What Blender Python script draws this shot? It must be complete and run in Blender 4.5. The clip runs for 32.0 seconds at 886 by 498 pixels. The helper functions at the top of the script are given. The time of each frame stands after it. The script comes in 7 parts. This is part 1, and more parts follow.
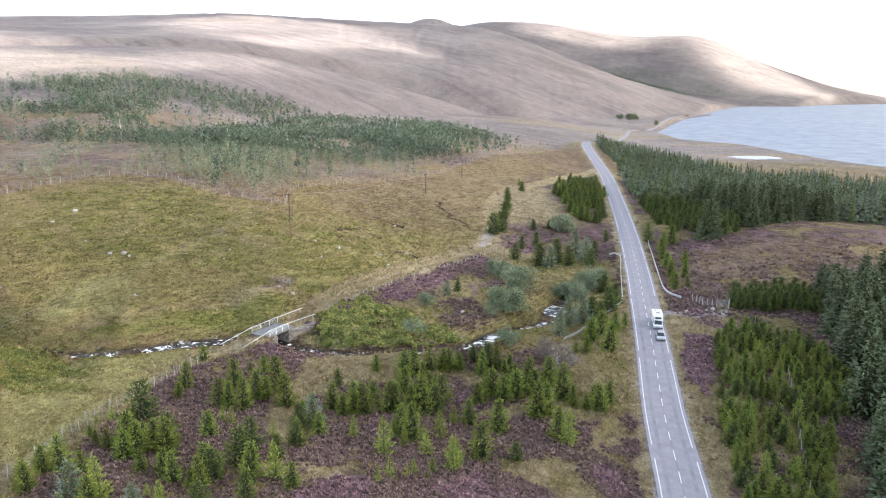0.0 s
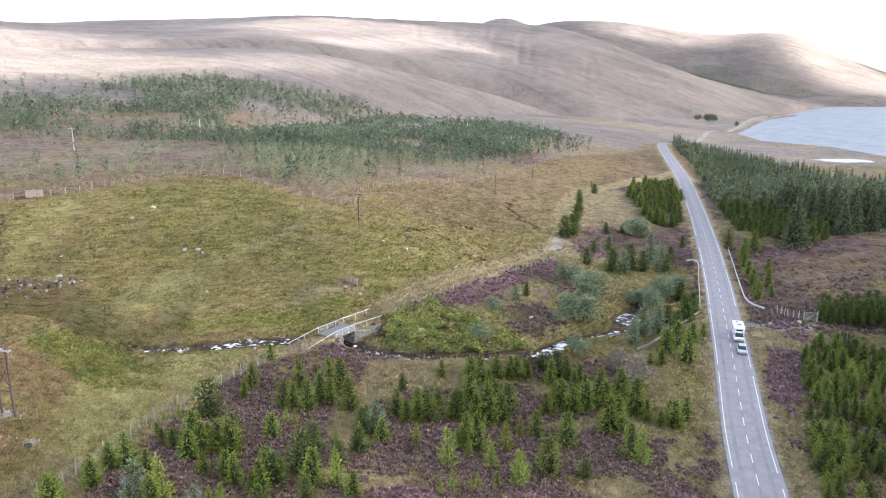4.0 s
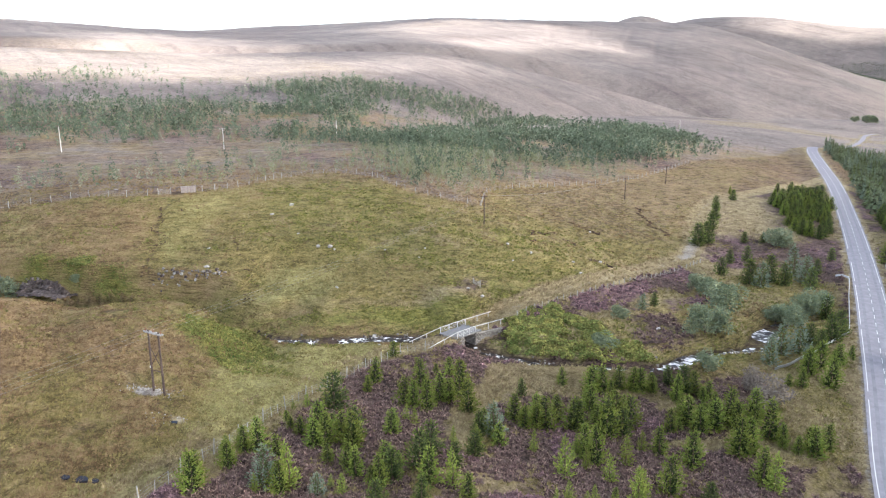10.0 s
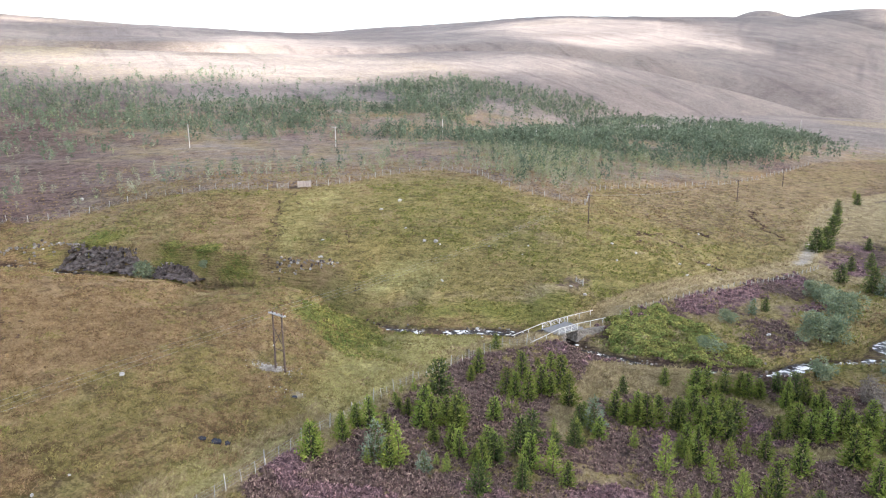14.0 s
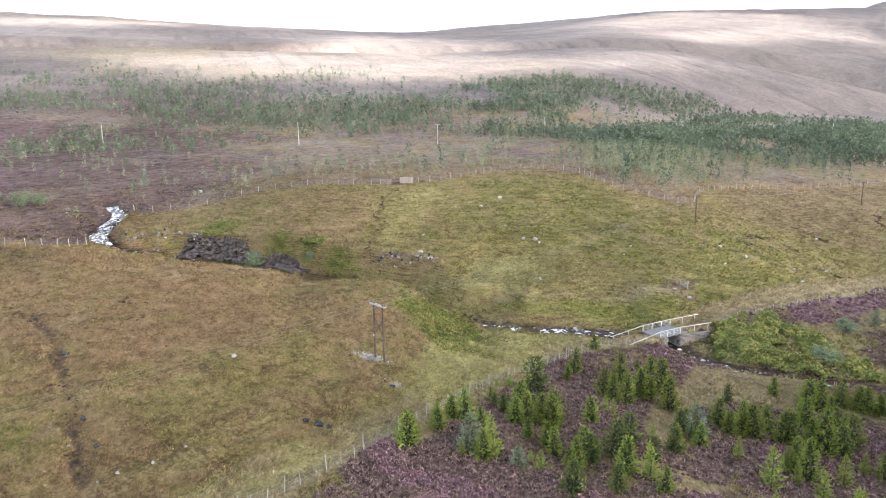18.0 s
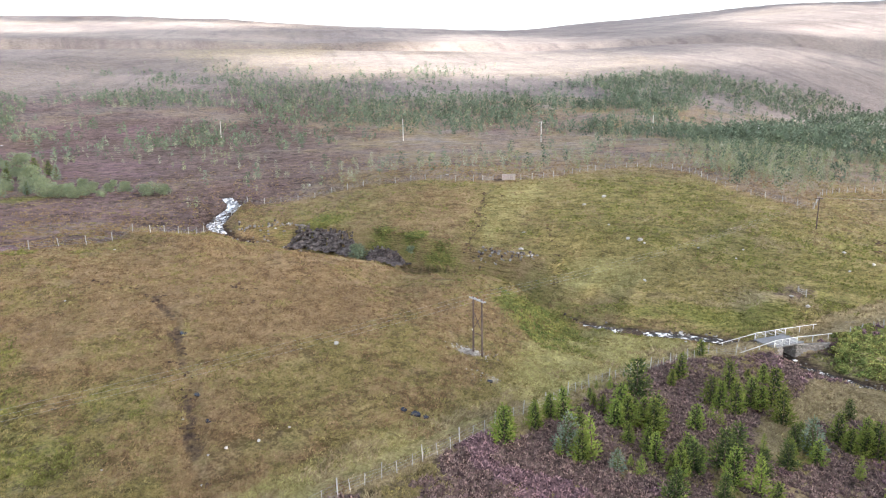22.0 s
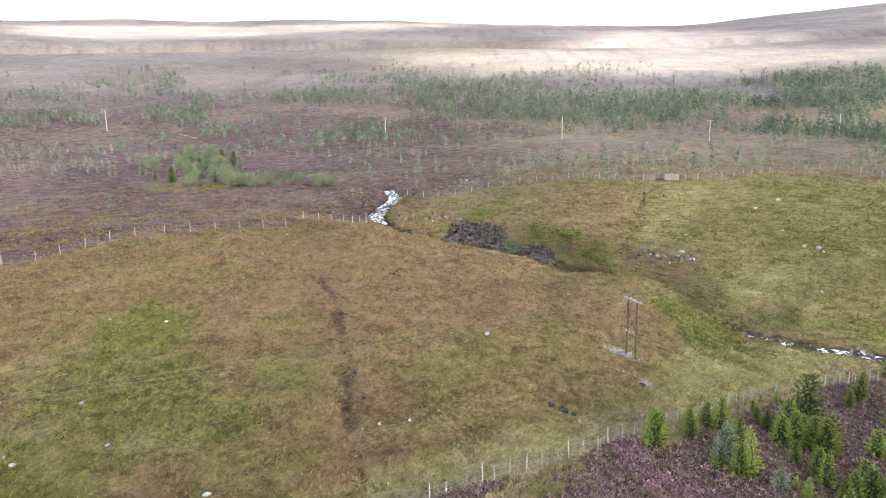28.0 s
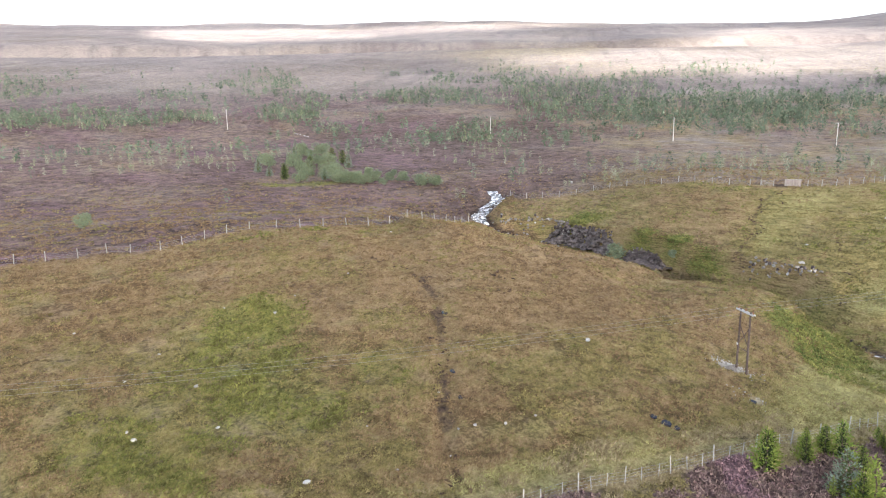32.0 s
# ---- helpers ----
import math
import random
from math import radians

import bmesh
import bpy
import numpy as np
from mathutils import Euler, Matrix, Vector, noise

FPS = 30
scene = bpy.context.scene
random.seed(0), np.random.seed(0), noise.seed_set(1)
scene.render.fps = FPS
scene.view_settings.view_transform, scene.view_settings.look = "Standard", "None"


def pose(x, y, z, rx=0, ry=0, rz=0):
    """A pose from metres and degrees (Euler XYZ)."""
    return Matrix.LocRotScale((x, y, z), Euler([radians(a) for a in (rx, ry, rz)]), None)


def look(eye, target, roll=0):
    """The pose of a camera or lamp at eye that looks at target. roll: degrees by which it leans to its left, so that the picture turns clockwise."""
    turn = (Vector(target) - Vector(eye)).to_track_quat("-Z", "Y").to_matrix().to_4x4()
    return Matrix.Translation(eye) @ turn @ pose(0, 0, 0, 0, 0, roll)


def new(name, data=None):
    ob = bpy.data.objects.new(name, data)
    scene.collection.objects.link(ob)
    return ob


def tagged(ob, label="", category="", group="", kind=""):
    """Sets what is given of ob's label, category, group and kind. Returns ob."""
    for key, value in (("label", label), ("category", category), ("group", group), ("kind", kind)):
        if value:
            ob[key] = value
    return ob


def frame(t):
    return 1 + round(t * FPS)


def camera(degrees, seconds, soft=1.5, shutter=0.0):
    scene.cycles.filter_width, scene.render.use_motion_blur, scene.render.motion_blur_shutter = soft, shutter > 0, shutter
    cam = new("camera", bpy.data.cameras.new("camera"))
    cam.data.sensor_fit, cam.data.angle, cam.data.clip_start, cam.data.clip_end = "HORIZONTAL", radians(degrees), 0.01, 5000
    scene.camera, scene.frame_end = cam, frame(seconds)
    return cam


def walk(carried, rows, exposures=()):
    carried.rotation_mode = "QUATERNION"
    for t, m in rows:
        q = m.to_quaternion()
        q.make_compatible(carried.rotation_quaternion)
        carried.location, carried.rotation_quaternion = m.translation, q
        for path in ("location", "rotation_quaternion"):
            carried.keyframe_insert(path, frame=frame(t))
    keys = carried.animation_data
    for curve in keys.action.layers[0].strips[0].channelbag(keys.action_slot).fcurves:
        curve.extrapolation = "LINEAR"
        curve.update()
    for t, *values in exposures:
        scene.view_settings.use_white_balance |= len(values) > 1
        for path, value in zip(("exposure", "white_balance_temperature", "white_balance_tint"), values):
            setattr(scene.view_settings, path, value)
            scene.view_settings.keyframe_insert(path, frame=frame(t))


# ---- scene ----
# ---- camera ----
cam = camera(64.57, 32.0, 1.1)
# seconds, x, y, z, heading to the left, tilt, lean
PATH = [
    (0, 0.001, -0.000, 56.002, 2.379, -12.905, 0.039),
    (1, 0.146, 0.480, 56.151, 3.662, -12.962, 0.029),
    (2, 0.015, 1.156, 56.191, 5.059, -12.972, 0.003),
    (3, -0.260, 2.145, 56.061, 6.564, -12.931, -0.009),
    (3.5, -0.379, 2.698, 55.931, 7.327, -12.910, -0.038),
    (5.5, -0.259, 4.749, 55.799, 10.385, -12.879, -0.112),
    (6, -0.221, 4.888, 55.903, 11.190, -12.868, -0.141),
    (7, -0.195, 4.598, 56.101, 12.850, -12.850, -0.223),
    (8, -0.198, 4.063, 56.257, 14.550, -12.835, -0.278),
    (9, -0.187, 3.720, 56.359, 16.435, -12.827, -0.335),
    (10, -0.220, 3.407, 56.355, 18.517, -12.797, -0.370),
    (11, -0.153, 2.669, 56.414, 20.598, -12.782, -0.419),
    (12, -0.054, 1.684, 56.451, 22.685, -12.769, -0.470),
    (13, 0.031, 0.610, 56.485, 24.781, -12.770, -0.513),
    (14, 0.266, -0.268, 56.458, 26.881, -12.798, -0.570),
    (14.5, 0.342, -0.569, 56.457, 27.900, -12.805, -0.614),
    (16.5, 0.422, -0.687, 56.279, 32.012, -12.829, -0.729),
    (17, 0.435, -0.754, 56.272, 33.057, -12.833, -0.783),
    (18, 0.398, -0.893, 56.212, 35.080, -12.840, -0.861),
    (19, 0.289, -1.031, 56.157, 37.098, -12.840, -0.881),
    (20, 0.190, -1.041, 56.008, 39.136, -12.829, -0.887),
    (21, 0.035, -0.885, 55.800, 41.240, -12.828, -0.931),
    (22, -0.070, -0.841, 55.588, 43.359, -12.826, -0.980),
    (23, -0.154, -0.776, 55.372, 45.426, -12.797, -1.032),
    (24, -0.369, -0.482, 55.123, 47.498, -12.766, -1.055),
    (25, -0.528, -0.559, 54.929, 49.648, -12.779, -1.099),
    (25.5, -0.453, -0.723, 54.860, 50.718, -12.774, -1.130),
    (27.5, 0.063, -1.409, 54.869, 55.012, -12.734, -1.095),
    (28, 0.092, -1.403, 54.919, 56.075, -12.715, -1.088),
    (29, 0.095, -1.406, 54.967, 58.144, -12.684, -1.099),
    (30, 0.106, -1.454, 55.058, 60.286, -12.631, -1.115),
    (31, -0.048, -1.422, 55.005, 62.423, -12.589, -1.080),
    (32, -0.194, -1.285, 54.999, 64.524, -12.541, -1.092),
]


def heading(x, y, z, turn, tilt, lean):
    a, b = radians(turn), radians(tilt)
    way = Vector((-math.sin(a) * math.cos(b), math.cos(a) * math.cos(b), math.sin(b)))
    return look((x, y, z), Vector((x, y, z)) + way, lean)


walk(cam, [(t, heading(*row)) for t, *row in PATH], exposures=[(0, 2.33, 6250, 10), (32, 2.33, 6250, 10)])

# ---- light ----
SUN_AZ, SUN_EL = -80.0, 24.0          # degrees left of north, degrees up
to_sun = Vector((-math.sin(radians(SUN_AZ)) * math.cos(radians(SUN_EL)),
                 math.cos(radians(SUN_AZ)) * math.cos(radians(SUN_EL)), math.sin(radians(SUN_EL))))
world = bpy.data.worlds.new("world")
scene.world = world
world.use_nodes = True
wn = world.node_tree.nodes
sky = wn.new("ShaderNodeTexSky")
sky.sky_type, sky.sun_disc = "NISHITA", False
sky.sun_elevation, sky.sun_rotation = radians(SUN_EL), radians(-SUN_AZ)
sky.air_density, sky.dust_density = 1.0, 3.0
pale = wn.new("ShaderNodeHueSaturation")
pale.inputs["Saturation"].default_value = 0.50
world.node_tree.links.new(sky.outputs[0], pale.inputs["Color"])
world.node_tree.links.new(pale.outputs[0], wn["Background"].inputs["Color"])
wn["Background"].inputs["Strength"].default_value = 0.15
sun = new("sun", bpy.data.lights.new("sun", "SUN"))
sun.data.energy, sun.data.angle, sun.data.color = 3.3, radians(1.2), (1.0, 0.95, 0.88)
sun.matrix_basis = look(to_sun * 100, (0, 0, 0))


# ---- terrain ----
def smooth(a, b, v):
    u = np.clip((np.asarray(v, float) - a) / (b - a), 0, 1)
    return u * u * (3 - 2 * u)


def grain(x, y, size, seed=0):
    """Value noise, 0 to 1, of that grain size in metres."""
    u, v = np.asarray(x, float) / size + 371.3 * seed, np.asarray(y, float) / size + 197.7 * seed
    i, j = np.floor(u), np.floor(v)
    fu, fv = u - i, v - j
    fu, fv = fu * fu * (3 - 2 * fu), fv * fv * (3 - 2 * fv)

    def cell(a, b):
        s = np.sin(a * 127.1 + b * 311.7 + seed * 17.3) * 43758.5453
        return s - np.floor(s)
    return (cell(i, j) * (1 - fu) + cell(i + 1, j) * fu) * (1 - fv) + (cell(i, j + 1) * (1 - fu) + cell(i + 1, j + 1) * fu) * fv


def rough(x, y, size, seed=0, steps=4):
    total, weight = 0, 0
    for k in range(steps):
        total, weight = total + grain(x, y, size / 2 ** k, seed + k) / 1.8 ** k, weight + 1 / 1.8 ** k
    return total / weight


# broad shapes of the near ground: centre, reach, height
LEVEL = (11.37, -6.061, 0.938)
KNOLLS = [
    (-45, 50, 41, -0.9), (-20, 20, 48, 4.7), (-44, 86, 40, -0.8), (-21, 102, 40, -3.8), (-21, 69, 40, 3.0), (10, 80, 44, -0.3),
    (20, 40, 50, -5.9), (36, 110, 48, -3.3), (42, 160, 51, 1.0), (52, 215, 59, -8.4), (66, 290, 72, -5.1), (80, 370, 88, 0.0),
    (25, 0, 56, -2.8), (15, -60, 66, -5.9), (50, 60, 53, -2.2), (70, 100, 54, -0.6), (90, 150, 59, -5.4), (118, 222, 71, 9.7),
    (140, 150, 69, -3.4), (200, 300, 93, -3.0), (280, 380, 116, -3.3), (120, 30, 68, -5.9), (200, 100, 81, -3.9), (250, 200, 93, -3.8)]
SWELLS = [
    (-2, 154, 43, -4.5), (-34, 128, 40, -0.1), (-72, 140, 40, -3.6), (-85, 98, 40, -2.3), (-110, 147, 41, -2.1), (-87, 222, 51, 7.5),
    (-143, 183, 50, 0.5), (-155, 150, 49, 10.7), (-39, 171, 41, 4.2), (-21, 199, 48, -3.3), (-5, 318, 72, 1.9), (-26, 373, 82, -3.2),
    (-50, 250, 56, -1.2), (30, 260, 63, -0.0), (-75, 56, 40, 3.6), (-124, 51, 46, 3.4), (-105, 18, 49, -0.9), (-105, 75, 40, 0.6),
    (-112, 107, 40, 2.7), (-71, 14, 48, -0.8), (-120, -30, 59, 2.8), (-180, 20, 58, 2.3), (-160, 80, 49, 3.0), (-30, -60, 63, 2.7)]
HOLLOWS = [
    (-141, 112, 45, -8.7), (-180, 120, 52, -8.7), (-230, 60, 64, -1.6), (-273, 20, 75, -3.3), (-300, 100, 77, -1.1), (-250, 200, 71, 0.1),
    (-200, 250, 68, 0.4), (-120, 300, 68, 3.6), (-169, 335, 79, 2.1), (-249, 349, 90, -1.4), (-340, 200, 87, -5.6), (-330, 0, 87, -2.3),
    (-300, -100, 92, -2.9), (-380, 90, 93, -5.1), (-60, 330, 73, 1.5), (200, -50, 90, -2.6), (100, -100, 81, -4.8), (350, 100, 111, 1.3),
    (330, 260, 112, 0.4), (-100, -150, 81, 3.9), (-250, -200, 101, 3.9), (0, -200, 92, -1.8), (150, -250, 112, 0.3)]

# bearing to the left, distance and height of the foot, distance and elevation of the skyline
MOOR = [
    (-180, 450, 8, 2600, 3.5), (-110, 600, 0, 3000, 3.0), (-60, 700, -7, 3000, -0.2), (-20, 2100, -7, 2300, -1.6),
    (-17.8, 1950, -6, 2100, -1.2), (-13.6, 1500, -3, 2050, 0.1), (-9.3, 1300, 6, 2100, 1.8), (-4.9, 1150, 14, 2200, 3.3),
    (-1, 1050, 18, 2300, 4.6), (2.4, 950, 22, 2350, 4.8), (6.5, 850, 24, 2400, 5.1), (10.4, 750, 26, 2450, 5.3), (18.8, 520, 29, 2500, 5.4),
    (26.6, 420, 29, 2550, 4.9), (37, 400, 29, 2500, 4.4), (47, 400, 28, 2500, 4.8), (61, 420, 27, 2700, 5.4),
    (95, 450, 28, 2700, 5.0), (140, 450, 20, 2600, 4.0), (180, 450, 8, 2600, 3.5)]
FAR_HILL = [(-35, -1.5), (-30, -0.9), (-27, -0.1), (-25.2, 0.4), (-21.6, 1.75), (-19.8, 2.5), (-18.3, 3.4), (-16.5, 3.9), (-12.4, 3.8), (-9.9, 4.1), (-6.5, 4.75), (-3.3, 5.1), (0, 4.9), (4, 4.0), (12, 2)]
SHORE = [(-180, 6000, 6000), (-130, 5900, 6000), (-120, 700, 6000), (-80, 500, 6000), (-45, 580, 6000), (-34, 668, 6000), (-31.5, 678, 3900), (-29.5, 695, 3600), (-28, 715, 3450), (-26, 747, 3250),
         (-24, 795, 2900), (-20.2, 905, 2800), (-18, 930, 2040), (-16, 965, 1530), (-14.4, 1110, 1180), (-13.9, 1150, 1140), (-13, 1150, 1100), (180, 1150, 1100)]
WATER = -8.0


def column(table, k, az, blur=0.0):
    """A table's column by bearing, rounded off at its rows over blur degrees."""
    rows, values = [row[0] for row in table], [row[k] for row in table]
    if not blur:
        return np.interp(az, rows, values)
    return sum(w * np.interp(az + s * blur, rows, values) for s, w in ((-1, 0.12), (-0.6, 0.2), (-0.2, 0.18), (0.2, 0.18), (0.6, 0.2), (1, 0.12)))


def near_height(x, y):
    z = LEVEL[0] + LEVEL[1] * x / 100 + LEVEL[2] * y / 100
    for a, b, s, h in KNOLLS + SWELLS + HOLLOWS:
        z = z + h * np.exp(-((x - a) ** 2 + (y - b) ** 2) / s ** 2)
    return z


def far_height(x, y):
    d, az = np.hypot(x, y), np.degrees(np.arctan2(-x, y))
    df, zf, ds, el = (column(MOOR, k, az, 2.4) for k in (1, 2, 3, 4))
    zs = 56 + ds * np.tan(np.radians(el))
    u = np.clip((d - df) / (ds - df), 0, 1)
    z = zf + (zs - zf) * (1 - (1 - u) ** 1.15)
    lumps = smooth(600, 1500, d) * (rough(x, y, 420, 3) - 0.5)
    z = z + lumps * 26 * np.clip(zs - zf, 0, 100) / 100
    # gullies that run down the slope
    along = az * 30 + d * 0.035 + 40 * (rough(x, y, 380, 9) - 0.5)
    cut = 1 - np.abs(grain(along, d * 0.02, 30, 5) * 2 - 1)
    z = z - 2.0 * smooth(0.82, 1, cut) * smooth(0.40, 0.55, rough(x, y, 500, 19)) * smooth(1000, 1400, d) * smooth(0, 60, zs - zf) * smooth(30, 16, az)
    # the next hill along the loch, and a far top behind it
    e2 = column(FAR_HILL, 1, az, 1.2)
    z2 = -9 + (65 + 3900 * np.tan(np.radians(e2))) * smooth(2780, 3900, d) ** 0.8 + 20 * (rough(x, y, 500, 6) - 0.5) * smooth(3000, 3800, d)
    z = np.where((az < 8) & (az > -34) & (d > 2500), np.maximum(z, z2), z)
    top = (56 + 4750 * math.tan(radians(5.32))) * np.exp(-((az - 3.4) / 6.4) ** 2 - ((d - 4750) / 500) ** 2)
    return np.maximum(z, top - 2)


ROAD_W = 3.45


def road_z(y):
    return 0.3 + 0.013 * y + 0.000015 * y * y


# lines on the ground: x, y and, where it is set, z
ROAD = [(-10, -420), (0, -200), (10, -60), (18, 10), (25, 60), (29.5, 87.2), (32.9, 110.3), (36.3, 129.1), (39.6, 147.1), (43.7, 170.7),
        (49.1, 202.4), (56, 246.8), (65.3, 314.1), (76, 402), (84, 497), (91, 570), (104, 622), (128, 690), (160, 780), (188, 880),
        (213, 977), (254, 1060), (311, 1210), (361, 1349), (447, 1568), (581, 1799)]
STREAM = [(-560, 60, 40), (-470, 110, 32), (-441, 116, 29.5), (-380, 128, 26), (-320, 150, 24), (-260, 145, 22), (-219, 123, 20), (-209, 119.5, 18.3), (-194, 103.5, 16.3), (-181, 101, 13.4), (-172, 113, 10.4), (-143, 118.5, 8.8),
          (-121, 121, 8.7), (-98, 123, 8.6), (-80, 116, 8.5), (-66, 114.5, 9.6), (-54, 121, 9.2), (-46, 126, 8.4), (-39, 129.3, 7.4), (-34.5, 126.8, 7.0), (-25, 124.7, 6.5),
          (-12, 127, 5.6), (-1, 133, 4.3), (5, 144, 3.6), (16, 154, 2.2), (19, 160, 1.8), (20.5, 170, 1.3), (26, 180, 0.7), (42, 190, 0), (60, 196, -0.6),
          (100, 230, -2.5), (180, 330, -5), (300, 520, -8.5)]
TRACK = [(-62, -60), (-58, -10), (-52.5, 30), (-51, 45.5), (-50.5, 55), (-49.5, 67), (-51, 80), (-51, 92), (-48.5, 108), (-43.2, 120.5), (-38.4, 130), (-33.5, 140), (-27, 155), (-17, 175),
         (-5, 201), (4, 222), (6.5, 239), (7, 266), (10, 291), (14.5, 310), (21, 323), (31, 340), (43, 362), (58, 395), (73, 425)]
FENCE_NEAR = [(-52, -60), (-51, 0), (-49.2, 33), (-48.2, 43.5), (-48, 49), (-47.8, 54.7), (-47.6, 62), (-48.4, 72), (-48.6, 82), (-48.3, 90), (-47.2, 101), (-45.5, 113), (-41.2, 119.5)]
FENCE_FAR = [(-150, -70), (-158, -10.7), (-153.5, 4), (-159, 15.5), (-163, 26), (-160, 38), (-159, 48.5), (-160, 63.5), (-172, 84), (-195, 108), (-205, 121), (-198, 130), (-189, 140),
             (-185, 148), (-172, 156), (-159, 161), (-147, 164), (-140, 169)]
FENCE_TOP = [(-134.7, 178.4), (-129, 195), (-127, 212), (-118, 226), (-103, 225), (-87, 213), (-76, 209), (-67, 210), (-58, 214)]
FENCE_MOOR = [(-58, 214), (-61, 239), (-53, 266), (-36, 298), (-17, 338), (6.4, 402)]
PEAT_CUT = [(-127, 42.6), (-111, 47), (-98, 44.5), (-87.5, 39.5), (-78, 35.5), (-70, 32), (-62, 28), (-55, 26)]
MOUND_PATH = [(-136, 168), (-134, 160), (-128, 150), (-121, 143), (-118, 134), (-112, 128)]
MOUND_PATH_2 = [(-131, 162), (-123, 157), (-110, 154), (-95, 142), (-87, 131), (-82, 116)]
BRIDGE = (-38.8, 129.2, 9.8)
RIDGES = [([(-78, 126), (-72, 133), (-66, 138), (-54, 140), (-44, 142)], 1.7, 9), ([(-30, 178), (-38, 172), (-52, 170), (-64, 174)], 1.5, 8), ([(-104, 150), (-92, 158), (-78, 164)], 1.2, 9)]
# brow of the knoll above the hidden part of the glen: x, y, height
BROW = [(-139, 52, 28.3), (-137, 62, 27.5), (-137, 67, 25.8), (-133, 73, 23.6), (-128, 78, 22.8), (-123, 82, 22.0), (-118, 86, 21.0), (-112, 90, 19.8), (-107, 92, 17.8), (-101, 94, 17.2), (-96, 98, 17.8), (-89, 100, 18.5), (-83, 101, 17.2),
        (-78, 102, 15.5), (-75, 104, 13.6), (-71, 106, 11.6), (-66, 108, 10.6), (-60, 110, 10.6)]
CLIFF = [(-175, 118.0), (-170, 120), (-161, 122), (-153, 122.6), (-149.5, 122.4)]
LEDGE = [(-145.5, 123.0), (-140, 123.6), (-135, 124), (-130, 123.6)]



def line_dist(x, y, line):
    """Distance to a line of points, and how far along it the foot lies (in points)."""
    best, at = np.full(np.shape(x), 1e9), np.zeros(np.shape(x))
    for k in range(len(line) - 1):
        (ax, ay), (bx, by) = line[k][:2], line[k + 1][:2]
        lx, ly = bx - ax, by - ay
        u = np.clip(((x - ax) * lx + (y - ay) * ly) / (lx * lx + ly * ly), 0, 1)
        d = np.hypot(x - ax - u * lx, y - ay - u * ly)
        at = np.where(d < best, k + u, at)
        best = np.minimum(best, d)
    return best, at


def on_line(line, at, k):
    return np.interp(at, range(len(line)), [p[k] for p in line])


def ds_far(x, y):
    """Positive on the knoll's side of the stream."""
    return np.interp(x, [p[0] for p in STREAM[6:20]], [p[1] for p in STREAM[6:20]]) - y


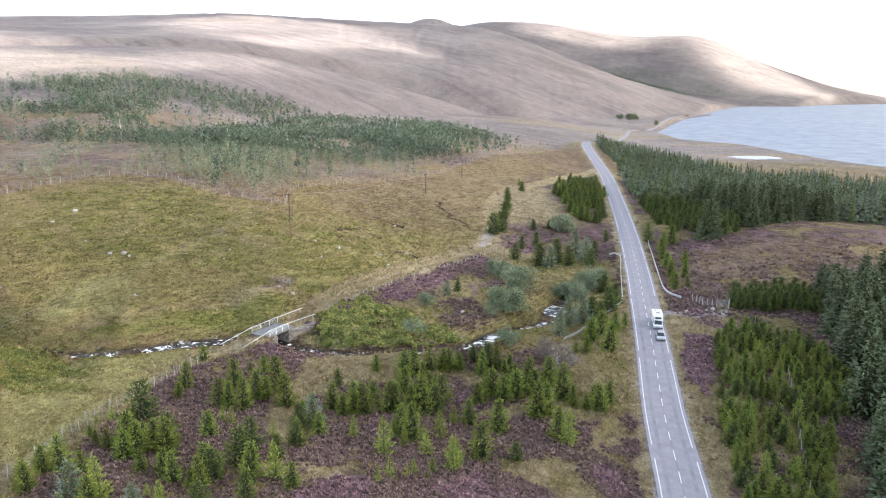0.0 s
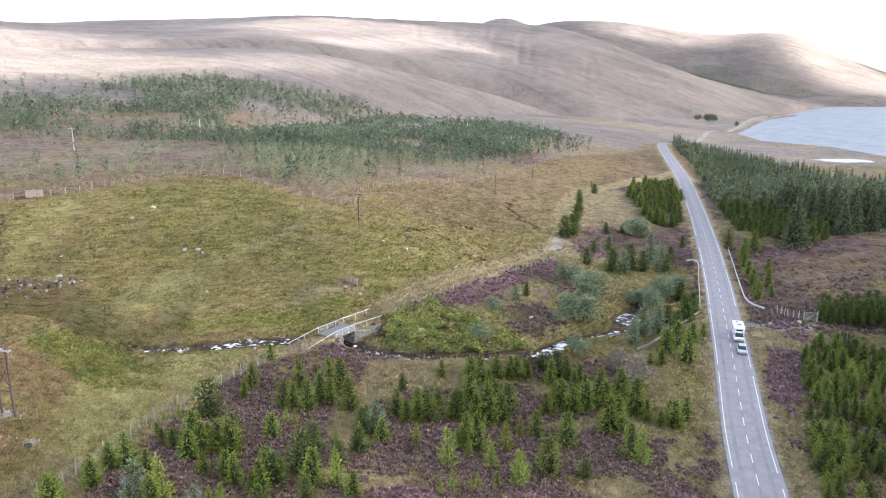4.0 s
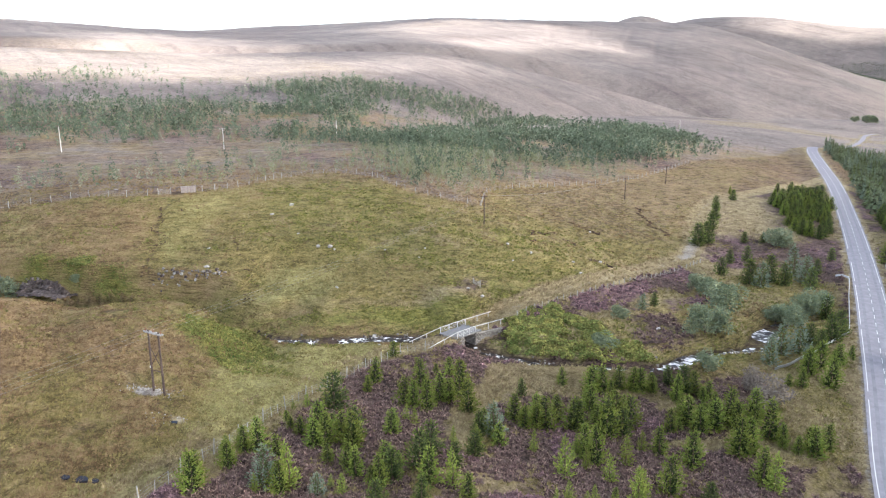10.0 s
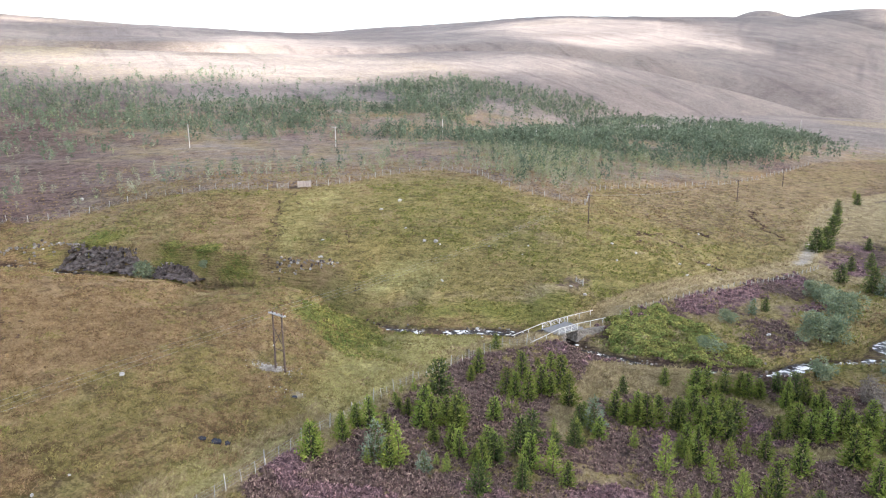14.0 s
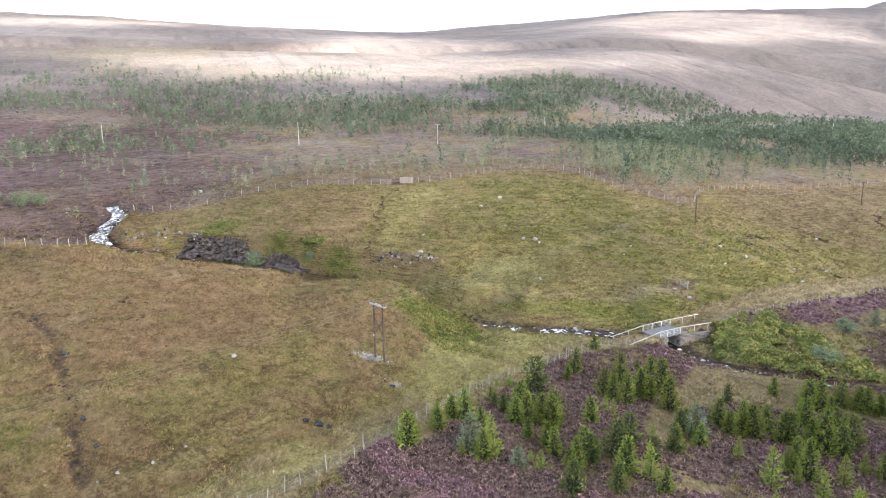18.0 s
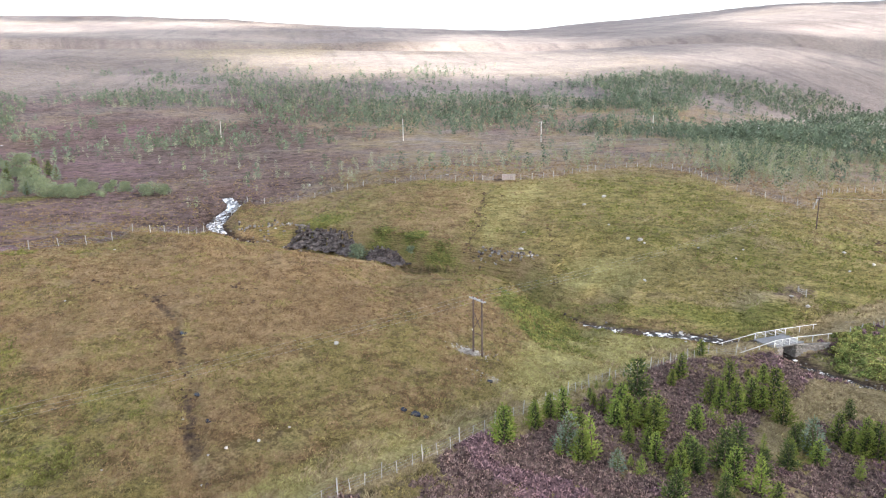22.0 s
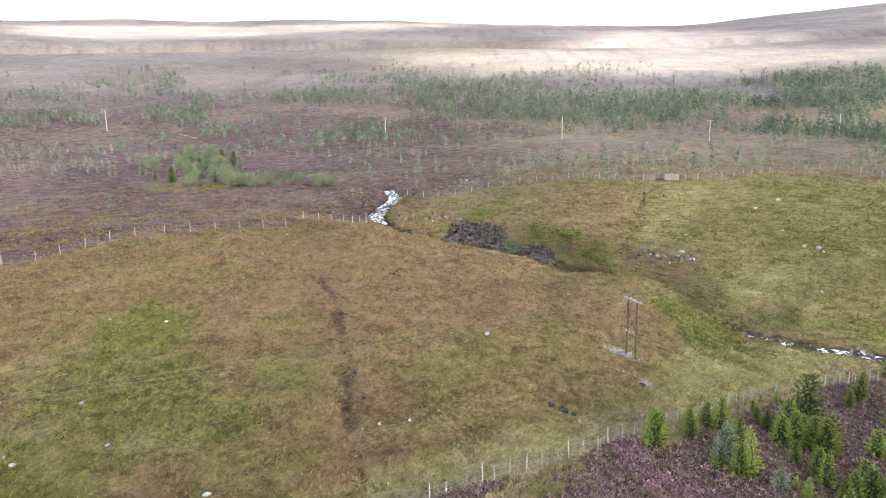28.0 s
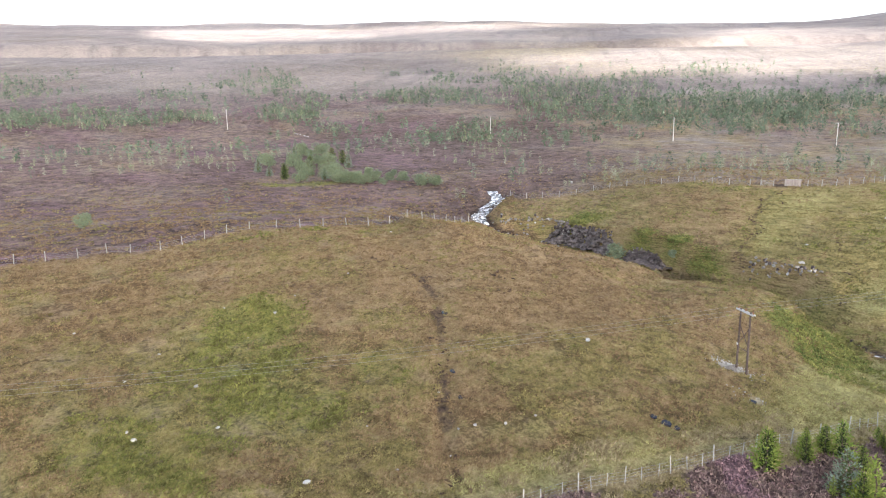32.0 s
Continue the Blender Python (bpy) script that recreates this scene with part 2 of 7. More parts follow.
def height(x, y):
    x, y = np.asarray(x, float), np.asarray(y, float)
    d, az = np.hypot(x, y), np.degrees(np.arctan2(-x, y))
    w = smooth(310, 430, d)
    z = near_height(x, y) * (1 - w) + far_height(x, y) * w
    z = z + (rough(x, y, 14, 11, 3) - 0.5) * 1.3 * smooth(1500, 300, d) + (rough(x, y, 3.5, 21, 2) - 0.5) * 0.45 * smooth(500, 100, d)
    d1, d2 = column(SHORE, 1, az), column(SHORE, 2, az)
    inside = np.minimum(d - d1, d2 - d) / d1
    bank = smooth(-0.10, 0.02, inside)
    z = z * (1 - bank) + np.minimum(z, WATER - 3) * bank
    z = np.where(inside < -0.015, np.maximum(z, WATER + 0.4), z)
    # low grassy ridges on the mound
    for ridge, tall, reach in RIDGES:
        z = z + tall * smooth(reach, 0.5, line_dist(x, y, ridge)[0] + 3 * (grain(x, y, 9, 37) - 0.5))
    # the knoll's brow, and the steep bank behind it
    db, ab = line_dist(x, y, BROW)
    k = np.clip(ab.astype(int), 0, len(BROW) - 2)
    bx, by = np.array([p[0] for p in BROW]), np.array([p[1] for p in BROW])
    behind = ((bx[k + 1] - bx[k]) * (y - by[k]) - (by[k + 1] - by[k]) * (x - bx[k])) > 0
    ends = smooth(0, 2.0, ab) * smooth(len(BROW) - 1, len(BROW) - 2, ab)
    lift = on_line(BROW, ab, 2) - near_height(bx[k] + (bx[k + 1] - bx[k]) * (ab - k), by[k] + (by[k + 1] - by[k]) * (ab - k))
    z = z + ends * lift * np.where(behind, smooth(60, 0, db), smooth(26, 0, db)) * (d < 300)
    fall = on_line(BROW, ab, 2) + 0.3 - np.where(db < 12, db * db * 0.018, 2.6 + (db - 12) * 0.43)
    ends = ends * smooth(2.2, 5.0, ab)
    z = np.where(behind & (db < 70) & (ds_far(x, y) > 0), z * (1 - ends) + np.minimum(z, np.maximum(fall, 8.0)) * ends, z)
    # stream bed with its banks
    ds, at = line_dist(x, y, STREAM)
    gorge = smooth(6.0, 8.0, at) * smooth(14.0, 12.5, at)
    north = y > np.interp(x, [p[0] for p in STREAM[9:21]], [p[1] for p in STREAM[9:21]])
    open_side = np.where(north, 0.0, smooth(8.8, 9.5, at) * smooth(11.8, 11.2, at))
    gorge = gorge * (1 - open_side)
    rock = north * smooth(9.5, 9.9, at) * smooth(12.0, 11.6, at)
    bank_z = on_line(STREAM, at, 2) + np.maximum(0, ds - 1.9 - 0.6 * gorge - 1.9 * rock) * (0.60 + 0.9 * (1 - north) * smooth(11.5, 12.5, at) * smooth(15.3, 14.4, at) + 2.6 * rock - 0.32 * smooth(13.7, 14.3, at) * smooth(18.2, 17.2, at) + 0.75 * gorge - 0.06 * open_side - 0.32 * north * smooth(18.2, 18.8, at) * smooth(20.6, 19.8, at) + 0.35 * smooth(19.5, 21, at) * smooth(29, 27, at)) + 0.5 * (grain(x, y, 4, 31) - 0.5)
    z = np.where((ds < 40) & ((at > 5.7) | (at < 3)), np.minimum(z, bank_z), z)
    z = np.where((ds < 6) & (at < 29) & (at > 5.7), np.maximum(z, bank_z - 0.8), z)
    z = np.where((x > 50) & (ds < 40), np.maximum(z, near_height(x, y) - 0.8), z)
    # pit at the foot of the gorge's rock face
    for face in (CLIFF, LEDGE):
        dc, ac = line_dist(x, y, face)
        below = (y < np.interp(x, [p[0] for p in face], [p[1] for p in face])) & (dc < 12) & (ac > 0.02) & (ac < len(face) - 1.02)
        z = np.where(below, np.minimum(z, 10.9 + np.maximum(0, dc - 4.5) * 0.62), z)
    # raised approach to the farm bridge
    dk, at_k = line_dist(x, y, TRACK)
    bx, by = x - BRIDGE[0], y - BRIDGE[1]
    along, across = 0.447 * bx + 0.894 * by, 0.894 * bx - 0.447 * by
    ramp = smooth(3.6, 2.3, np.abs(across)) * smooth(17, 11, np.abs(along)) * (np.abs(along) > 3.3)
    z = z * (1 - ramp) + (BRIDGE[2] - 0.12 - 0.03 * np.maximum(0, np.abs(along) - 5)) * ramp
    z = np.where((np.abs(along) < 3.3) & (np.abs(across) < 5), np.minimum(z, 7.6), z)
    # road bench
    dr, at = line_dist(x, y, ROAD)
    rz = np.where(y < 590, road_z(y), np.maximum(z, WATER + 1.5))
    w = smooth(11 + 0.09 * np.clip(y - 300, 0, 250), 5, dr)
    z = z * (1 - w) + (rz - 0.10) * w
    # farm track, slightly worn in
    z = z - 0.25 * smooth(2.6, 1.4, dk) * (ds > 5)
    dp, at = line_dist(x, y, PEAT_CUT)
    z = z - 0.45 * smooth(1.3, 0.3, dp + 2.5 * (grain(x, y, 5, 33) - 0.4))
    d3, d4 = line_dist(x, y, MOUND_PATH)[0], line_dist(x, y, MOUND_PATH_2)[0]
    z = z - 0.25 * smooth(1.1, 0.3, np.minimum(d3, d4 + 0.3))
    return z


# ---- unseen cloud, added to shade the near ground ----
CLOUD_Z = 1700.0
# sunlit rings on the ground, placed to fit the camera's view; cloud gaps follow them
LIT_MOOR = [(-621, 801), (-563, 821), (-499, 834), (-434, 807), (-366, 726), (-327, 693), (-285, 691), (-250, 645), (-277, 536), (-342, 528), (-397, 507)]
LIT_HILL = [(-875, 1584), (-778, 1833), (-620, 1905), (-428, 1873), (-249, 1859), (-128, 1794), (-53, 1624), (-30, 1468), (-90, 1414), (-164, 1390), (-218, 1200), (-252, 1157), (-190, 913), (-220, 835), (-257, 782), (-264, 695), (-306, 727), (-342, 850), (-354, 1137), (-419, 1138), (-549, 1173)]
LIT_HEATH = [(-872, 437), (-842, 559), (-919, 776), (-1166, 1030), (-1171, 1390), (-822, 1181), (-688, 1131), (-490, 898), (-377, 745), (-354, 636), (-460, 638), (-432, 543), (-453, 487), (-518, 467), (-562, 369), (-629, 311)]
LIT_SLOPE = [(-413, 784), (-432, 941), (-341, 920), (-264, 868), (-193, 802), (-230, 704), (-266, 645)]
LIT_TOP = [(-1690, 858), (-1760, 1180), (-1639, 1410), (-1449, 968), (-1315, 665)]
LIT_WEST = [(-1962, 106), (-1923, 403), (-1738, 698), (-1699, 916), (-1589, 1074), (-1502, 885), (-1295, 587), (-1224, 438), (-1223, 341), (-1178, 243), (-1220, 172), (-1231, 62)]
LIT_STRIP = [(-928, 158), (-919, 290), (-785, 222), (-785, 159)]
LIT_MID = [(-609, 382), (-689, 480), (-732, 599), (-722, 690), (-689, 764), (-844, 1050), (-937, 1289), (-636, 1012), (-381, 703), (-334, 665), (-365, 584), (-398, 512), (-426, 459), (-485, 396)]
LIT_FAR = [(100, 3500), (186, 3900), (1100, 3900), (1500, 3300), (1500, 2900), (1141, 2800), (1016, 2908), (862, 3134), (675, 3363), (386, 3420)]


# ---- small builders ----
def mesh_from(name, verts, faces, mats=(), smooth_on=False):
    me = bpy.data.meshes.new(name)
    me.from_pydata([tuple(v) for v in verts], [], [tuple(f) for f in faces])
    for m in mats:
        me.materials.append(m)
    if smooth_on:
        me.polygons.foreach_set("use_smooth", [True] * len(me.polygons))
    me.update()
    return me


def tri_mesh(name, verts, tris, mat, smooth_on=False):
    """Fast mesh from arrays: verts (n, 3), tris (m, 3 or 4)."""
    verts, tris = np.asarray(verts, np.float32), np.asarray(tris, np.int32)
    me = bpy.data.meshes.new(name)
    k = tris.shape[1]
    me.vertices.add(len(verts))
    me.vertices.foreach_set("co", verts.ravel())
    me.loops.add(tris.size)
    me.loops.foreach_set("vertex_index", tris.ravel())
    me.polygons.add(len(tris))
    me.polygons.foreach_set("loop_start", np.arange(0, tris.size, k, dtype=np.int32))
    if smooth_on:
        me.polygons.foreach_set("use_smooth", np.ones(len(tris), bool))
    me.update(calc_edges=True)
    me.validate()
    me.materials.append(mat)
    return me


# ---- materials ----
def material(name, colour, colour2, scale=1.0, rough_v=0.9, bump=0.3, bump_scale=None, island=0.0, obj=0.0, metal=0.0, detail=6, spec=0.25):
    """Two tones mixed by noise in world metres, with relief."""
    m = bpy.data.materials.new(name)
    m.use_nodes = True
    nt = m.node_tree
    n, l = nt.nodes, nt.links
    bsdf = n["Principled BSDF"]
    co = n.new("ShaderNodeTexCoord")
    no = n.new("ShaderNodeTexNoise")
    no.inputs["Scale"].default_value, no.inputs["Detail"].default_value = scale, detail
    no.inputs["Roughness"].default_value = 0.65
    l.new(co.outputs["Object"], no.inputs["Vector"])
    ramp = n.new("ShaderNodeMapRange")
    ramp.inputs["From Min"].default_value, ramp.inputs["From Max"].default_value = 0.3, 0.7
    l.new(no.outputs["Fac"], ramp.inputs["Value"])
    mix = n.new("ShaderNodeMix")
    mix.data_type = "RGBA"
    mix.inputs["A"].default_value, mix.inputs["B"].default_value = (*colour, 1), (*colour2, 1)
    l.new(ramp.outputs[0], mix.inputs["Factor"])
    out = mix.outputs["Result"]
    for amount, kind in ((island, "ShaderNodeNewGeometry"), (obj, "ShaderNodeObjectInfo")):
        if not amount:
            continue
        island = kind == "ShaderNodeNewGeometry"
        hsv = n.new("ShaderNodeHueSaturation")
        src = n.new(kind)
        val = n.new("ShaderNodeMapRange")
        val.inputs["To Min"].default_value, val.inputs["To Max"].default_value = 1 - amount, 1 + amount
        l.new(src.outputs["Random Per Island" if island else "Random"], val.inputs["Value"])
        l.new(val.outputs[0], hsv.inputs["Value"])
        hue = n.new("ShaderNodeMapRange")
        hue.inputs["To Min"].default_value, hue.inputs["To Max"].default_value = 0.5 - amount * 0.06, 0.5 + amount * 0.05
        l.new(src.outputs["Random Per Island" if island else "Random"], hue.inputs["Value"])
        l.new(hue.outputs[0], hsv.inputs["Hue"])
        l.new(out, hsv.inputs["Color"])
        out = hsv.outputs[0]
    l.new(out, bsdf.inputs["Base Color"])
    bsdf.inputs["Roughness"].default_value, bsdf.inputs["Metallic"].default_value = rough_v, metal
    bsdf.inputs["Specular IOR Level"].default_value = spec
    if bump:
        b = n.new("ShaderNodeBump")
        b.inputs["Strength"].default_value = bump
        b.inputs["Distance"].default_value = 0.1
        if bump_scale:
            no2 = n.new("ShaderNodeTexNoise")
            no2.inputs["Scale"].default_value, no2.inputs["Detail"].default_value = bump_scale, 4
            l.new(co.outputs["Object"], no2.inputs["Vector"])
            l.new(no2.outputs["Fac"], b.inputs["Height"])
        else:
            l.new(no.outputs["Fac"], b.inputs["Height"])
        l.new(b.outputs[0], bsdf.inputs["Normal"])
    return m


# ground covers: name of the mask, dark and light tone; bent also imitates distance haze
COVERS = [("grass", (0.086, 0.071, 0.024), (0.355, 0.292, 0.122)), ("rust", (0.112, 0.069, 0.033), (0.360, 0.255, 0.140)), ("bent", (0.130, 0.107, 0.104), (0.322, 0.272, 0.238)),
          ("lush", (0.064, 0.067, 0.015), (0.295, 0.280, 0.086)), ("heather", (0.030, 0.020, 0.017), (0.215, 0.146, 0.128)), ("bloom", (0.034, 0.020, 0.023), (0.265, 0.165, 0.172)),
          ("straw", (0.165, 0.122, 0.062), (0.430, 0.350, 0.205)), ("peat", (0.026, 0.018, 0.015), (0.105, 0.070, 0.052)), ("gravel", (0.165, 0.145, 0.132), (0.440, 0.410, 0.385)), ("meadow", (0.165, 0.146, 0.056), (0.425, 0.380, 0.165))]


def ground_material():
    m = bpy.data.materials.new("moorland")
    m.use_nodes = True
    nt = m.node_tree
    n, l = nt.nodes, nt.links
    bsdf = n["Principled BSDF"]
    co = n.new("ShaderNodeNewGeometry")

    def place(scale, shift):
        k = n.new("ShaderNodeVectorMath")
        k.operation = "MULTIPLY_ADD"
        k.inputs[1].default_value, k.inputs[2].default_value = scale, (shift, shift * 0.7, shift * 1.3)
        l.new(co.outputs["Position"], k.inputs[0])
        return k.outputs[0]

    def noise_at(scale, detail=5, at=None, sharp=0.68):
        no = n.new("ShaderNodeTexNoise")
        no.inputs["Scale"].default_value, no.inputs["Detail"].default_value, no.inputs["Roughness"].default_value = scale, detail, sharp
        l.new(at or co.outputs["Position"], no.inputs["Vector"])
        return no.outputs["Fac"]

    def span(v, a, b, lo=0.0, hi=1.0):
        r = n.new("ShaderNodeMapRange")
        for k, x in zip(("From Min", "From Max", "To Min", "To Max"), (a, b, lo, hi)):
            r.inputs[k].default_value = x
        l.new(v, r.inputs["Value"])
        return r.outputs[0]

    def mathn(op, a, b):
        k = n.new("ShaderNodeMath")
        k.operation = op
        for i, v in enumerate((a, b)):
            if isinstance(v, (int, float)):
                k.inputs[i].default_value = v
            else:
                l.new(v, k.inputs[i])
        return k.outputs[0]
    # growth lies in bands along the slope, so height counts more than breadth
    fine, mid, broad = noise_at(2.2, 6, place((1.0, 1.0, 2.5), 5.0), 0.85), noise_at(0.30, 6, place((0.8, 0.8, 3.5), 0.0)), noise_at(0.035, 5)
    tone = mathn("ADD", mathn("MULTIPLY", fine, 0.85), mathn("ADD", mathn("MULTIPLY", mid, 0.45), mathn("MULTIPLY", broad, 0.25)))
    # narrow ledges trodden along the slope
    up = n.new("ShaderNodeSeparateXYZ")
    l.new(co.outputs["Position"], up.inputs[0])
    ledge = mathn("SINE", mathn("ADD", mathn("MULTIPLY", up.outputs["Z"], 11.0), mathn("MULTIPLY", noise_at(0.10, 4), 30.0)), 0.0)
    ledge = mathn("MULTIPLY", span(ledge, 0.15, 0.9), span(noise_at(0.16, 4, place((1.0, 1.0, 1.0), 71.0)), 0.38, 0.55))
    tone = mathn("SUBTRACT", span(tone, 0.645, 0.90), mathn("MULTIPLY", ledge, 0.30))
    tone = span(tone, 0.0, 1.0)
    # drains and sheep walks that run slantwise down the hill
    def along(way):
        k = n.new("ShaderNodeVectorMath")
        k.operation = "DOT_PRODUCT"
        k.inputs[1].default_value = way
        l.new(co.outputs["Position"], k.inputs[0])
        return k.outputs["Value"]
    pair = n.new("ShaderNodeCombineXYZ")
    l.new(along((0.035, 0.040, 0.03)), pair.inputs[0])
    l.new(along((0.0030, -0.0026, 0.0)), pair.inputs[1])
    drains = mathn("ADD", mathn("MULTIPLY", span(noise_at(1.0, 5, pair.outputs[0], 0.62), 0.52, 0.66), 0.28), mathn("MULTIPLY", span(noise_at(0.004, 5), 0.40, 0.62), 0.45))
    hill_tone = span(mathn("SUBTRACT", mathn("ADD", tone, 0.25), drains), 0.0, 1.0)
    colour = None
    for number, (name, dark, light) in enumerate(COVERS):
        mix = n.new("ShaderNodeMix")
        mix.data_type = "RGBA"
        mix.inputs["A"].default_value, mix.inputs["B"].default_value = (*dark, 1), (*light, 1)
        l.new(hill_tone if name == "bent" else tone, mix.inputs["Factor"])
        if colour is None:
            colour = mix.outputs["Result"]
            continue
        at = n.new("ShaderNodeAttribute")
        at.attribute_name = name
        # ragged edge: each cover's mask is pushed by a noise of its own
        own = noise_at((0.22, 0.3, 0.05, 0.26, 0.85, 0.5, 0.4, 0.6, 0.6, 0.3)[number], 7, place((0.8, 0.8, 3.0), 37.0 * number), 0.72)
        jag = mathn("ADD", at.outputs["Fac"], mathn("MULTIPLY", mathn("SUBTRACT", own, 0.5), 1.7))
        over = n.new("ShaderNodeMix")
        over.data_type = "RGBA"
        l.new(mathn("MULTIPLY", span(jag, 0.22, 0.78), span(at.outputs["Fac"], 0.02, 0.15)), over.inputs["Factor"])
        l.new(colour, over.inputs["A"])
        l.new(mix.outputs["Result"], over.inputs["B"])
        colour = over.outputs["Result"]
    l.new(colour, bsdf.inputs["Base Color"])
    bsdf.inputs["Roughness"].default_value, bsdf.inputs["Specular IOR Level"].default_value = 0.95, 0.1
    b = n.new("ShaderNodeBump")
    b.inputs["Strength"].default_value, b.inputs["Distance"].default_value = 1.0, 0.45
    l.new(mathn("ADD", fine, mathn("MULTIPLY", mid, 1.5)), b.inputs["Height"])
    l.new(b.outputs[0], bsdf.inputs["Normal"])
    return m


MOORLAND = ground_material()
ASPHALT = material("asphalt", (0.240, 0.222, 0.242), (0.335, 0.313, 0.335), 0.6, 0.85, 0.25, 9.0)
PAINT = material("road_paint", (0.62, 0.61, 0.58), (0.8, 0.79, 0.76), 3.0, 0.7, 0.1)
BARK = material("bark", (0.06, 0.042, 0.03), (0.17, 0.125, 0.09), 9.0, 0.95, 0.6)
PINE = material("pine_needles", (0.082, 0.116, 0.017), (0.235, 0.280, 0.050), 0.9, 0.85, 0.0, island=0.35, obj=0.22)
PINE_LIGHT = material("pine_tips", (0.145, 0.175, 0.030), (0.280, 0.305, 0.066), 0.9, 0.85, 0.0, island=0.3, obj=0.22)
PINE_BLUE = material("bluish_needles", (0.120, 0.155, 0.115), (0.240, 0.280, 0.215), 0.9, 0.85, 0.0, island=0.3)
SPRUCE = material("spruce_needles", (0.050, 0.068, 0.034), (0.190, 0.218, 0.115), 0.7, 0.85, 0.0, island=0.4, obj=0.25)
WILLOW = material("willow_leaves", (0.105, 0.140, 0.085), (0.265, 0.305, 0.200), 0.9, 0.8, 0.0, island=0.35)
BIRCH = material("birch_leaves", (0.150, 0.175, 0.085), (0.290, 0.310, 0.170), 0.9, 0.8, 0.0, island=0.35)



# ---- ground ----
def polygon_mask(x, y, pts, soft):
    """1 inside a closed ring of points, fading over soft metres at its edge."""
    x, y = np.asarray(x, float), np.asarray(y, float)
    xs, ys = [p[0] for p in pts], [p[1] for p in pts]
    out = np.zeros(x.shape)
    close = (x > min(xs) - soft) & (x < max(xs) + soft) & (y > min(ys) - soft) & (y < max(ys) + soft)
    u, v = x[close], y[close]
    inside = np.zeros(u.shape, bool)
    for (ax, ay), (bx, by) in zip(pts, pts[1:] + pts[:1]):
        inside ^= ((ay > v) != (by > v)) & (u < (bx - ax) * (v - ay) / (by - ay + 1e-9) + ax)
    d, _ = line_dist(u, v, list(pts) + [pts[0]])
    out[close] = smooth(-soft, soft, np.where(inside, d, -d))
    return out


def side_of_fence(x, y):
    """How far east of the track the place lies, in metres."""
    fx = np.interp(y, [p[1] for p in TRACK], [p[0] for p in TRACK])
    return x - fx


BRACKEN = [(-36, 134), (-30, 143), (-24, 149), (-14, 147), (-9, 139), (-2, 137), (-6, 130.5), (-16, 128), (-30, 126.5), (-35, 129)]
BANK_GREEN = [(-84, 105), (-78, 109), (-70, 108), (-62, 101), (-57, 91), (-60, 86), (-70, 92), (-80, 99)]
SOFT_GREEN = [(-113, 24), (-92, 31), (-76, 31), (-65, 22), (-60, 6), (-70, 0), (-95, 10)]
DELL = [(-14, 150), (-2, 172), (10, 205), (30, 222), (45, 215), (40, 178), (33, 158), (26, 148), (18, 138), (6, 130), (-8, 136)]
ROAD_BANK = [(14, 126), (20, 140), (34, 160), (38, 156), (34, 130), (28, 112), (20, 112)]
BURNSIDE = [(-4, 134), (2, 143), (12, 153), (18, 150), (8, 138), (0, 130)]
SHEEP_PATH = [(-74, 124), (-64, 129), (-55, 136), (-45, 142), (-37, 147)]
RIM_GREEN = [(-168, 125, 4.5), (-142, 124, 4.5), (-122, 126, 5), (-132, 128, 4)]
MEADOW = [(-75, 104), (-62, 111), (-50, 121), (-45, 118), (-47, 100), (-47, 66), (-53, 64), (-60, 84), (-68, 95)]
# pale straw laid over the sunlit moor: brightness put into the cover colour
SUNLIT_TINT = [(-640, 800), (-499, 860), (-400, 800), (-300, 720), (-250, 650), (-330, 590), (-430, 540), (-540, 400), (-660, 340), (-900, 440), (-960, 800), (-800, 1000)]
PLOT_FLOOR = [(10, 250), (36, 265), (36, 330), (15, 330)]

# patches of one cover: name, strength, softness of the edge, ring
PATCH_KNOLL = [
    ("lush", 0.80, 6, [(-112, 11), (-117, 20), (-105, 23), (-89, 20), (-78, 22), (-72, 18), (-72, 11), (-82, 7), (-90, 3), (-101, 3)]),
    ("lush", 0.5, 5, [(-84, 28), (-82, 34), (-73, 31), (-73, 27)]),
    ("lush", 0.75, 6, [(-86, -10), (-87, 2), (-76, 6), (-68, 3), (-74, -9)]),
    ("rust", 0.85, 7, [(-149, 35), (-133, 58), (-131, 69), (-117, 82), (-100, 92), (-89, 97), (-84, 85), (-78, 59), (-80, 47), (-93, 42), (-115, 47), (-128, 38)]),
    ("rust", 0.6, 8, [(-145, -16), (-139, 3), (-135, 15), (-129, 29), (-120, 21), (-114, 9), (-102, -3), (-107, -13)]),
    ("heather", 0.7, 1.2, [(-52, 60), (-53, 67), (-54, 74), (-52, 74), (-51, 66), (-50, 58)]),
    ("rust", 0.7, 4, [(-104, 43), (-94, 48), (-68, 37), (-54, 27), (-56, 22), (-73, 28)]),
]
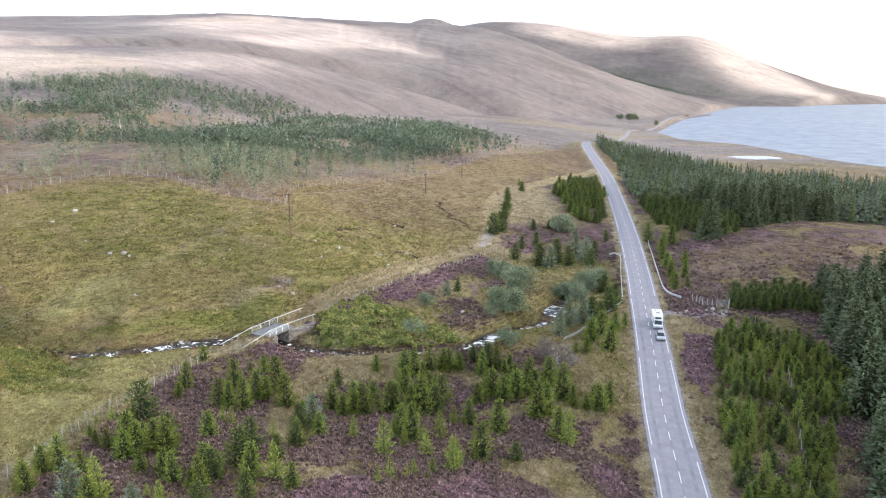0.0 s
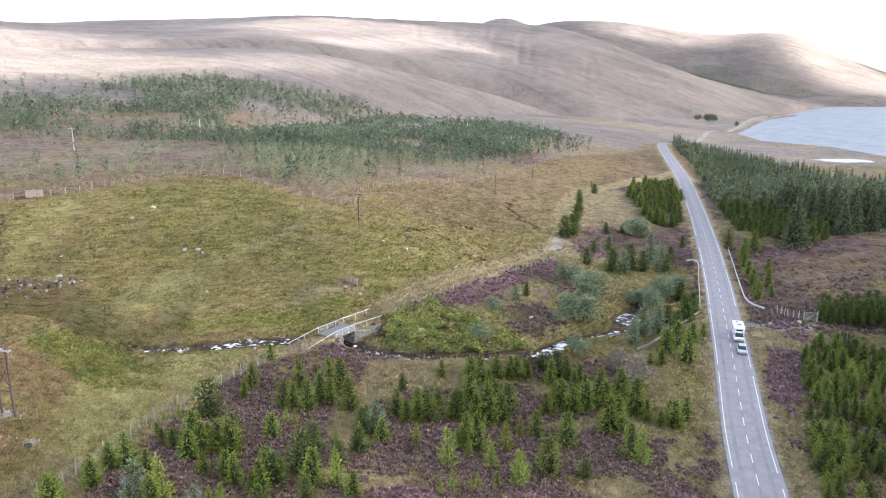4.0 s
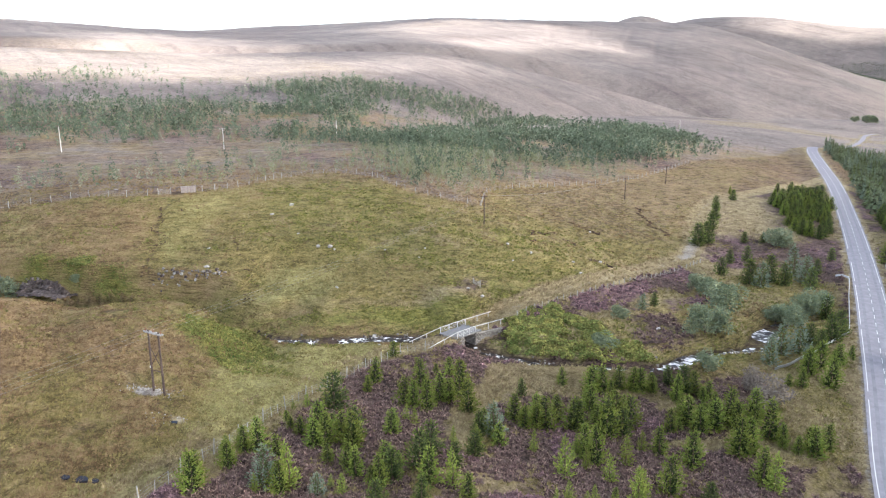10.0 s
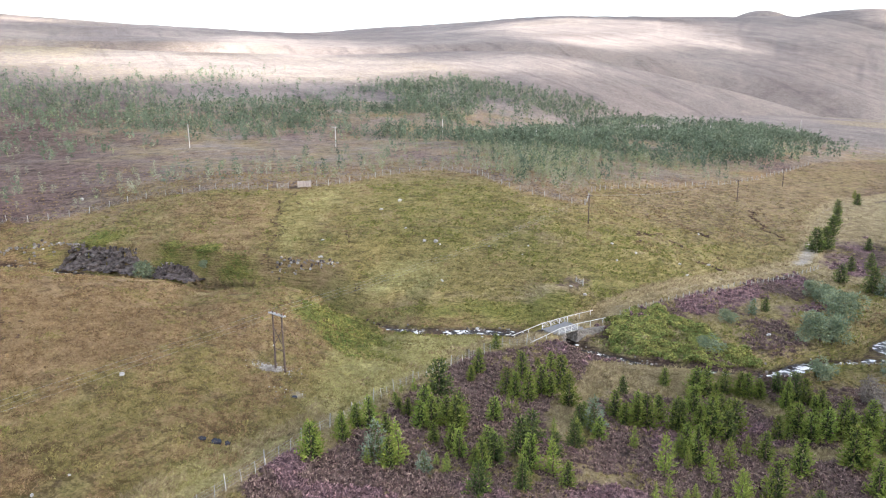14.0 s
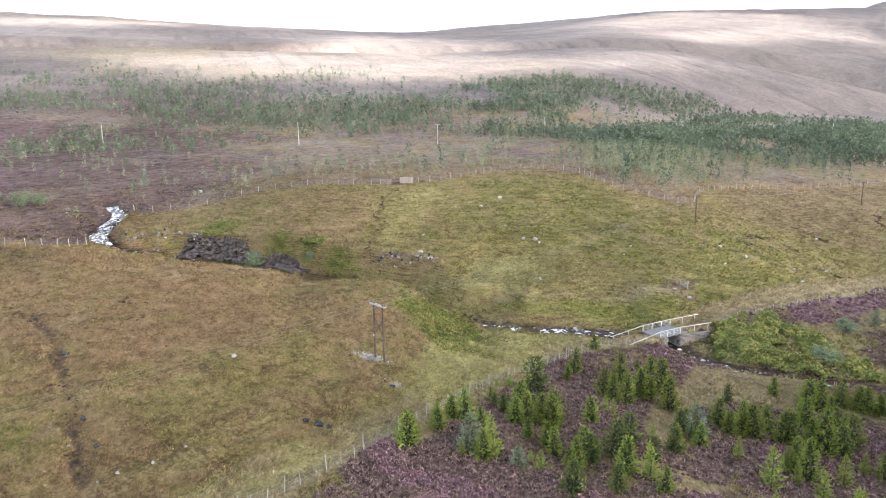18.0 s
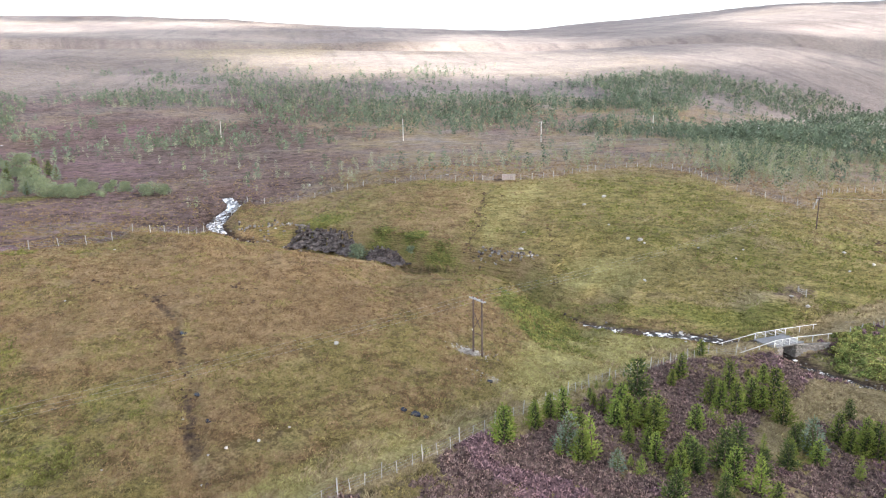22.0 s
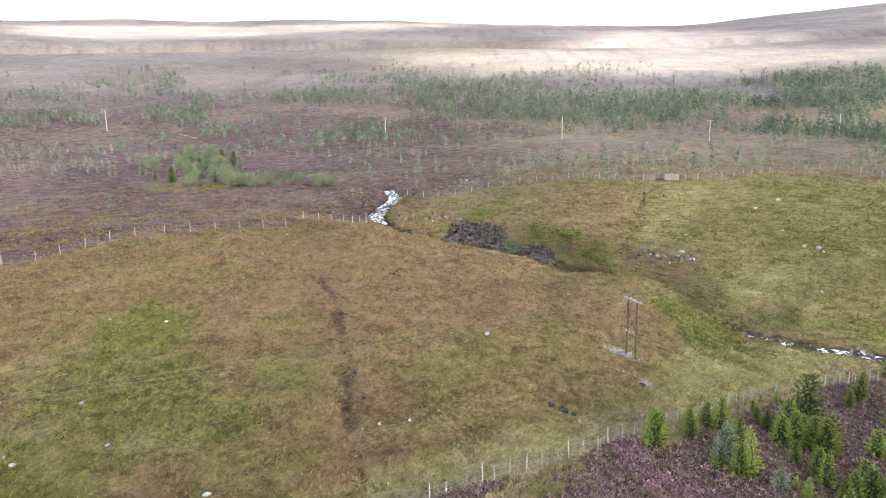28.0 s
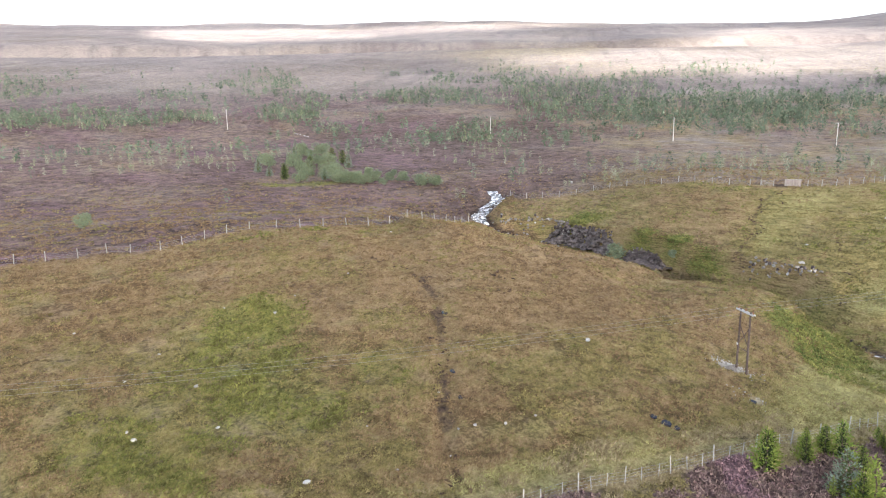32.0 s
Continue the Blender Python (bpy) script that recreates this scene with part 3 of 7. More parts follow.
PATCH_MOUND = [
    ("grass", 0.75, 6, [(-126, 134), (-104, 123), (-88, 121), (-66, 128), (-48, 134), (-58, 150), (-86, 160), (-108, 148)]),
    ("lush", 0.7, 3, [(-282, 50), (-268, 53), (-258, 70), (-256, 84), (-264, 80), (-274, 62)]),

    ("heather", 0.30, 10, [(-112, -20), (-109, 11), (-85, 27), (-56, 22), (-75, -12)]),
    ("rust", 0.62, 5, [(-175, 149), (-162, 156), (-137, 164), (-127, 149), (-118, 134), (-96, 136), (-89, 131), (-92, 126), (-108, 125), (-127, 130), (-158, 133)]),
    ("meadow", 0.42, 4, [(-135, 170), (-128, 183), (-124, 204), (-120, 171), (-117, 156), (-109, 134), (-119, 138), (-128, 151)]),
    ("lush", 0.45, 3, [(-110, 122), (-96, 127), (-84, 124), (-72, 122), (-70, 116), (-84, 108), (-98, 110)]),
    ("meadow", 0.5, 4, [(-91, 137), (-87, 148), (-75, 149), (-65, 138), (-71, 130), (-77, 125), (-84, 126)]),
    ("meadow", 0.75, 4, [(-67, 90), (-69, 108), (-55, 118), (-48, 120), (-49, 96), (-49, 76), (-53, 66), (-56, 70)]),
    ("lush", 0.7, 3, [(-81, 122), (-63, 129), (-49, 140), (-39, 144), (-39, 137), (-47, 129), (-62, 123)]),
]
PATCH_DOME = [
    ("straw", 0.6, 1.5, [(-64, 132), (-49, 142), (-39, 150), (-38, 146), (-49, 140), (-62, 130)]),
    ("heather", 0.6, 2, [(-47, 145), (-46, 157), (-40, 154), (-40, 147), (-45, 141)]),
    ("lush", 0.38, 10, [(-121, 185), (-116, 213), (-85, 214), (-53, 191), (-36, 185), (-26, 170), (-40, 154), (-54, 154), (-74, 153), (-92, 150), (-109, 160)]),
    ("rust", 0.55, 15, [(-64, 243), (-24, 338), (40, 429), (10, 288), (1, 234), (-25, 211), (-48, 217)]),
    ("heather", 0.4, 15, [(-64, 243), (-24, 338), (40, 429), (10, 288), (1, 234), (-25, 211), (-48, 217)]),
]
PATCH_BANK = [
    ("bloom", 0.95, 2, [(-23, 158), (-17, 172), (-5, 188), (-4, 181), (-13, 160), (-16, 153), (-21, 153)]),
    ("bloom", 0.6, 2, [(-3, 173), (8, 189), (13, 186), (-0, 165)]),
    ("heather", 0.6, 3, [(-11, 157), (-0, 167), (8, 152), (1, 140), (-6, 137)]),
    ("bloom", 0.95, 2, [(46, 152), (54, 150), (49, 132), (43, 120), (42, 130)]),
    ("heather", 0.55, 6, [(67, 222), (87, 231), (115, 232), (127, 215), (109, 181), (83, 179), (70, 191)]),
    ("rust", 0.5, 6, [(67, 222), (87, 231), (115, 232), (127, 215), (109, 181), (83, 179), (70, 191)]),
]
PATCH_ROADSIDE = [
    ("heather", 0.85, 2.5, [(-10, 101), (0, 103), (13, 106), (21, 106), (17, 95), (-8, 80)]),
    ("heather", 0.8, 2, [(11, 128), (19, 120), (17, 112), (8, 115)]),
    ("heather", 0.8, 2.5, [(-24, 97), (-19, 103), (-12, 92), (-14, 79), (-20, 78)]),
]
PATCH_PLANT = [
    ("heather", 1.0, 2.5, [(-46, 61), (-47, 79), (-49, 101), (-45, 114), (-38, 93), (-37, 72), (-33, 59), (-42, 52)]),
    ("straw", 0.75, 2.5, [(-30, 118), (-19, 128), (-2, 125), (0, 119), (-12, 115), (-23, 107), (-26, 92), (-21, 92), (-24, 83), (-28, 87)]),
    ("straw", 0.6, 2, [(-22, 85), (-14, 88), (-12, 77), (-20, 72)]),
    ("bloom", 0.8, 2, [(-18, 98), (-10, 102), (-8, 92), (-14, 87)]),
    ("straw", 0.4, 3, [(26, 145), (37, 156), (26, 99), (15, 93), (18, 121)]),
    ("heather", 0.9, 2.5, [(-47, 72), (-41, 81), (-50, 109), (-45, 112), (-35, 90), (-30, 71), (-37, 63), (-43, 59)]),
]


def ground_masks(x, y):
    d, az = np.hypot(x, y), np.degrees(np.arctan2(-x, y))
    east = side_of_fence(x, y)
    n1, n2, n3 = rough(x, y, 30, 41), rough(x, y, 9, 43), rough(x, y, 120, 47)
    n4 = rough(x, y, 4, 45)
    dr, _ = line_dist(x, y, ROAD)
    dk, _ = line_dist(x, y, TRACK)
    ds, at_s = line_dist(x, y, STREAM)
    dp = line_dist(x, y, PEAT_CUT)[0]
    dm = np.minimum(line_dist(x, y, MOUND_PATH)[0], line_dist(x, y, MOUND_PATH_2)[0])
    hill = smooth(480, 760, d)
    far_moor = smooth(-3, 4, -side_far(x, y))
    plant = smooth(1.5, 3.5, east) * (y > -100) * smooth(460, 400, d)
    knoll = (1 - plant) * (1 - far_moor) * (1 - hill)
    flat = knoll * smooth(205, 280, d)
    high = smooth(85, 130, d) * smooth(150, 120, y)
    rim = np.clip(sum(np.exp(-((x - a) ** 2 + (y - b) ** 2) / r ** 2) for a, b, r in RIM_GREEN), 0, 1)
    gully = 1 - np.abs(grain(az * 30 + d * 0.035 + 40 * (rough(x, y, 380, 9) - 0.5), d * 0.02, 30, 5) * 2 - 1)
    mask = {}
    mask["rust"] = knoll * (0.38 + 0.30 * smooth(0.40, 0.62, 0.6 * n1 + 0.4 * n2) + 0.16 * high) * (0.45 + 0.55 * smooth(150, 125, y + 0.25 * x + 25)) + flat * 0.5 + far_moor * (0.55 + 0.35 * smooth(0.45, 0.6, n1)) * (1 - hill)
    slope_side = smooth(34, 14, az)
    mask["heather"] = np.clip(plant * (0.42 + 0.60 * smooth(0.40, 0.58, n2 * 0.5 + n1 * 0.5)) + far_moor * (0.09 + 0.38 * smooth(44, 58, az) + 0.30 * smooth(0.38, 0.60, n3 * 0.4 + n1 * 0.6)) * (1 - 0.8 * hill) + 0.34 * flat
                              + hill * 0.24 * smooth(0.45, 0.68, rough(x, y, 260, 57)) * smooth(2700, 2400, d) + knoll * (0.08 + 0.05 * smooth(150, 125, y + 0.25 * x + 25) + 0.12 * smooth(0.50, 0.66, n2)) + 0.16 * hill * smooth(900, 640, d) * smooth(24, 40, az), 0, 1)
    mask["bloom"] = np.clip(plant * smooth(0.54, 0.70, n2) * 0.75 + far_moor * (smooth(0.60, 0.8, n1) * 0.45 + 0.36 * smooth(52, 72, az)), 0, 1) * (1 - hill)
    verge = smooth(6.8, 4.2, dr + 2.5 * (n2 - 0.5))
    # straw along RIDGES paints their lit tops into the cover
    mask["straw"] = np.clip(0.75 * verge + 0.85 * smooth(4.2, 1.8, dk + 2.5 * (n2 - 0.5)) + 0.8 * smooth(4.4, 2.2, dk) * smooth(112, 120, y) + 0.55 * smooth(2.2, 0.8, line_dist(x, y, SHEEP_PATH)[0]) + 0.5 * smooth(5, 1.5, line_dist(x, y, RIDGES[0][0])[0]) + 0.3 * smooth(5, 1.5, line_dist(x, y, RIDGES[1][0])[0]) + knoll * 0.22 * smooth(150, 175, y - 0.2 * x) * smooth(0.38, 0.6, n1) + plant * np.where(x > 62, 0.35, 1.0) * (0.10 + 0.55 * smooth(0.50, 0.36, 0.6 * n1 + 0.4 * n2)) + 0.2 * polygon_mask(x, y, MEADOW, 4) + 0.7 * polygon_mask(x, y, PLOT_FLOOR, 6)
                            # straw also yellows and lifts the sunlit hills and moor by colour
                            + 0.26 * hill * smooth(0.42, 0.62, rough(x, y, 400, 51)) * smooth(8, 20, az) + 0.12 * hill * smooth(2500, 2900, d) + 0.26 * polygon_mask(x, y, SUNLIT_TINT, 45) * (0.5 + n3) + 0.5 * hill * smooth(0.5, 0.6, rough(x, y * 3, 150, 55)) * smooth(1250, 950, d) * smooth(2, -3, az), 0, 1)
    mask["lush"] = np.clip(polygon_mask(x, y, BRACKEN, 1.5) + 1.0 * polygon_mask(x, y, BANK_GREEN, 3) + 0.3 * polygon_mask(x, y, SOFT_GREEN, 10) * smooth(0.3, 0.6, n2) + 0.36 * polygon_mask(x, y, MEADOW, 4)
                           + 0.36 * knoll * smooth(0.47, 0.64, rough(x, y, 40, 53)) + 0.8 * rim, 0, 1)
    # bent spreads with distance, its grey tone painted in place of haze
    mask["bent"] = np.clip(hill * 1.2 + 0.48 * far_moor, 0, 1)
    mask["peat"] = np.clip(0.7 * smooth(2.9, 2.0, ds + (n4 - 0.5)) * (at_s < 28) * (at_s > 5.8) + 0.5 * smooth(4.2, 2.6, ds) * smooth(6.5, 8, at_s) * (at_s < 13) + 0.6 * smooth(1.3, 0.2, dp + 3.4 * (n4 - 0.42)) + 0.12 * smooth(0.88, 0.97, gully) * smooth(900, 1300, d) * (d < 2900) + 0.32 * smooth(0.9, 0.2, dm + 0.8 * (n4 - 0.5)) + 0.14 * smooth(1.4, 0.4, line_dist(x, y, MOUND_PATH)[0] + 0.8 * (n4 - 0.5)) + 0.7 * smooth(3.2, 1.6, np.hypot(x + 138.5, y - 172) + (n4 - 0.5)) + knoll * 0.3 * smooth(0.70, 0.80, n4), 0, 1)
    mask["gravel"] = np.clip(0.45 * smooth(3.0, 1.6, np.abs(dk)) * smooth(212, 222, y) * (y < 246) + 0.55 * smooth(4.6, 3.9, dr) + 0.2 * smooth(1.4, 0.7, np.abs(dk)) * (y > 115)
                             + 0.85 * smooth(2.4, 1.0, np.hypot(x + 65.5, (y - 73.5) * 1.3) + (n4 - 0.5) * 2) + 0.4 * smooth(2.2, 0.6, np.hypot(x + 56.5, y - 68) + (n4 - 0.5) * 3)
                             + 0.8 * smooth(2.5, 1.5, np.abs(y - 165.2 - 0.2 * (x - 50))) * (x > 46) * (x < 64), 0, 1)
    dell, roadside = polygon_mask(x, y, DELL, 5), polygon_mask(x, y, ROAD_BANK, 4)
    for name in ("heather", "bloom"):
        mask[name] = mask[name] * (1 - 0.75 * dell) * (1 - 0.8 * roadside)
    mask["straw"] = np.clip(mask["straw"] * (1 - 0.5 * dell) + 0.16 * dell + 0.35 * roadside, 0, 1)
    mask["lush"] = np.clip(mask["lush"] + 0.32 * dell + 0.35 * roadside + 0.7 * polygon_mask(x, y, BURNSIDE, 2), 0, 1)
    mask["rust"] = np.clip(mask["rust"] + 0.30 * dell, 0, 1)
    for name in ("heather", "straw"):
        mask[name] = mask[name] * (1 - 0.7 * polygon_mask(x, y, BANK_GREEN, 3))
    mask["meadow"] = 0.6 * smooth(5.5, 2.5, dk + 2 * (n2 - 0.5)) * smooth(124, 112, y) * smooth(2.6, 1.6, east)
    near = d < 480
    jx, jy = x[near] + 7 * (n1[near] - 0.5), y[near] + 7 * (rough(x[near], y[near], 12, 49) - 0.5)
    for name, strength, soft, ring in PATCH_KNOLL + PATCH_MOUND + PATCH_DOME + PATCH_BANK + PATCH_PLANT + PATCH_ROADSIDE:
        w = strength * polygon_mask(jx, jy, ring, soft)
        for other in ("heather", "bloom", "straw", "lush", "rust", "bent", "meadow"):
            now = mask[other][near]
            mask[other][near] = np.maximum(now, w) if other == name else now * (1 - 0.75 * w)
    return mask


def side_far(x, y):
    """Positive on the near side of the upper fence, negative on the moor beyond."""
    line = FENCE_FAR + FENCE_TOP + FENCE_MOOR[1:] + [(60, 520), (95, 640), (160, 790), (213, 977), (311, 1210), (447, 1568), (700, 2100)]
    dist, at = line_dist(x, y, line)
    k = np.clip(at.astype(int), 0, len(line) - 2)
    ax, ay = np.array([p[0] for p in line]), np.array([p[1] for p in line])
    lx, ly = ax[k + 1] - ax[k], ay[k + 1] - ay[k]
    side = np.sign(lx * (y - ay[k]) - ly * (x - ax[k]))
    return -side * dist


def build_ground():
    az = np.radians(np.concatenate([np.arange(-48, 112, 0.24), np.arange(112, 312, 2.5)]))
    rings = [0.02]
    while rings[-1] < 4980:
        rings.append(rings[-1] * (1.0105 if rings[-1] > 55 else 1.06 if rings[-1] > 4 else 1.5))
    d = np.array(rings)
    D, A = np.meshgrid(d, az, indexing="ij")
    x, y = -np.sin(A) * D, np.cos(A) * D
    z = height(x, y)
    nr, na = D.shape
    verts = np.stack([x, y, z], -1).reshape(-1, 3)
    i, j = np.meshgrid(np.arange(nr - 1), np.arange(na), indexing="ij")
    j2 = (j + 1) % na
    quads = np.stack([i * na + j, i * na + j2, (i + 1) * na + j2, (i + 1) * na + j], -1).reshape(-1, 4)[:, ::-1]
    # close the middle
    verts = np.vstack([verts, [[0, 0, float(height(0, 0))]]])
    me = tri_mesh("ground", verts, quads, MOORLAND, True)
    masks = ground_masks(verts[:, 0], verts[:, 1])
    for name, values in masks.items():
        me.attributes.new(name, "FLOAT", "POINT").data.foreach_set("value", np.clip(values, 0, 1).astype(np.float32))
    return tagged(new("ground", me), "open moorland of grass and heather rising to low hills", "ground", kind="structure")


def ribbon(name, line, left, right, lift, mat, step=4.0, zed=None):
    """A strip along a line, from left to right of it, laid on a height."""
    pts = resample(line, step)
    verts, quads = [], []
    for k, (px, py) in enumerate(pts):
        qx, qy = pts[min(k + 1, len(pts) - 1)]
        ox, oy = pts[max(k - 1, 0)]
        n = math.hypot(qx - ox, qy - oy)
        nx, ny = (qy - oy) / n, -(qx - ox) / n
        for s in (left, right):
            vx, vy = px + nx * s, py + ny * s
            verts.append((vx, vy, (zed(px, py) if zed else float(height(vx, vy))) + lift))
        if k:
            quads.append((2 * k - 2, 2 * k - 1, 2 * k + 1, 2 * k))
    return mesh_from(name, verts, quads, [mat], True)


def resample(line, step):
    """Points at even steps along a smooth curve through the line."""
    pts = [Vector(p[:2]) for p in line]
    out = []
    for k in range(len(pts) - 1):
        a, b, c, d = pts[max(k - 1, 0)], pts[k], pts[k + 1], pts[min(k + 2, len(pts) - 1)]
        m = max(1, round((c - b).length / step))
        for i in range(m):
            u = i / m
            p = 0.5 * ((2 * b) + (c - a) * u + (2 * a - 5 * b + 4 * c - d) * u * u + (3 * b - a - 3 * c + d) * u ** 3)
            out.append((p.x, p.y))
    out.append(tuple(pts[-1]))
    return out


ground = build_ground()


# ---- structure: road, loch, stream, cloud ----
def part(name, me, parent, label="", at=None):
    """Links a mesh as one part under a thing or under a part."""
    ob = new(name, me)
    ob.parent = parent
    if at is not None:
        ob.matrix_basis = at
    if label:
        tagged(ob, label)
    return ob


def thing(name, x, y, z, turn=0.0, label="", category="", group="", kind=""):
    ob = new(name)
    ob.empty_display_size = 0.3
    ob.matrix_basis = pose(x, y, z, 0, 0, turn)
    return tagged(ob, label, category, group, kind)


def ground_at(x, y):
    return float(height(x, y))


def road_level(x, y):
    return float(road_z(y)) if y < 590 else max(ground_at(x, y) + 0.12, WATER + 1.5)


LANE = resample(ROAD, 1.0)


def lane_piece(s0, s1, left, right, lift, mat, name):
    return ribbon(name, LANE[s0:s1 + 1], left, right, lift, mat, 1.0 if s1 - s0 < 12 else 3.0, road_level)


road = tagged(new("road", ribbon("road", ROAD, -ROAD_W - 0.15, ROAD_W + 0.15, 0.02, ASPHALT, 3, road_level)),
              "pale grey two-lane tarmac road with white lines", "road", kind="structure")
START = next(k for k, p in enumerate(LANE) if p[1] > 60)
STOP = next(k for k, p in enumerate(LANE) if p[1] > 560)
for k in range(START, STOP, 6):
    part("dash", lane_piece(k, k + 3, -0.07, 0.07, 0.028, PAINT, "dash"), road)
for side in (-1, 1):
    k = START
    while k < STOP:
        run = 36 if (k // 40 + side) % 5 else 22
        part("edge_line", lane_piece(k, k + run, side * 3.05 - 0.07, side * 3.05 + 0.07, 0.027, PAINT, "edge_line"), road)
        k += 40
TAR = material("tar_seam", (0.205, 0.197, 0.212), (0.285, 0.275, 0.295), 0.5, 0.8, 0.2)
for off, half in ((-1.95, 0.30), (1.9, 0.30), (0.0, 0.20)):
    part("tar_seam", lane_piece(START, STOP - 160, off - half, off + half, 0.024, TAR, "tar_seam"), road, "darker worn seam in the tarmac")


def water_material(name, deep, foam_amount, foam_scale, rough_v):
    m = material(name, deep, tuple(c * 1.4 for c in deep), 0.4, rough_v, 0.5, 1.6, spec=0.06)
    if foam_amount:
        n, l = m.node_tree.nodes, m.node_tree.links
        bsdf = n["Principled BSDF"]
        src = bsdf.inputs["Base Color"].links[0].from_socket
        no = n.new("ShaderNodeTexNoise")
        no.inputs["Scale"].default_value, no.inputs["Detail"].default_value = foam_scale, 6
        co = n.new("ShaderNodeTexCoord")
        l.new(co.outputs["Object"], no.inputs["Vector"])
        r = n.new("ShaderNodeMapRange")
        r.inputs["From Min"].default_value, r.inputs["From Max"].default_value = 0.58 - foam_amount, 0.68 - foam_amount
        l.new(no.outputs["Fac"], r.inputs["Value"])
        mix = n.new("ShaderNodeMix")
        mix.data_type = "RGBA"
        mix.inputs["B"].default_value = (0.80, 0.79, 0.78, 1)
        l.new(src, mix.inputs["A"])
        l.new(r.outputs[0], mix.inputs["Factor"])
        l.new(mix.outputs["Result"], bsdf.inputs["Base Color"])
    return m


# pale loch base colour stands in for reflected sky; specular kept low
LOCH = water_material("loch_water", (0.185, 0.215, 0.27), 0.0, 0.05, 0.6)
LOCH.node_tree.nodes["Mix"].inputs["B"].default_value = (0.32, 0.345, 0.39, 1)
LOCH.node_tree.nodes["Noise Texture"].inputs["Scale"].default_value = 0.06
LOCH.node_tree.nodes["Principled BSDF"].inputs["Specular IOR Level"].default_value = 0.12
BURN = water_material("stream_water", (0.016, 0.012, 0.010), 0.05, 0.7, 0.4)
FALLS = water_material("white_water", (0.12, 0.12, 0.125), 0.10, 0.9, 0.5)
RIFFLE = water_material("riffle_water", (0.030, 0.028, 0.030), 0.08, 0.7, 0.35)
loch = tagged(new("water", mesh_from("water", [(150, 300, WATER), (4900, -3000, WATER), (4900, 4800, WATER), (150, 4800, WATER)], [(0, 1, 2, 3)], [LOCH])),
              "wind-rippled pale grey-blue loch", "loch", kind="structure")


def stream_strip(a, b, wide, mat, name, label, lift=0.06):
    """Water between two points of the stream's line, with a wavering edge."""
    line = STREAM[a:b + 1]
    pts = resample(line, 1.5)
    verts, quads = [], []
    for k, (px, py) in enumerate(pts):
        q, o = pts[min(k + 1, len(pts) - 1)], pts[max(k - 1, 0)]
        n = math.hypot(q[0] - o[0], q[1] - o[1])
        nx, ny = (q[1] - o[1]) / n, -(q[0] - o[0]) / n
        _, at = line_dist(np.array([px]), np.array([py]), STREAM)
        z = float(on_line(STREAM, at, 2)[0]) + lift
        w = wide * (0.45 + 1.0 * float(grain(px, py, 5, 61)) + 0.35 * float(grain(px, py, 2, 63)))
        for s in (-w, -w * 0.4, w * 0.4, w):
            verts.append((px + nx * s, py + ny * s, z + 0.12 * noise.noise((px + nx * s, py + ny * s, 0.0))))
        if k:
            for c in range(3):
                i = 4 * (k - 1) + c
                quads.append((i, i + 1, i + 5, i + 4))
    return tagged(new(name, mesh_from(name, verts, quads, [mat], True)), label, "stream", kind="structure")


stream_strip(1, 2, 0.9, FALLS, "upper_stream", "white rushing stream far up the moor")
stream_strip(6, 10, 2.0, FALLS, "waterfall", "white tumbling water over boulders", 0.16)
stream_strip(10, 14, 1.6, BURN, "gorge_stream", "dark stream at the foot of a rocky gorge")
stream_strip(14, 21, 0.95, BURN, "stream", "dark peaty stream with white riffles")
stream_strip(21, 29, 2.0, RIFFLE, "lower_stream", "broken white and dark stream water")
ring = [(243 + 21 * math.cos(k * 0.3142) * (1 + 0.3 * noise.noise((k * 0.7, 1, 2))), 616 + 15 * math.sin(k * 0.3142) * (1 + 0.35 * noise.noise((k * 0.6, 5, 2)))) for k in range(20)]
level = max(float(height(*p)) for p in ring) + 0.15
tagged(new("lagoon", mesh_from("lagoon", [(x, y, level) for x, y in ring] + [(x, y, level - 2.5) for x, y in ring], [tuple(range(20))] + [(k, k + 20, (k + 1) % 20 + 20, (k + 1) % 20) for k in range(20)],
                               [material("shallow_water", (0.33, 0.35, 0.39), (0.42, 0.44, 0.47), 0.2, 0.4, 0.0)])), "pale shallow lagoon behind the loch's shore", "water", kind="structure")
CLOUD = material("cloud", (0.8, 0.8, 0.8), (0.85, 0.85, 0.85), 0.005, 1.0, 0.0)


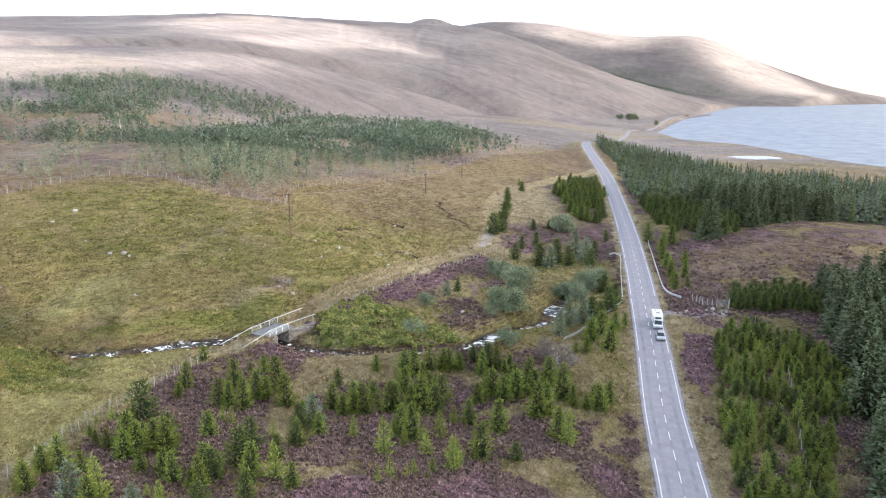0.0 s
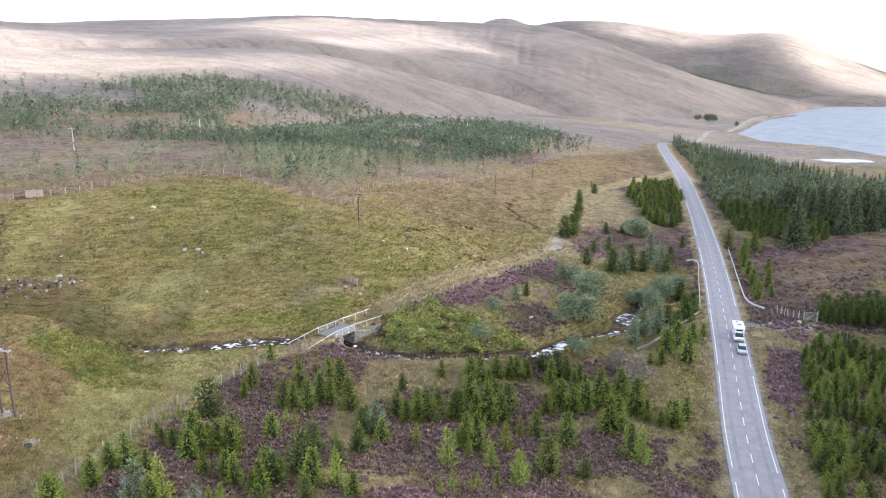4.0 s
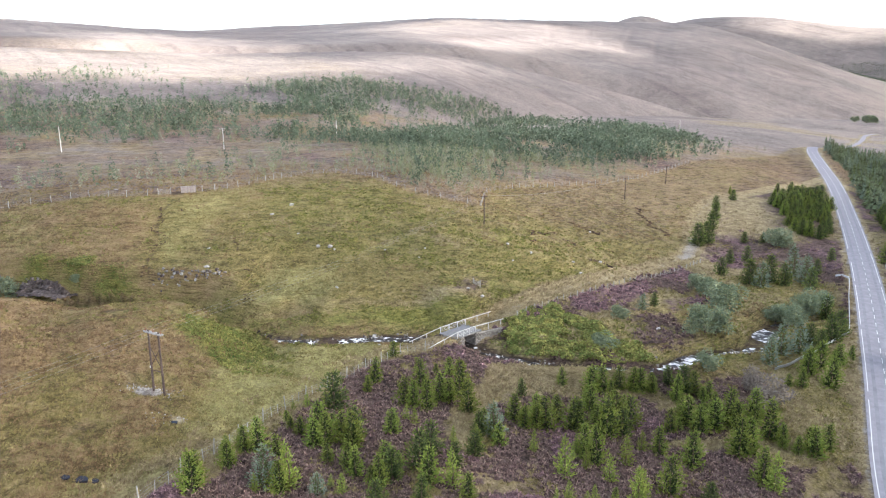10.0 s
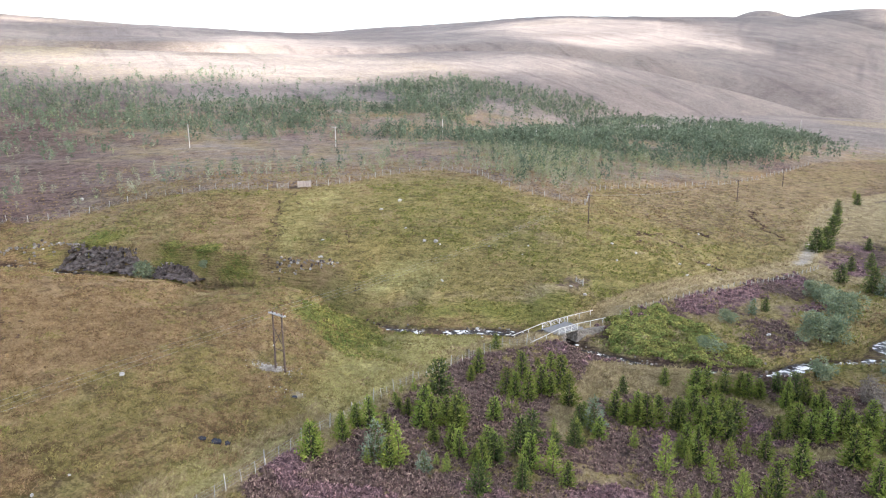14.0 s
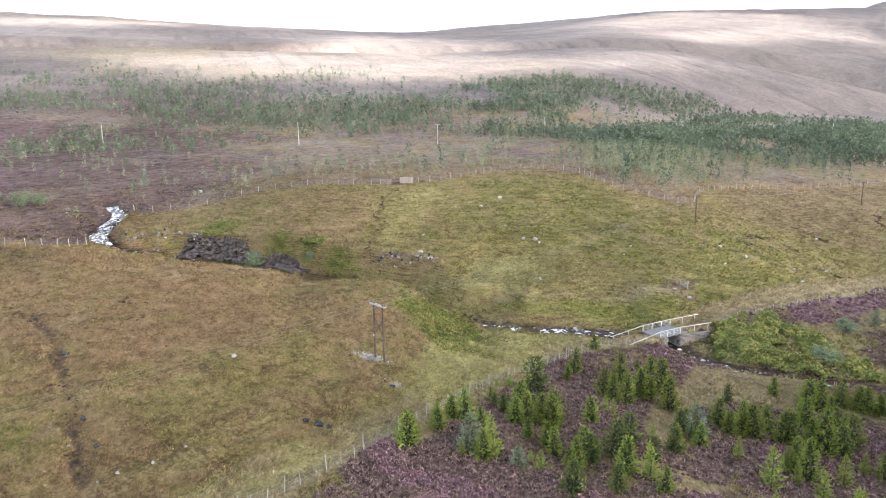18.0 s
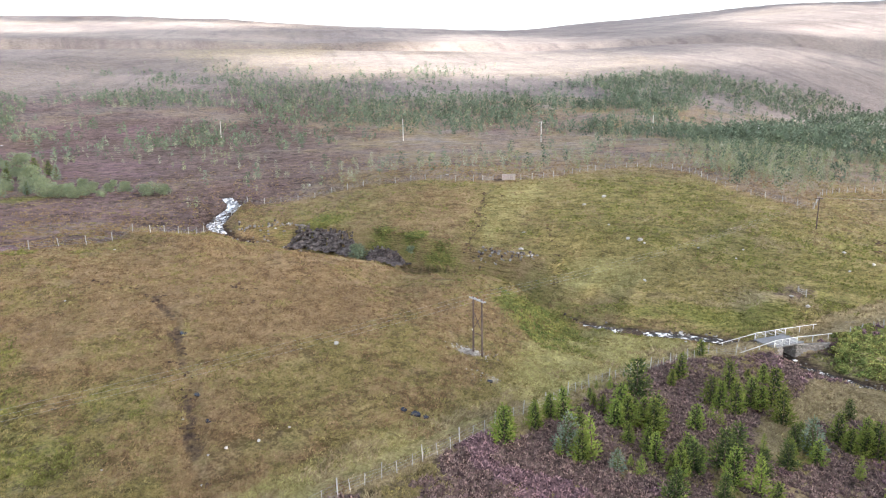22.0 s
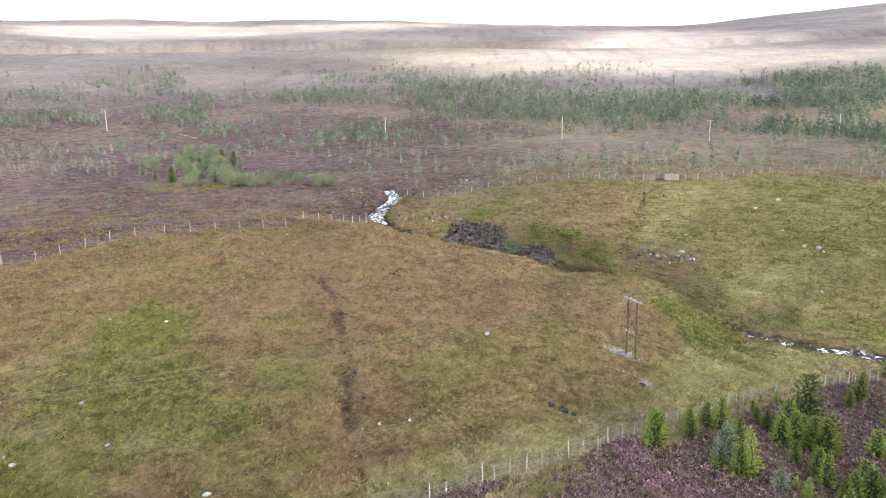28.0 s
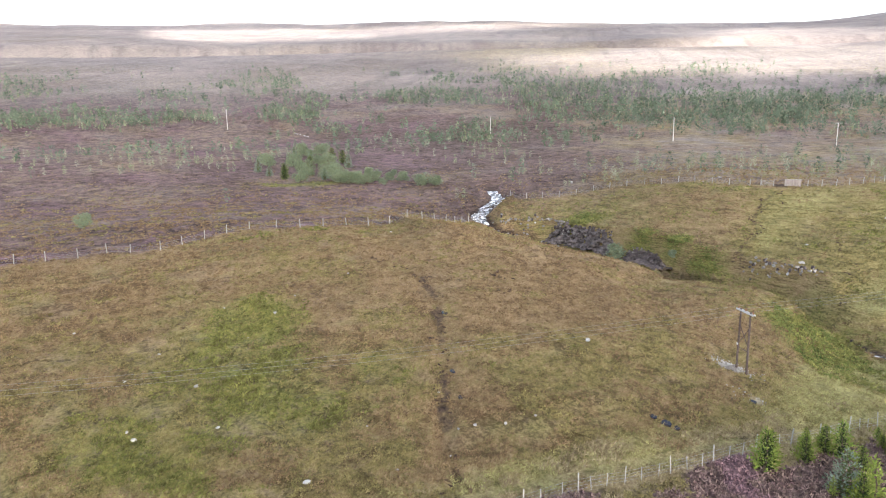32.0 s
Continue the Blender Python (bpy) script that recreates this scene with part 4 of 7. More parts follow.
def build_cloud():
    """An unseen, added bank of cloud, high over the loch, with ragged gaps cut to light the LIT rings and a lumpy
    underside.
    """
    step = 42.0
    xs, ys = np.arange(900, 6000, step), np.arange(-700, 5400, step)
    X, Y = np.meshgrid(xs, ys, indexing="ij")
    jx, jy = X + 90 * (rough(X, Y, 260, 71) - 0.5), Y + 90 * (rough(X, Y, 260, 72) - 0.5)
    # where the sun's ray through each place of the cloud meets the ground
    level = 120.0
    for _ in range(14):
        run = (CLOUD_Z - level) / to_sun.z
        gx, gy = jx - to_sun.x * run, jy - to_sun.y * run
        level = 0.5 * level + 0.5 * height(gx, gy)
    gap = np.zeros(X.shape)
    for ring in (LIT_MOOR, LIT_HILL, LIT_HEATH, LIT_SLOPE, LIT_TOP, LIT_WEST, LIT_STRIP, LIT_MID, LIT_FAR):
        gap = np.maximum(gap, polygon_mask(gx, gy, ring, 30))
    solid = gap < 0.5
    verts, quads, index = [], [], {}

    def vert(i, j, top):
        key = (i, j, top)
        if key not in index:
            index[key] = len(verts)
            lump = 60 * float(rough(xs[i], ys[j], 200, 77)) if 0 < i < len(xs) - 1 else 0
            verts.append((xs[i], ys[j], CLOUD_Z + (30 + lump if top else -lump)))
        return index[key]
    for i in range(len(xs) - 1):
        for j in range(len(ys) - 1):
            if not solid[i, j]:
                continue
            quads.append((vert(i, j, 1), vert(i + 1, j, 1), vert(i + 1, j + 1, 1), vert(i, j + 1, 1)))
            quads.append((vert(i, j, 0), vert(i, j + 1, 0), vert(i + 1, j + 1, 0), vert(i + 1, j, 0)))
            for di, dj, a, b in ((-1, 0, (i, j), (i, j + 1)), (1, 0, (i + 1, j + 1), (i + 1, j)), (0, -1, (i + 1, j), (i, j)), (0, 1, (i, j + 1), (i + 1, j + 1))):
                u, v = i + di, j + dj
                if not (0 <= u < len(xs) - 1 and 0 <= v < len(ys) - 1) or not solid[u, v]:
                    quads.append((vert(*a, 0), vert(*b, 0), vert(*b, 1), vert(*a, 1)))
    return tagged(new("cloud_bank", mesh_from("cloud_bank", verts, quads, [CLOUD], True)), "unseen broken cloud over the loch, added to shade the ground", "cloud", kind="structure")


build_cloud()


# ---- trees ----
def conifer(seed, boughs=80, sprays=13, wide=0.25, taper=0.75, rise=0.6, droop=0.0, low=0.03, blade=0.0135, size=0.070):
    """Crown of a conifer one metre tall: boughs that carry many needle sprays. Returns triangles and which tone each takes."""
    rng = np.random.default_rng(seed)
    u = low + (0.93 - low) * (np.arange(boughs) + rng.uniform(0, 1, boughs)) / boughs
    u = np.sort(1 - (1 - u) ** 0.85)
    reach = wide * np.minimum(1, (u - low + 0.06) / 0.16) ** 0.5 * (1 - u) ** taper * rng.uniform(0.68, 1.2, boughs) + 0.012
    turn = np.arange(boughs) * 2.39996 + rng.normal(0, 0.25, boughs)
    tilt = rise * rng.uniform(0.6, 1.4, boughs) * (0.3 + 0.9 * u) - droop
    lean = rng.normal(0, 0.02, 2)
    f = (np.arange(sprays)[None] + rng.uniform(0.2, 1.0, (boughs, sprays))) / sprays * 0.95 + 0.08
    core = np.stack([np.cos(turn), np.sin(turn), tilt], 1)
    n = boughs * sprays
    root = np.stack([lean[0] * u, lean[1] * u, u], 1)
    base = (root[:, None] + core[:, None] * (reach[:, None] * f)[..., None]).reshape(n, 3)
    base[:, 2] -= (droop * 0.35 * reach[:, None] * f * f).reshape(n)
    base += rng.normal(0, 0.022, (n, 3)) * np.repeat(1.1 - 0.8 * u, sprays)[:, None]
    way = np.repeat(core, sprays, 0) * 0.9 + rng.normal(0, 0.5, (n, 3)) + np.array([0, 0, 0.55 - 1.1 * droop])
    # inner sprays take the near-black tone: crown shade put into colour; tips lighter
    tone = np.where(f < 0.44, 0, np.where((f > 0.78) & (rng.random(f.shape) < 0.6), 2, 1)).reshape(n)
    grow = np.repeat(1.15 - 0.65 * u, sprays)
    # the leader
    k = 10
    base = np.concatenate([base, np.stack([np.full(k, lean[0]), np.full(k, lean[1]), np.linspace(0.84, 0.98, k)], 1)])
    way = np.concatenate([way, np.stack([rng.normal(0, 0.35, k), rng.normal(0, 0.35, k), np.ones(k)], 1)])
    tone, grow = np.concatenate([tone, np.full(k, 2)]), np.concatenate([grow, np.full(k, 0.75)])
    way /= np.linalg.norm(way, axis=1)[:, None]
    side = np.cross(way, rng.normal(size=way.shape))
    side /= np.linalg.norm(side, axis=1)[:, None]
    long = (size * grow * rng.uniform(0.7, 1.3, len(grow)))[:, None]
    half = (blade * grow * rng.uniform(0.8, 1.3, len(grow)))[:, None]
    tip, mid = base + way * long, base + way * long * 0.42
    tris = np.stack([np.stack([base, mid + side * half, tip], 1), np.stack([base, tip, mid - side * half], 1)], 1).reshape(-1, 3, 3)
    return tris, np.repeat(tone, 2)


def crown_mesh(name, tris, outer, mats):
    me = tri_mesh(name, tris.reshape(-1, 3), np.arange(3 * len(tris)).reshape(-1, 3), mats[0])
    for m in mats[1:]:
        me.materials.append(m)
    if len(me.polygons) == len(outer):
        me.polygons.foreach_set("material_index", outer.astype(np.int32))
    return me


def stem_mesh(name, tall, wide, seed, mat, limbs=0):
    """A tapered, slightly bent stem of that height, with limbs."""
    rng = np.random.default_rng(seed)
    verts, quads = [], []

    def tube(p0, p1, r0, r1, n=6, steps=4, bend=0.02):
        base = len(verts)
        axis = (p1 - p0) / np.linalg.norm(p1 - p0)
        s = np.cross(axis, [0.3, 0.9, 0.1])
        s = s / np.linalg.norm(s)
        t = np.cross(axis, s)
        for k in range(steps + 1):
            u = k / steps
            c = p0 + (p1 - p0) * u + rng.normal(0, bend, 3) * u * (1 - u) * 2
            r = r0 + (r1 - r0) * u
            for j in range(n):
                a = 6.283 * j / n
                verts.append(c + s * r * math.cos(a) + t * r * math.sin(a))
            if k:
                for j in range(n):
                    i = base + (k - 1) * n
                    quads.append((i + j, i + (j + 1) % n, i + n + (j + 1) % n, i + n + j))
    tube(np.array([0, 0, -0.03 * tall]), np.array([0, 0, tall]), wide, wide * 0.15)
    for k in range(limbs):
        a, u = rng.uniform(0, 6.283), rng.uniform(0.15, 0.6)
        tube(np.array([0, 0, u * tall]), np.array([math.cos(a) * 0.35 * tall, math.sin(a) * 0.35 * tall, (u + rng.uniform(0.25, 0.5)) * tall]), wide * 0.45, wide * 0.08, 5, 3)
    return mesh_from(name, verts, quads, [mat], True)


def leafy(seed, n=2600, wide=0.46, low=0.05):
    """Leaf sprays of a broad bush one metre tall, with an uneven outline and gaps."""
    rng = np.random.default_rng(seed)
    lobes = np.array([(rng.uniform(-wide, wide) * 0.62, rng.uniform(-wide, wide) * 0.62, rng.uniform(0.20, 0.74), rng.uniform(0.13, 0.26)) for _ in range(17)])
    pick = lobes[np.arange(n) % len(lobes)]
    v = rng.normal(size=(n, 3))
    v /= np.linalg.norm(v, axis=1)[:, None]
    base = pick[:, :3] + v * (pick[:, 3] * rng.uniform(0.5, 1.08, n))[:, None]
    base[:, 2] = np.where(base[:, 2] < low, low + rng.uniform(0, 0.1, n), base[:, 2])
    way = v + rng.normal(0, 0.5, (n, 3)) + np.array([0, 0, 0.15])
    way /= np.linalg.norm(way, axis=1)[:, None]
    side = np.cross(way, rng.normal(size=(n, 3)))
    side /= np.linalg.norm(side, axis=1)[:, None]
    long, half = rng.uniform(0.045, 0.085, n)[:, None], rng.uniform(0.015, 0.024, n)[:, None]
    tip, mid = base + way * long, base + way * long * 0.45
    tris = np.stack([np.stack([base, mid + side * half, tip], 1), np.stack([base, tip, mid - side * half], 1)], 1).reshape(-1, 3, 3)
    return tris, np.repeat(rng.random(n) < 0.3, 2)


# FAR_PINE and FAR_BIRCH are greyed in colour to imitate distance haze
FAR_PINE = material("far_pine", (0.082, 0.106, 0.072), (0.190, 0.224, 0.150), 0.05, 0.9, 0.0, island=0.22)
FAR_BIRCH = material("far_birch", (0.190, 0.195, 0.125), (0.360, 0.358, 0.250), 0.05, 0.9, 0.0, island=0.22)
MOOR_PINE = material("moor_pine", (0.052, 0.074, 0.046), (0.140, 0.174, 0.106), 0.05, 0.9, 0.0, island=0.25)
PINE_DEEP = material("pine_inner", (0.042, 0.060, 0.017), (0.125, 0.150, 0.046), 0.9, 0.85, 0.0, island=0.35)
# needle colour darkened to imitate shade inside the crowns
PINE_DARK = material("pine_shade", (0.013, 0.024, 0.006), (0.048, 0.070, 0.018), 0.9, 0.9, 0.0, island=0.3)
STEM = stem_mesh("trunk", 0.92, 0.020, 3, BARK)
STEM_LIMBS = stem_mesh("trunk", 0.70, 0.030, 4, BARK, 7)
TWIGS = material("bare_twigs", (0.13, 0.105, 0.085), (0.24, 0.20, 0.17), 4.0, 0.9, 0.0, island=0.2)
CROWNS = {
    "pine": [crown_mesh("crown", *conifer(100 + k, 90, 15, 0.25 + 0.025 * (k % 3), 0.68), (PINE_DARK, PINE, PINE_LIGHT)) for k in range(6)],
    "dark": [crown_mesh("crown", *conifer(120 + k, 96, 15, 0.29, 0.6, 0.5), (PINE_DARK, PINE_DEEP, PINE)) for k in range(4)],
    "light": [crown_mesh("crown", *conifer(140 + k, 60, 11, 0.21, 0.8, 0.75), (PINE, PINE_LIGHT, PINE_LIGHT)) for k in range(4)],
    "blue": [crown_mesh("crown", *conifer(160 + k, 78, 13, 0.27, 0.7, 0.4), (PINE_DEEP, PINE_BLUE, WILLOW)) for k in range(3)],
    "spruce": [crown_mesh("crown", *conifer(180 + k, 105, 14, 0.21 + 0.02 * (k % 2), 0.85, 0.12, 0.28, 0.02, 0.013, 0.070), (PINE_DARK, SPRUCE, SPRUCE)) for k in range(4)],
    "willow": [crown_mesh("crown", *leafy(200 + k), (WILLOW, BIRCH)) for k in range(4)],
    "bare": [crown_mesh("crown", *leafy(220 + k, 1700), (TWIGS, TWIGS)) for k in range(2)],
}
KINDS = {"pine": ("young_pine", "young green pine tree with upswept needle shoots", "pine tree"), "dark": ("dense_pine", "bushy dark green young pine tree", "pine tree"),
         "light": ("sapling_pine", "slender yellow-green pine sapling among heather", "pine tree"), "blue": ("blue_spruce", "young spruce with blue-grey needles", "spruce tree"),
         "spruce": ("spruce", "tall dark green plantation spruce", "spruce tree"), "willow": ("willow_bush", "rounded grey-green willow bush", "bush"),
         "bare": ("bare_bush", "brown leafless twiggy bush", "bush")}
planted = np.random.default_rng(77)


def plant(kind, x, y, tall, group):
    name, label, category = KINDS[kind]
    tall = tall * 1.22
    ob = thing(name, x, y, ground_at(x, y) - 0.03 * tall, planted.uniform(0, 360), label, category, group)
    wide = planted.uniform(1.0, 1.35) * (1.05 if kind in ("willow", "bare") else 0.9 if kind == "spruce" else 1.0)
    ob.scale = (tall * wide, tall * wide, tall)
    part("trunk", STEM_LIMBS if kind in ("willow", "bare") else STEM, ob)
    part("crown", CROWNS[kind][int(planted.integers(len(CROWNS[kind])))], ob)
    return ob


# x, y and height of the trees between the farm track and the road
PINE_0 = [
    (-44.9, 56.1, 4.1), (-44.7, 61.8, 3.0), (-45.4, 65.9, 3.0), (-44.1, 66.7, 4.0), (-37.5, 60.5, 3.6), (-42.9, 74.0, 2.3), (-46.0, 76.2, 1.5), (-41.6, 76.0, 3.7),
    (-39.0, 73.4, 3.9), (-38.0, 75.6, 3.6), (-36.1, 74.7, 4.3), (-34.2, 69.5, 3.0), (-32.6, 68.3, 3.3), (-43.3, 97.9, 3.8), (-42.6, 93.5, 2.2), (-30.2, 71.5, 3.4),
    (-29.5, 68.0, 3.6), (-45.9, 111.7, 2.6), (-33.8, 81.8, 3.1), (-36.4, 92.9, 3.9), (-34.6, 92.3, 3.8), (-36.7, 100.6, 4.6), (-32.8, 92.8, 4.3), (-32.2, 96.9, 4.4),
    (-34.4, 108.7, 2.9), (-30.7, 102.2, 5.5), (-27.4, 95.9, 4.8), (-31.1, 97.8, 3.5), (-24.9, 71.4, 4.3), (-20.2, 71.3, 2.9),
]
PINE_1 = [
    (-23.8, 91.2, 2.9), (-20.6, 87.3, 3.1), (-20.9, 97.6, 3.9), (-18.8, 95.7, 3.4), (-17.7, 98.5, 4.3), (-16.1, 97.6, 4.7), (-15.3, 102.1, 3.6), (-12.4, 99.6, 4.7),
    (-9.9, 93.1, 4.0), (-10.8, 107.3, 4.6), (-8.1, 90.5, 5.1), (-7.5, 100.3, 6.0), (-7.0, 109.6, 3.7), (-4.6, 106.3, 4.5), (-4.8, 82.1, 1.8), (-11.6, 116.5, 4.5),
    (-10.0, 117.2, 4.5), (-7.4, 119.9, 4.0), (-4.0, 120.9, 4.1), (-2.2, 122.1, 3.1), (-16.6, 115.7, 3.0), (-5.0, 120.5, 4.0), (1.6, 88.7, 5.2), (-0.1, 99.4, 3.8),
    (2.1, 120.9, 4.0), (5.0, 123.9, 4.1), (7.3, 123.7, 3.0), (8.1, 119.2, 2.9), (3.9, 111.3, 4.6), (5.6, 109.6, 4.1),
]
PINE_2 = [
    (7.7, 111.6, 4.6), (10.0, 114.6, 5.6), (4.5, 98.0, 4.9), (1.3, 107.7, 3.6), (10.9, 104.1, 5.5), (12.2, 105.5, 5.1), (14.2, 118.5, 4.8), (15.8, 112.6, 5.9),
    (13.5, 98.2, 4.8), (21.8, 110.0, 4.4), (23.9, 113.0, 4.0), (19.5, 110.0, 2.6), (23.5, 135.5, 3.2), (28.3, 146.8, 5.2), (28.8, 138.5, 5.4), (32.6, 151.3, 4.1),
    (25.6, 142.5, 5.0), (35.8, 157.1, 2.4),
]
DARK_0 = [
    (-43.3, 84.0, 5.1), (-27.1, 74.4, 4.5), (-21.9, 107.9, 2.7), (6.5, 90.2, 2.6), (-3.3, 167.3, 3.0), (13.2, 208.6, 4.6), (7.5, 238.4, 6.8), (10.3, 242.4, 6.5),
    (12.2, 258.4, 6.1), (13.9, 273.8, 5.6), (15.0, 293.7, 4.6), (28.6, 160.2, 4.6), (30.0, 157.0, 4.5), (33.4, 165.1, 5.6), (36.0, 170.3, 5.0), (20.3, 203.2, 6.4),
    (25.9, 208.7, 7.3), (29.5, 208.1, 5.7), (21.6, 229.5, 4.5), (16.3, 223.3, 3.9), (40.2, 225.5, 4.3), (46.8, 241.5, 3.7), (22.4, 315.1, 3.9), (22.4, 251.2, 3.5),
    (28.3, 253.6, 3.0), (43.9, 353.9, 3.8), (50.4, 360.6, 4.4), (35.9, 207.5, 5.6), (36.7, 188.9, 5.8),
]
LIGHT_0 = [
    (-37.3, 62.0, 4.6), (-39.7, 59.3, 1.8), (-46.4, 82.1, 2.0), (-32.2, 64.1, 2.2), (-28.8, 65.9, 1.6), (-32.3, 86.4, 2.4), (-22.4, 72.6, 4.1), (-25.8, 83.6, 2.3),
    (-22.5, 83.1, 3.4), (-16.2, 88.9, 2.8), (-11.3, 84.3, 4.8), (-9.8, 77.9, 2.4), (-11.0, 92.5, 2.6), (-9.1, 88.2, 2.7), (-5.9, 87.0, 3.4), (-4.3, 93.1, 4.0),
    (-2.5, 99.0, 2.9), (-7.0, 80.6, 1.8), (-2.1, 83.6, 4.3), (14.8, 96.9, 5.0), (22.2, 331.4, 3.1),
]
BLUE_0 = [
    (-39.6, 60.7, 4.3), (-34.1, 62.3, 2.4), (-22.0, 89.8, 4.8), (-5.8, 163.6, 3.4), (23.0, 201.8, 6.3), (33.0, 218.0, 8.4), (35.3, 212.9, 7.4), (25.8, 154.9, 6.1),
    (22.1, 151.8, 6.0), (19.1, 144.4, 5.2),
]
WILLOW_0 = [
    (-11.3, 135.3, 3.4), (8.7, 185.9, 5.2), (12.3, 176.1, 6.3), (6.7, 189.7, 3.8), (7.5, 154.3, 5.6), (9.8, 158.2, 5.7), (24.5, 181.5, 4.4),
    (27.9, 182.9, 4.6), (31.8, 187.6, 5.2), (34.9, 190.8, 5.0), (27.5, 172.5, 4.0), (7.7, 136.2, 3.8), (33.1, 251.9, 5.8), (-10.1, 153.7, 2.6),
]
DARK_1 = [
    (3.1, 123.5, 4.8), (0.5, 126.0, 3.2),    (-27.3, 62.1, 3.8), (-29.0, 70.3, 3.6), (-27.5, 79.2, 4.2), (-36.9, 77.4, 4.0), (-24.1, 66.9, 3.4), (-23.6, 77.2, 3.2), (-23.6, 88.4, 3.4), (-22.5, 82.1, 3.2), (-8.1, 103.4, 4.2), (-5.5, 102.2, 4.0), (-11.6, 99.5, 4.4),
]
BARE_0 = [
    (16.9, 123.4, 5.1), (14.7, 128.8, 4.3),
]
for kind, rows in (("pine", PINE_0 + PINE_1 + PINE_2), ("dark", DARK_0 + DARK_1), ("light", LIGHT_0), ("blue", BLUE_0), ("willow", WILLOW_0), ("bare", BARE_0)):
    for x, y, tall in rows:
        plant(kind, x, y, tall, "trees between track and road")
        if kind in ("pine", "light") and planted.random() < 0.55:
            a, r = planted.uniform(0, 6.283), planted.uniform(1.3, 2.4)
            plant(kind, x + r * math.cos(a), y + r * math.sin(a), tall * planted.uniform(0.55, 0.85), "trees between track and road")


def scatter(seed, ring, count, gap):
    """Random places inside a closed ring, no nearer to one another than gap."""
    rng = np.random.default_rng(seed)
    xs, ys = [p[0] for p in ring], [p[1] for p in ring]
    out = []
    for _ in range(count * 14):
        x, y = rng.uniform(min(xs), max(xs)), rng.uniform(min(ys), max(ys))
        if len(out) >= count:
            break
        if float(polygon_mask(np.array([x]), np.array([y]), ring, 0.01)[0]) > 0.5 and all((x - a) ** 2 + (y - b) ** 2 > gap * gap for a, b in out):
            out.append((x, y))
    return out


PLOT = [(37, 328), (52, 358), (66, 372), (62, 330), (52, 275), (44, 262), (40, 275)]
THICKET = [(50, 140), (60, 158), (74, 152), (76, 136), (67, 118), (56, 102), (46, 70), (34, 70), (41, 105)]
HEDGE = [(64, 170), (70, 182), (88, 182), (86, 169)]
SPRUCE_EDGE = [(88, 182), (84, 160), (79, 141), (69, 118), (61, 100), (53, 80), (58, 60), (100, 70), (126, 120), (120, 178)]
for x, y in scatter(1, PLOT, 90, 1.9):
    plant("pine" if planted.random() < 0.3 else "dark", x, y, planted.uniform(3.6, 5.4), "plot of young pines by the road")
for x, y in scatter(2, THICKET, 210, 1.5):
    plant(str(planted.choice(["pine", "dark", "light", "pine"])), x, y, planted.uniform(2.4, 4.4), "thicket of young pines beside the road")
for x, y in scatter(3, HEDGE, 40, 1.8):
    plant("dark", x, y, planted.uniform(3.5, 4.6), "row of pines below the heather knoll")
for x, y in scatter(4, SPRUCE_EDGE, 175, 3.1):
    plant("spruce", x, y, planted.uniform(9.5, 14.0), "spruces at the plantation's near corner")
for x, y, tall in ((64, 232, 5), (62, 226, 4.5), (60.5, 218, 4), (59, 208, 4.5), (58, 200, 5), (57, 193, 4), (61, 240, 6), (55.5, 186, 4.5), (66, 214, 4), (68, 236, 6), (63, 203, 4.6), (60, 190, 3.5)):
    plant("pine", x, y, tall, "pines behind the road barrier")
for x, y, tall in ((146, 236, 6), (158, 246, 7), (170, 252, 6.5)):
    plant("blue", x, y, tall, "single trees on the heather knoll")


def wood(name, seed, places, mats, shape, label, fronds=26):
    """Many far trees in one mesh: each a stem of rough slivers with a broken outline."""
    rng = np.random.default_rng(seed)
    tris, mat = [], []
    for x, y, tall, wide, which in places:
        n = fronds * (3 if x * x + y * y < 360 ** 2 and shape != "cone" else 1)
        h = rng.uniform(0.05, 1.0, n)
        r = wide * ((1 - h) ** 0.7 if shape == "cone" else np.sqrt(np.clip(1 - (2 * h - 1.05) ** 2, 0.02, 1)) * 0.9) * np.sqrt(rng.uniform(0.2, 1.1, n))
        a = rng.uniform(0, 6.283, n)
        c = np.stack([x + r * np.cos(a), y + r * np.sin(a), ground_z[(x, y)] + h * tall], 1)
        s = np.where(np.arange(n) < n // 3, 0.14, 0.07)[:, None, None] * tall * (0.55 if n > fronds else 1.0)
        c[:n // 3, :2] = (c[:n // 3, :2] - [x, y]) * 0.55 + [x, y]
        t = rng.normal(size=(n, 3, 3))
        t = t / np.linalg.norm(t, axis=2)[..., None] * s * rng.uniform(1.0, 1.7, (n, 3, 1)) * np.array([0.85, 0.85, 1.0])
        if shape == "cone":
            # boughs: each a blade from the stem out and slightly down
            h = np.linspace(0.04, 0.97, n)
            r = (wide * (1 - h) ** 0.85 + 0.12) * rng.uniform(0.7, 1.15, n)
            d1 = np.stack([np.cos(a), np.sin(a), -0.25 + 0 * a], 1) * r[:, None]
            d2 = np.stack([-np.sin(a), np.cos(a), 0 * a], 1) * (0.28 * r + 0.1)[:, None]
            c = np.stack([x + 0 * a, y + 0 * a, ground_z[(x, y)] + h * tall], 1)
            t = np.stack([np.array([0, 0, 0.05 * tall]) + 0 * d1, d1 + d2, d1 - d2], 1)
        tris.append(c[:, None] + t)
        mat.append(np.full(n, which))
    tris, mat = np.concatenate(tris), np.concatenate(mat)
    me = tri_mesh(name, tris.reshape(-1, 3), np.arange(3 * len(tris)).reshape(-1, 3), mats[0])
    for m in mats[1:]:
        me.materials.append(m)
    if len(me.polygons) == len(mat):
        me.polygons.foreach_set("material_index", mat.astype(np.int32))
    return tagged(new(name, me), label, "trees", kind="stuff")


ground_z = {}


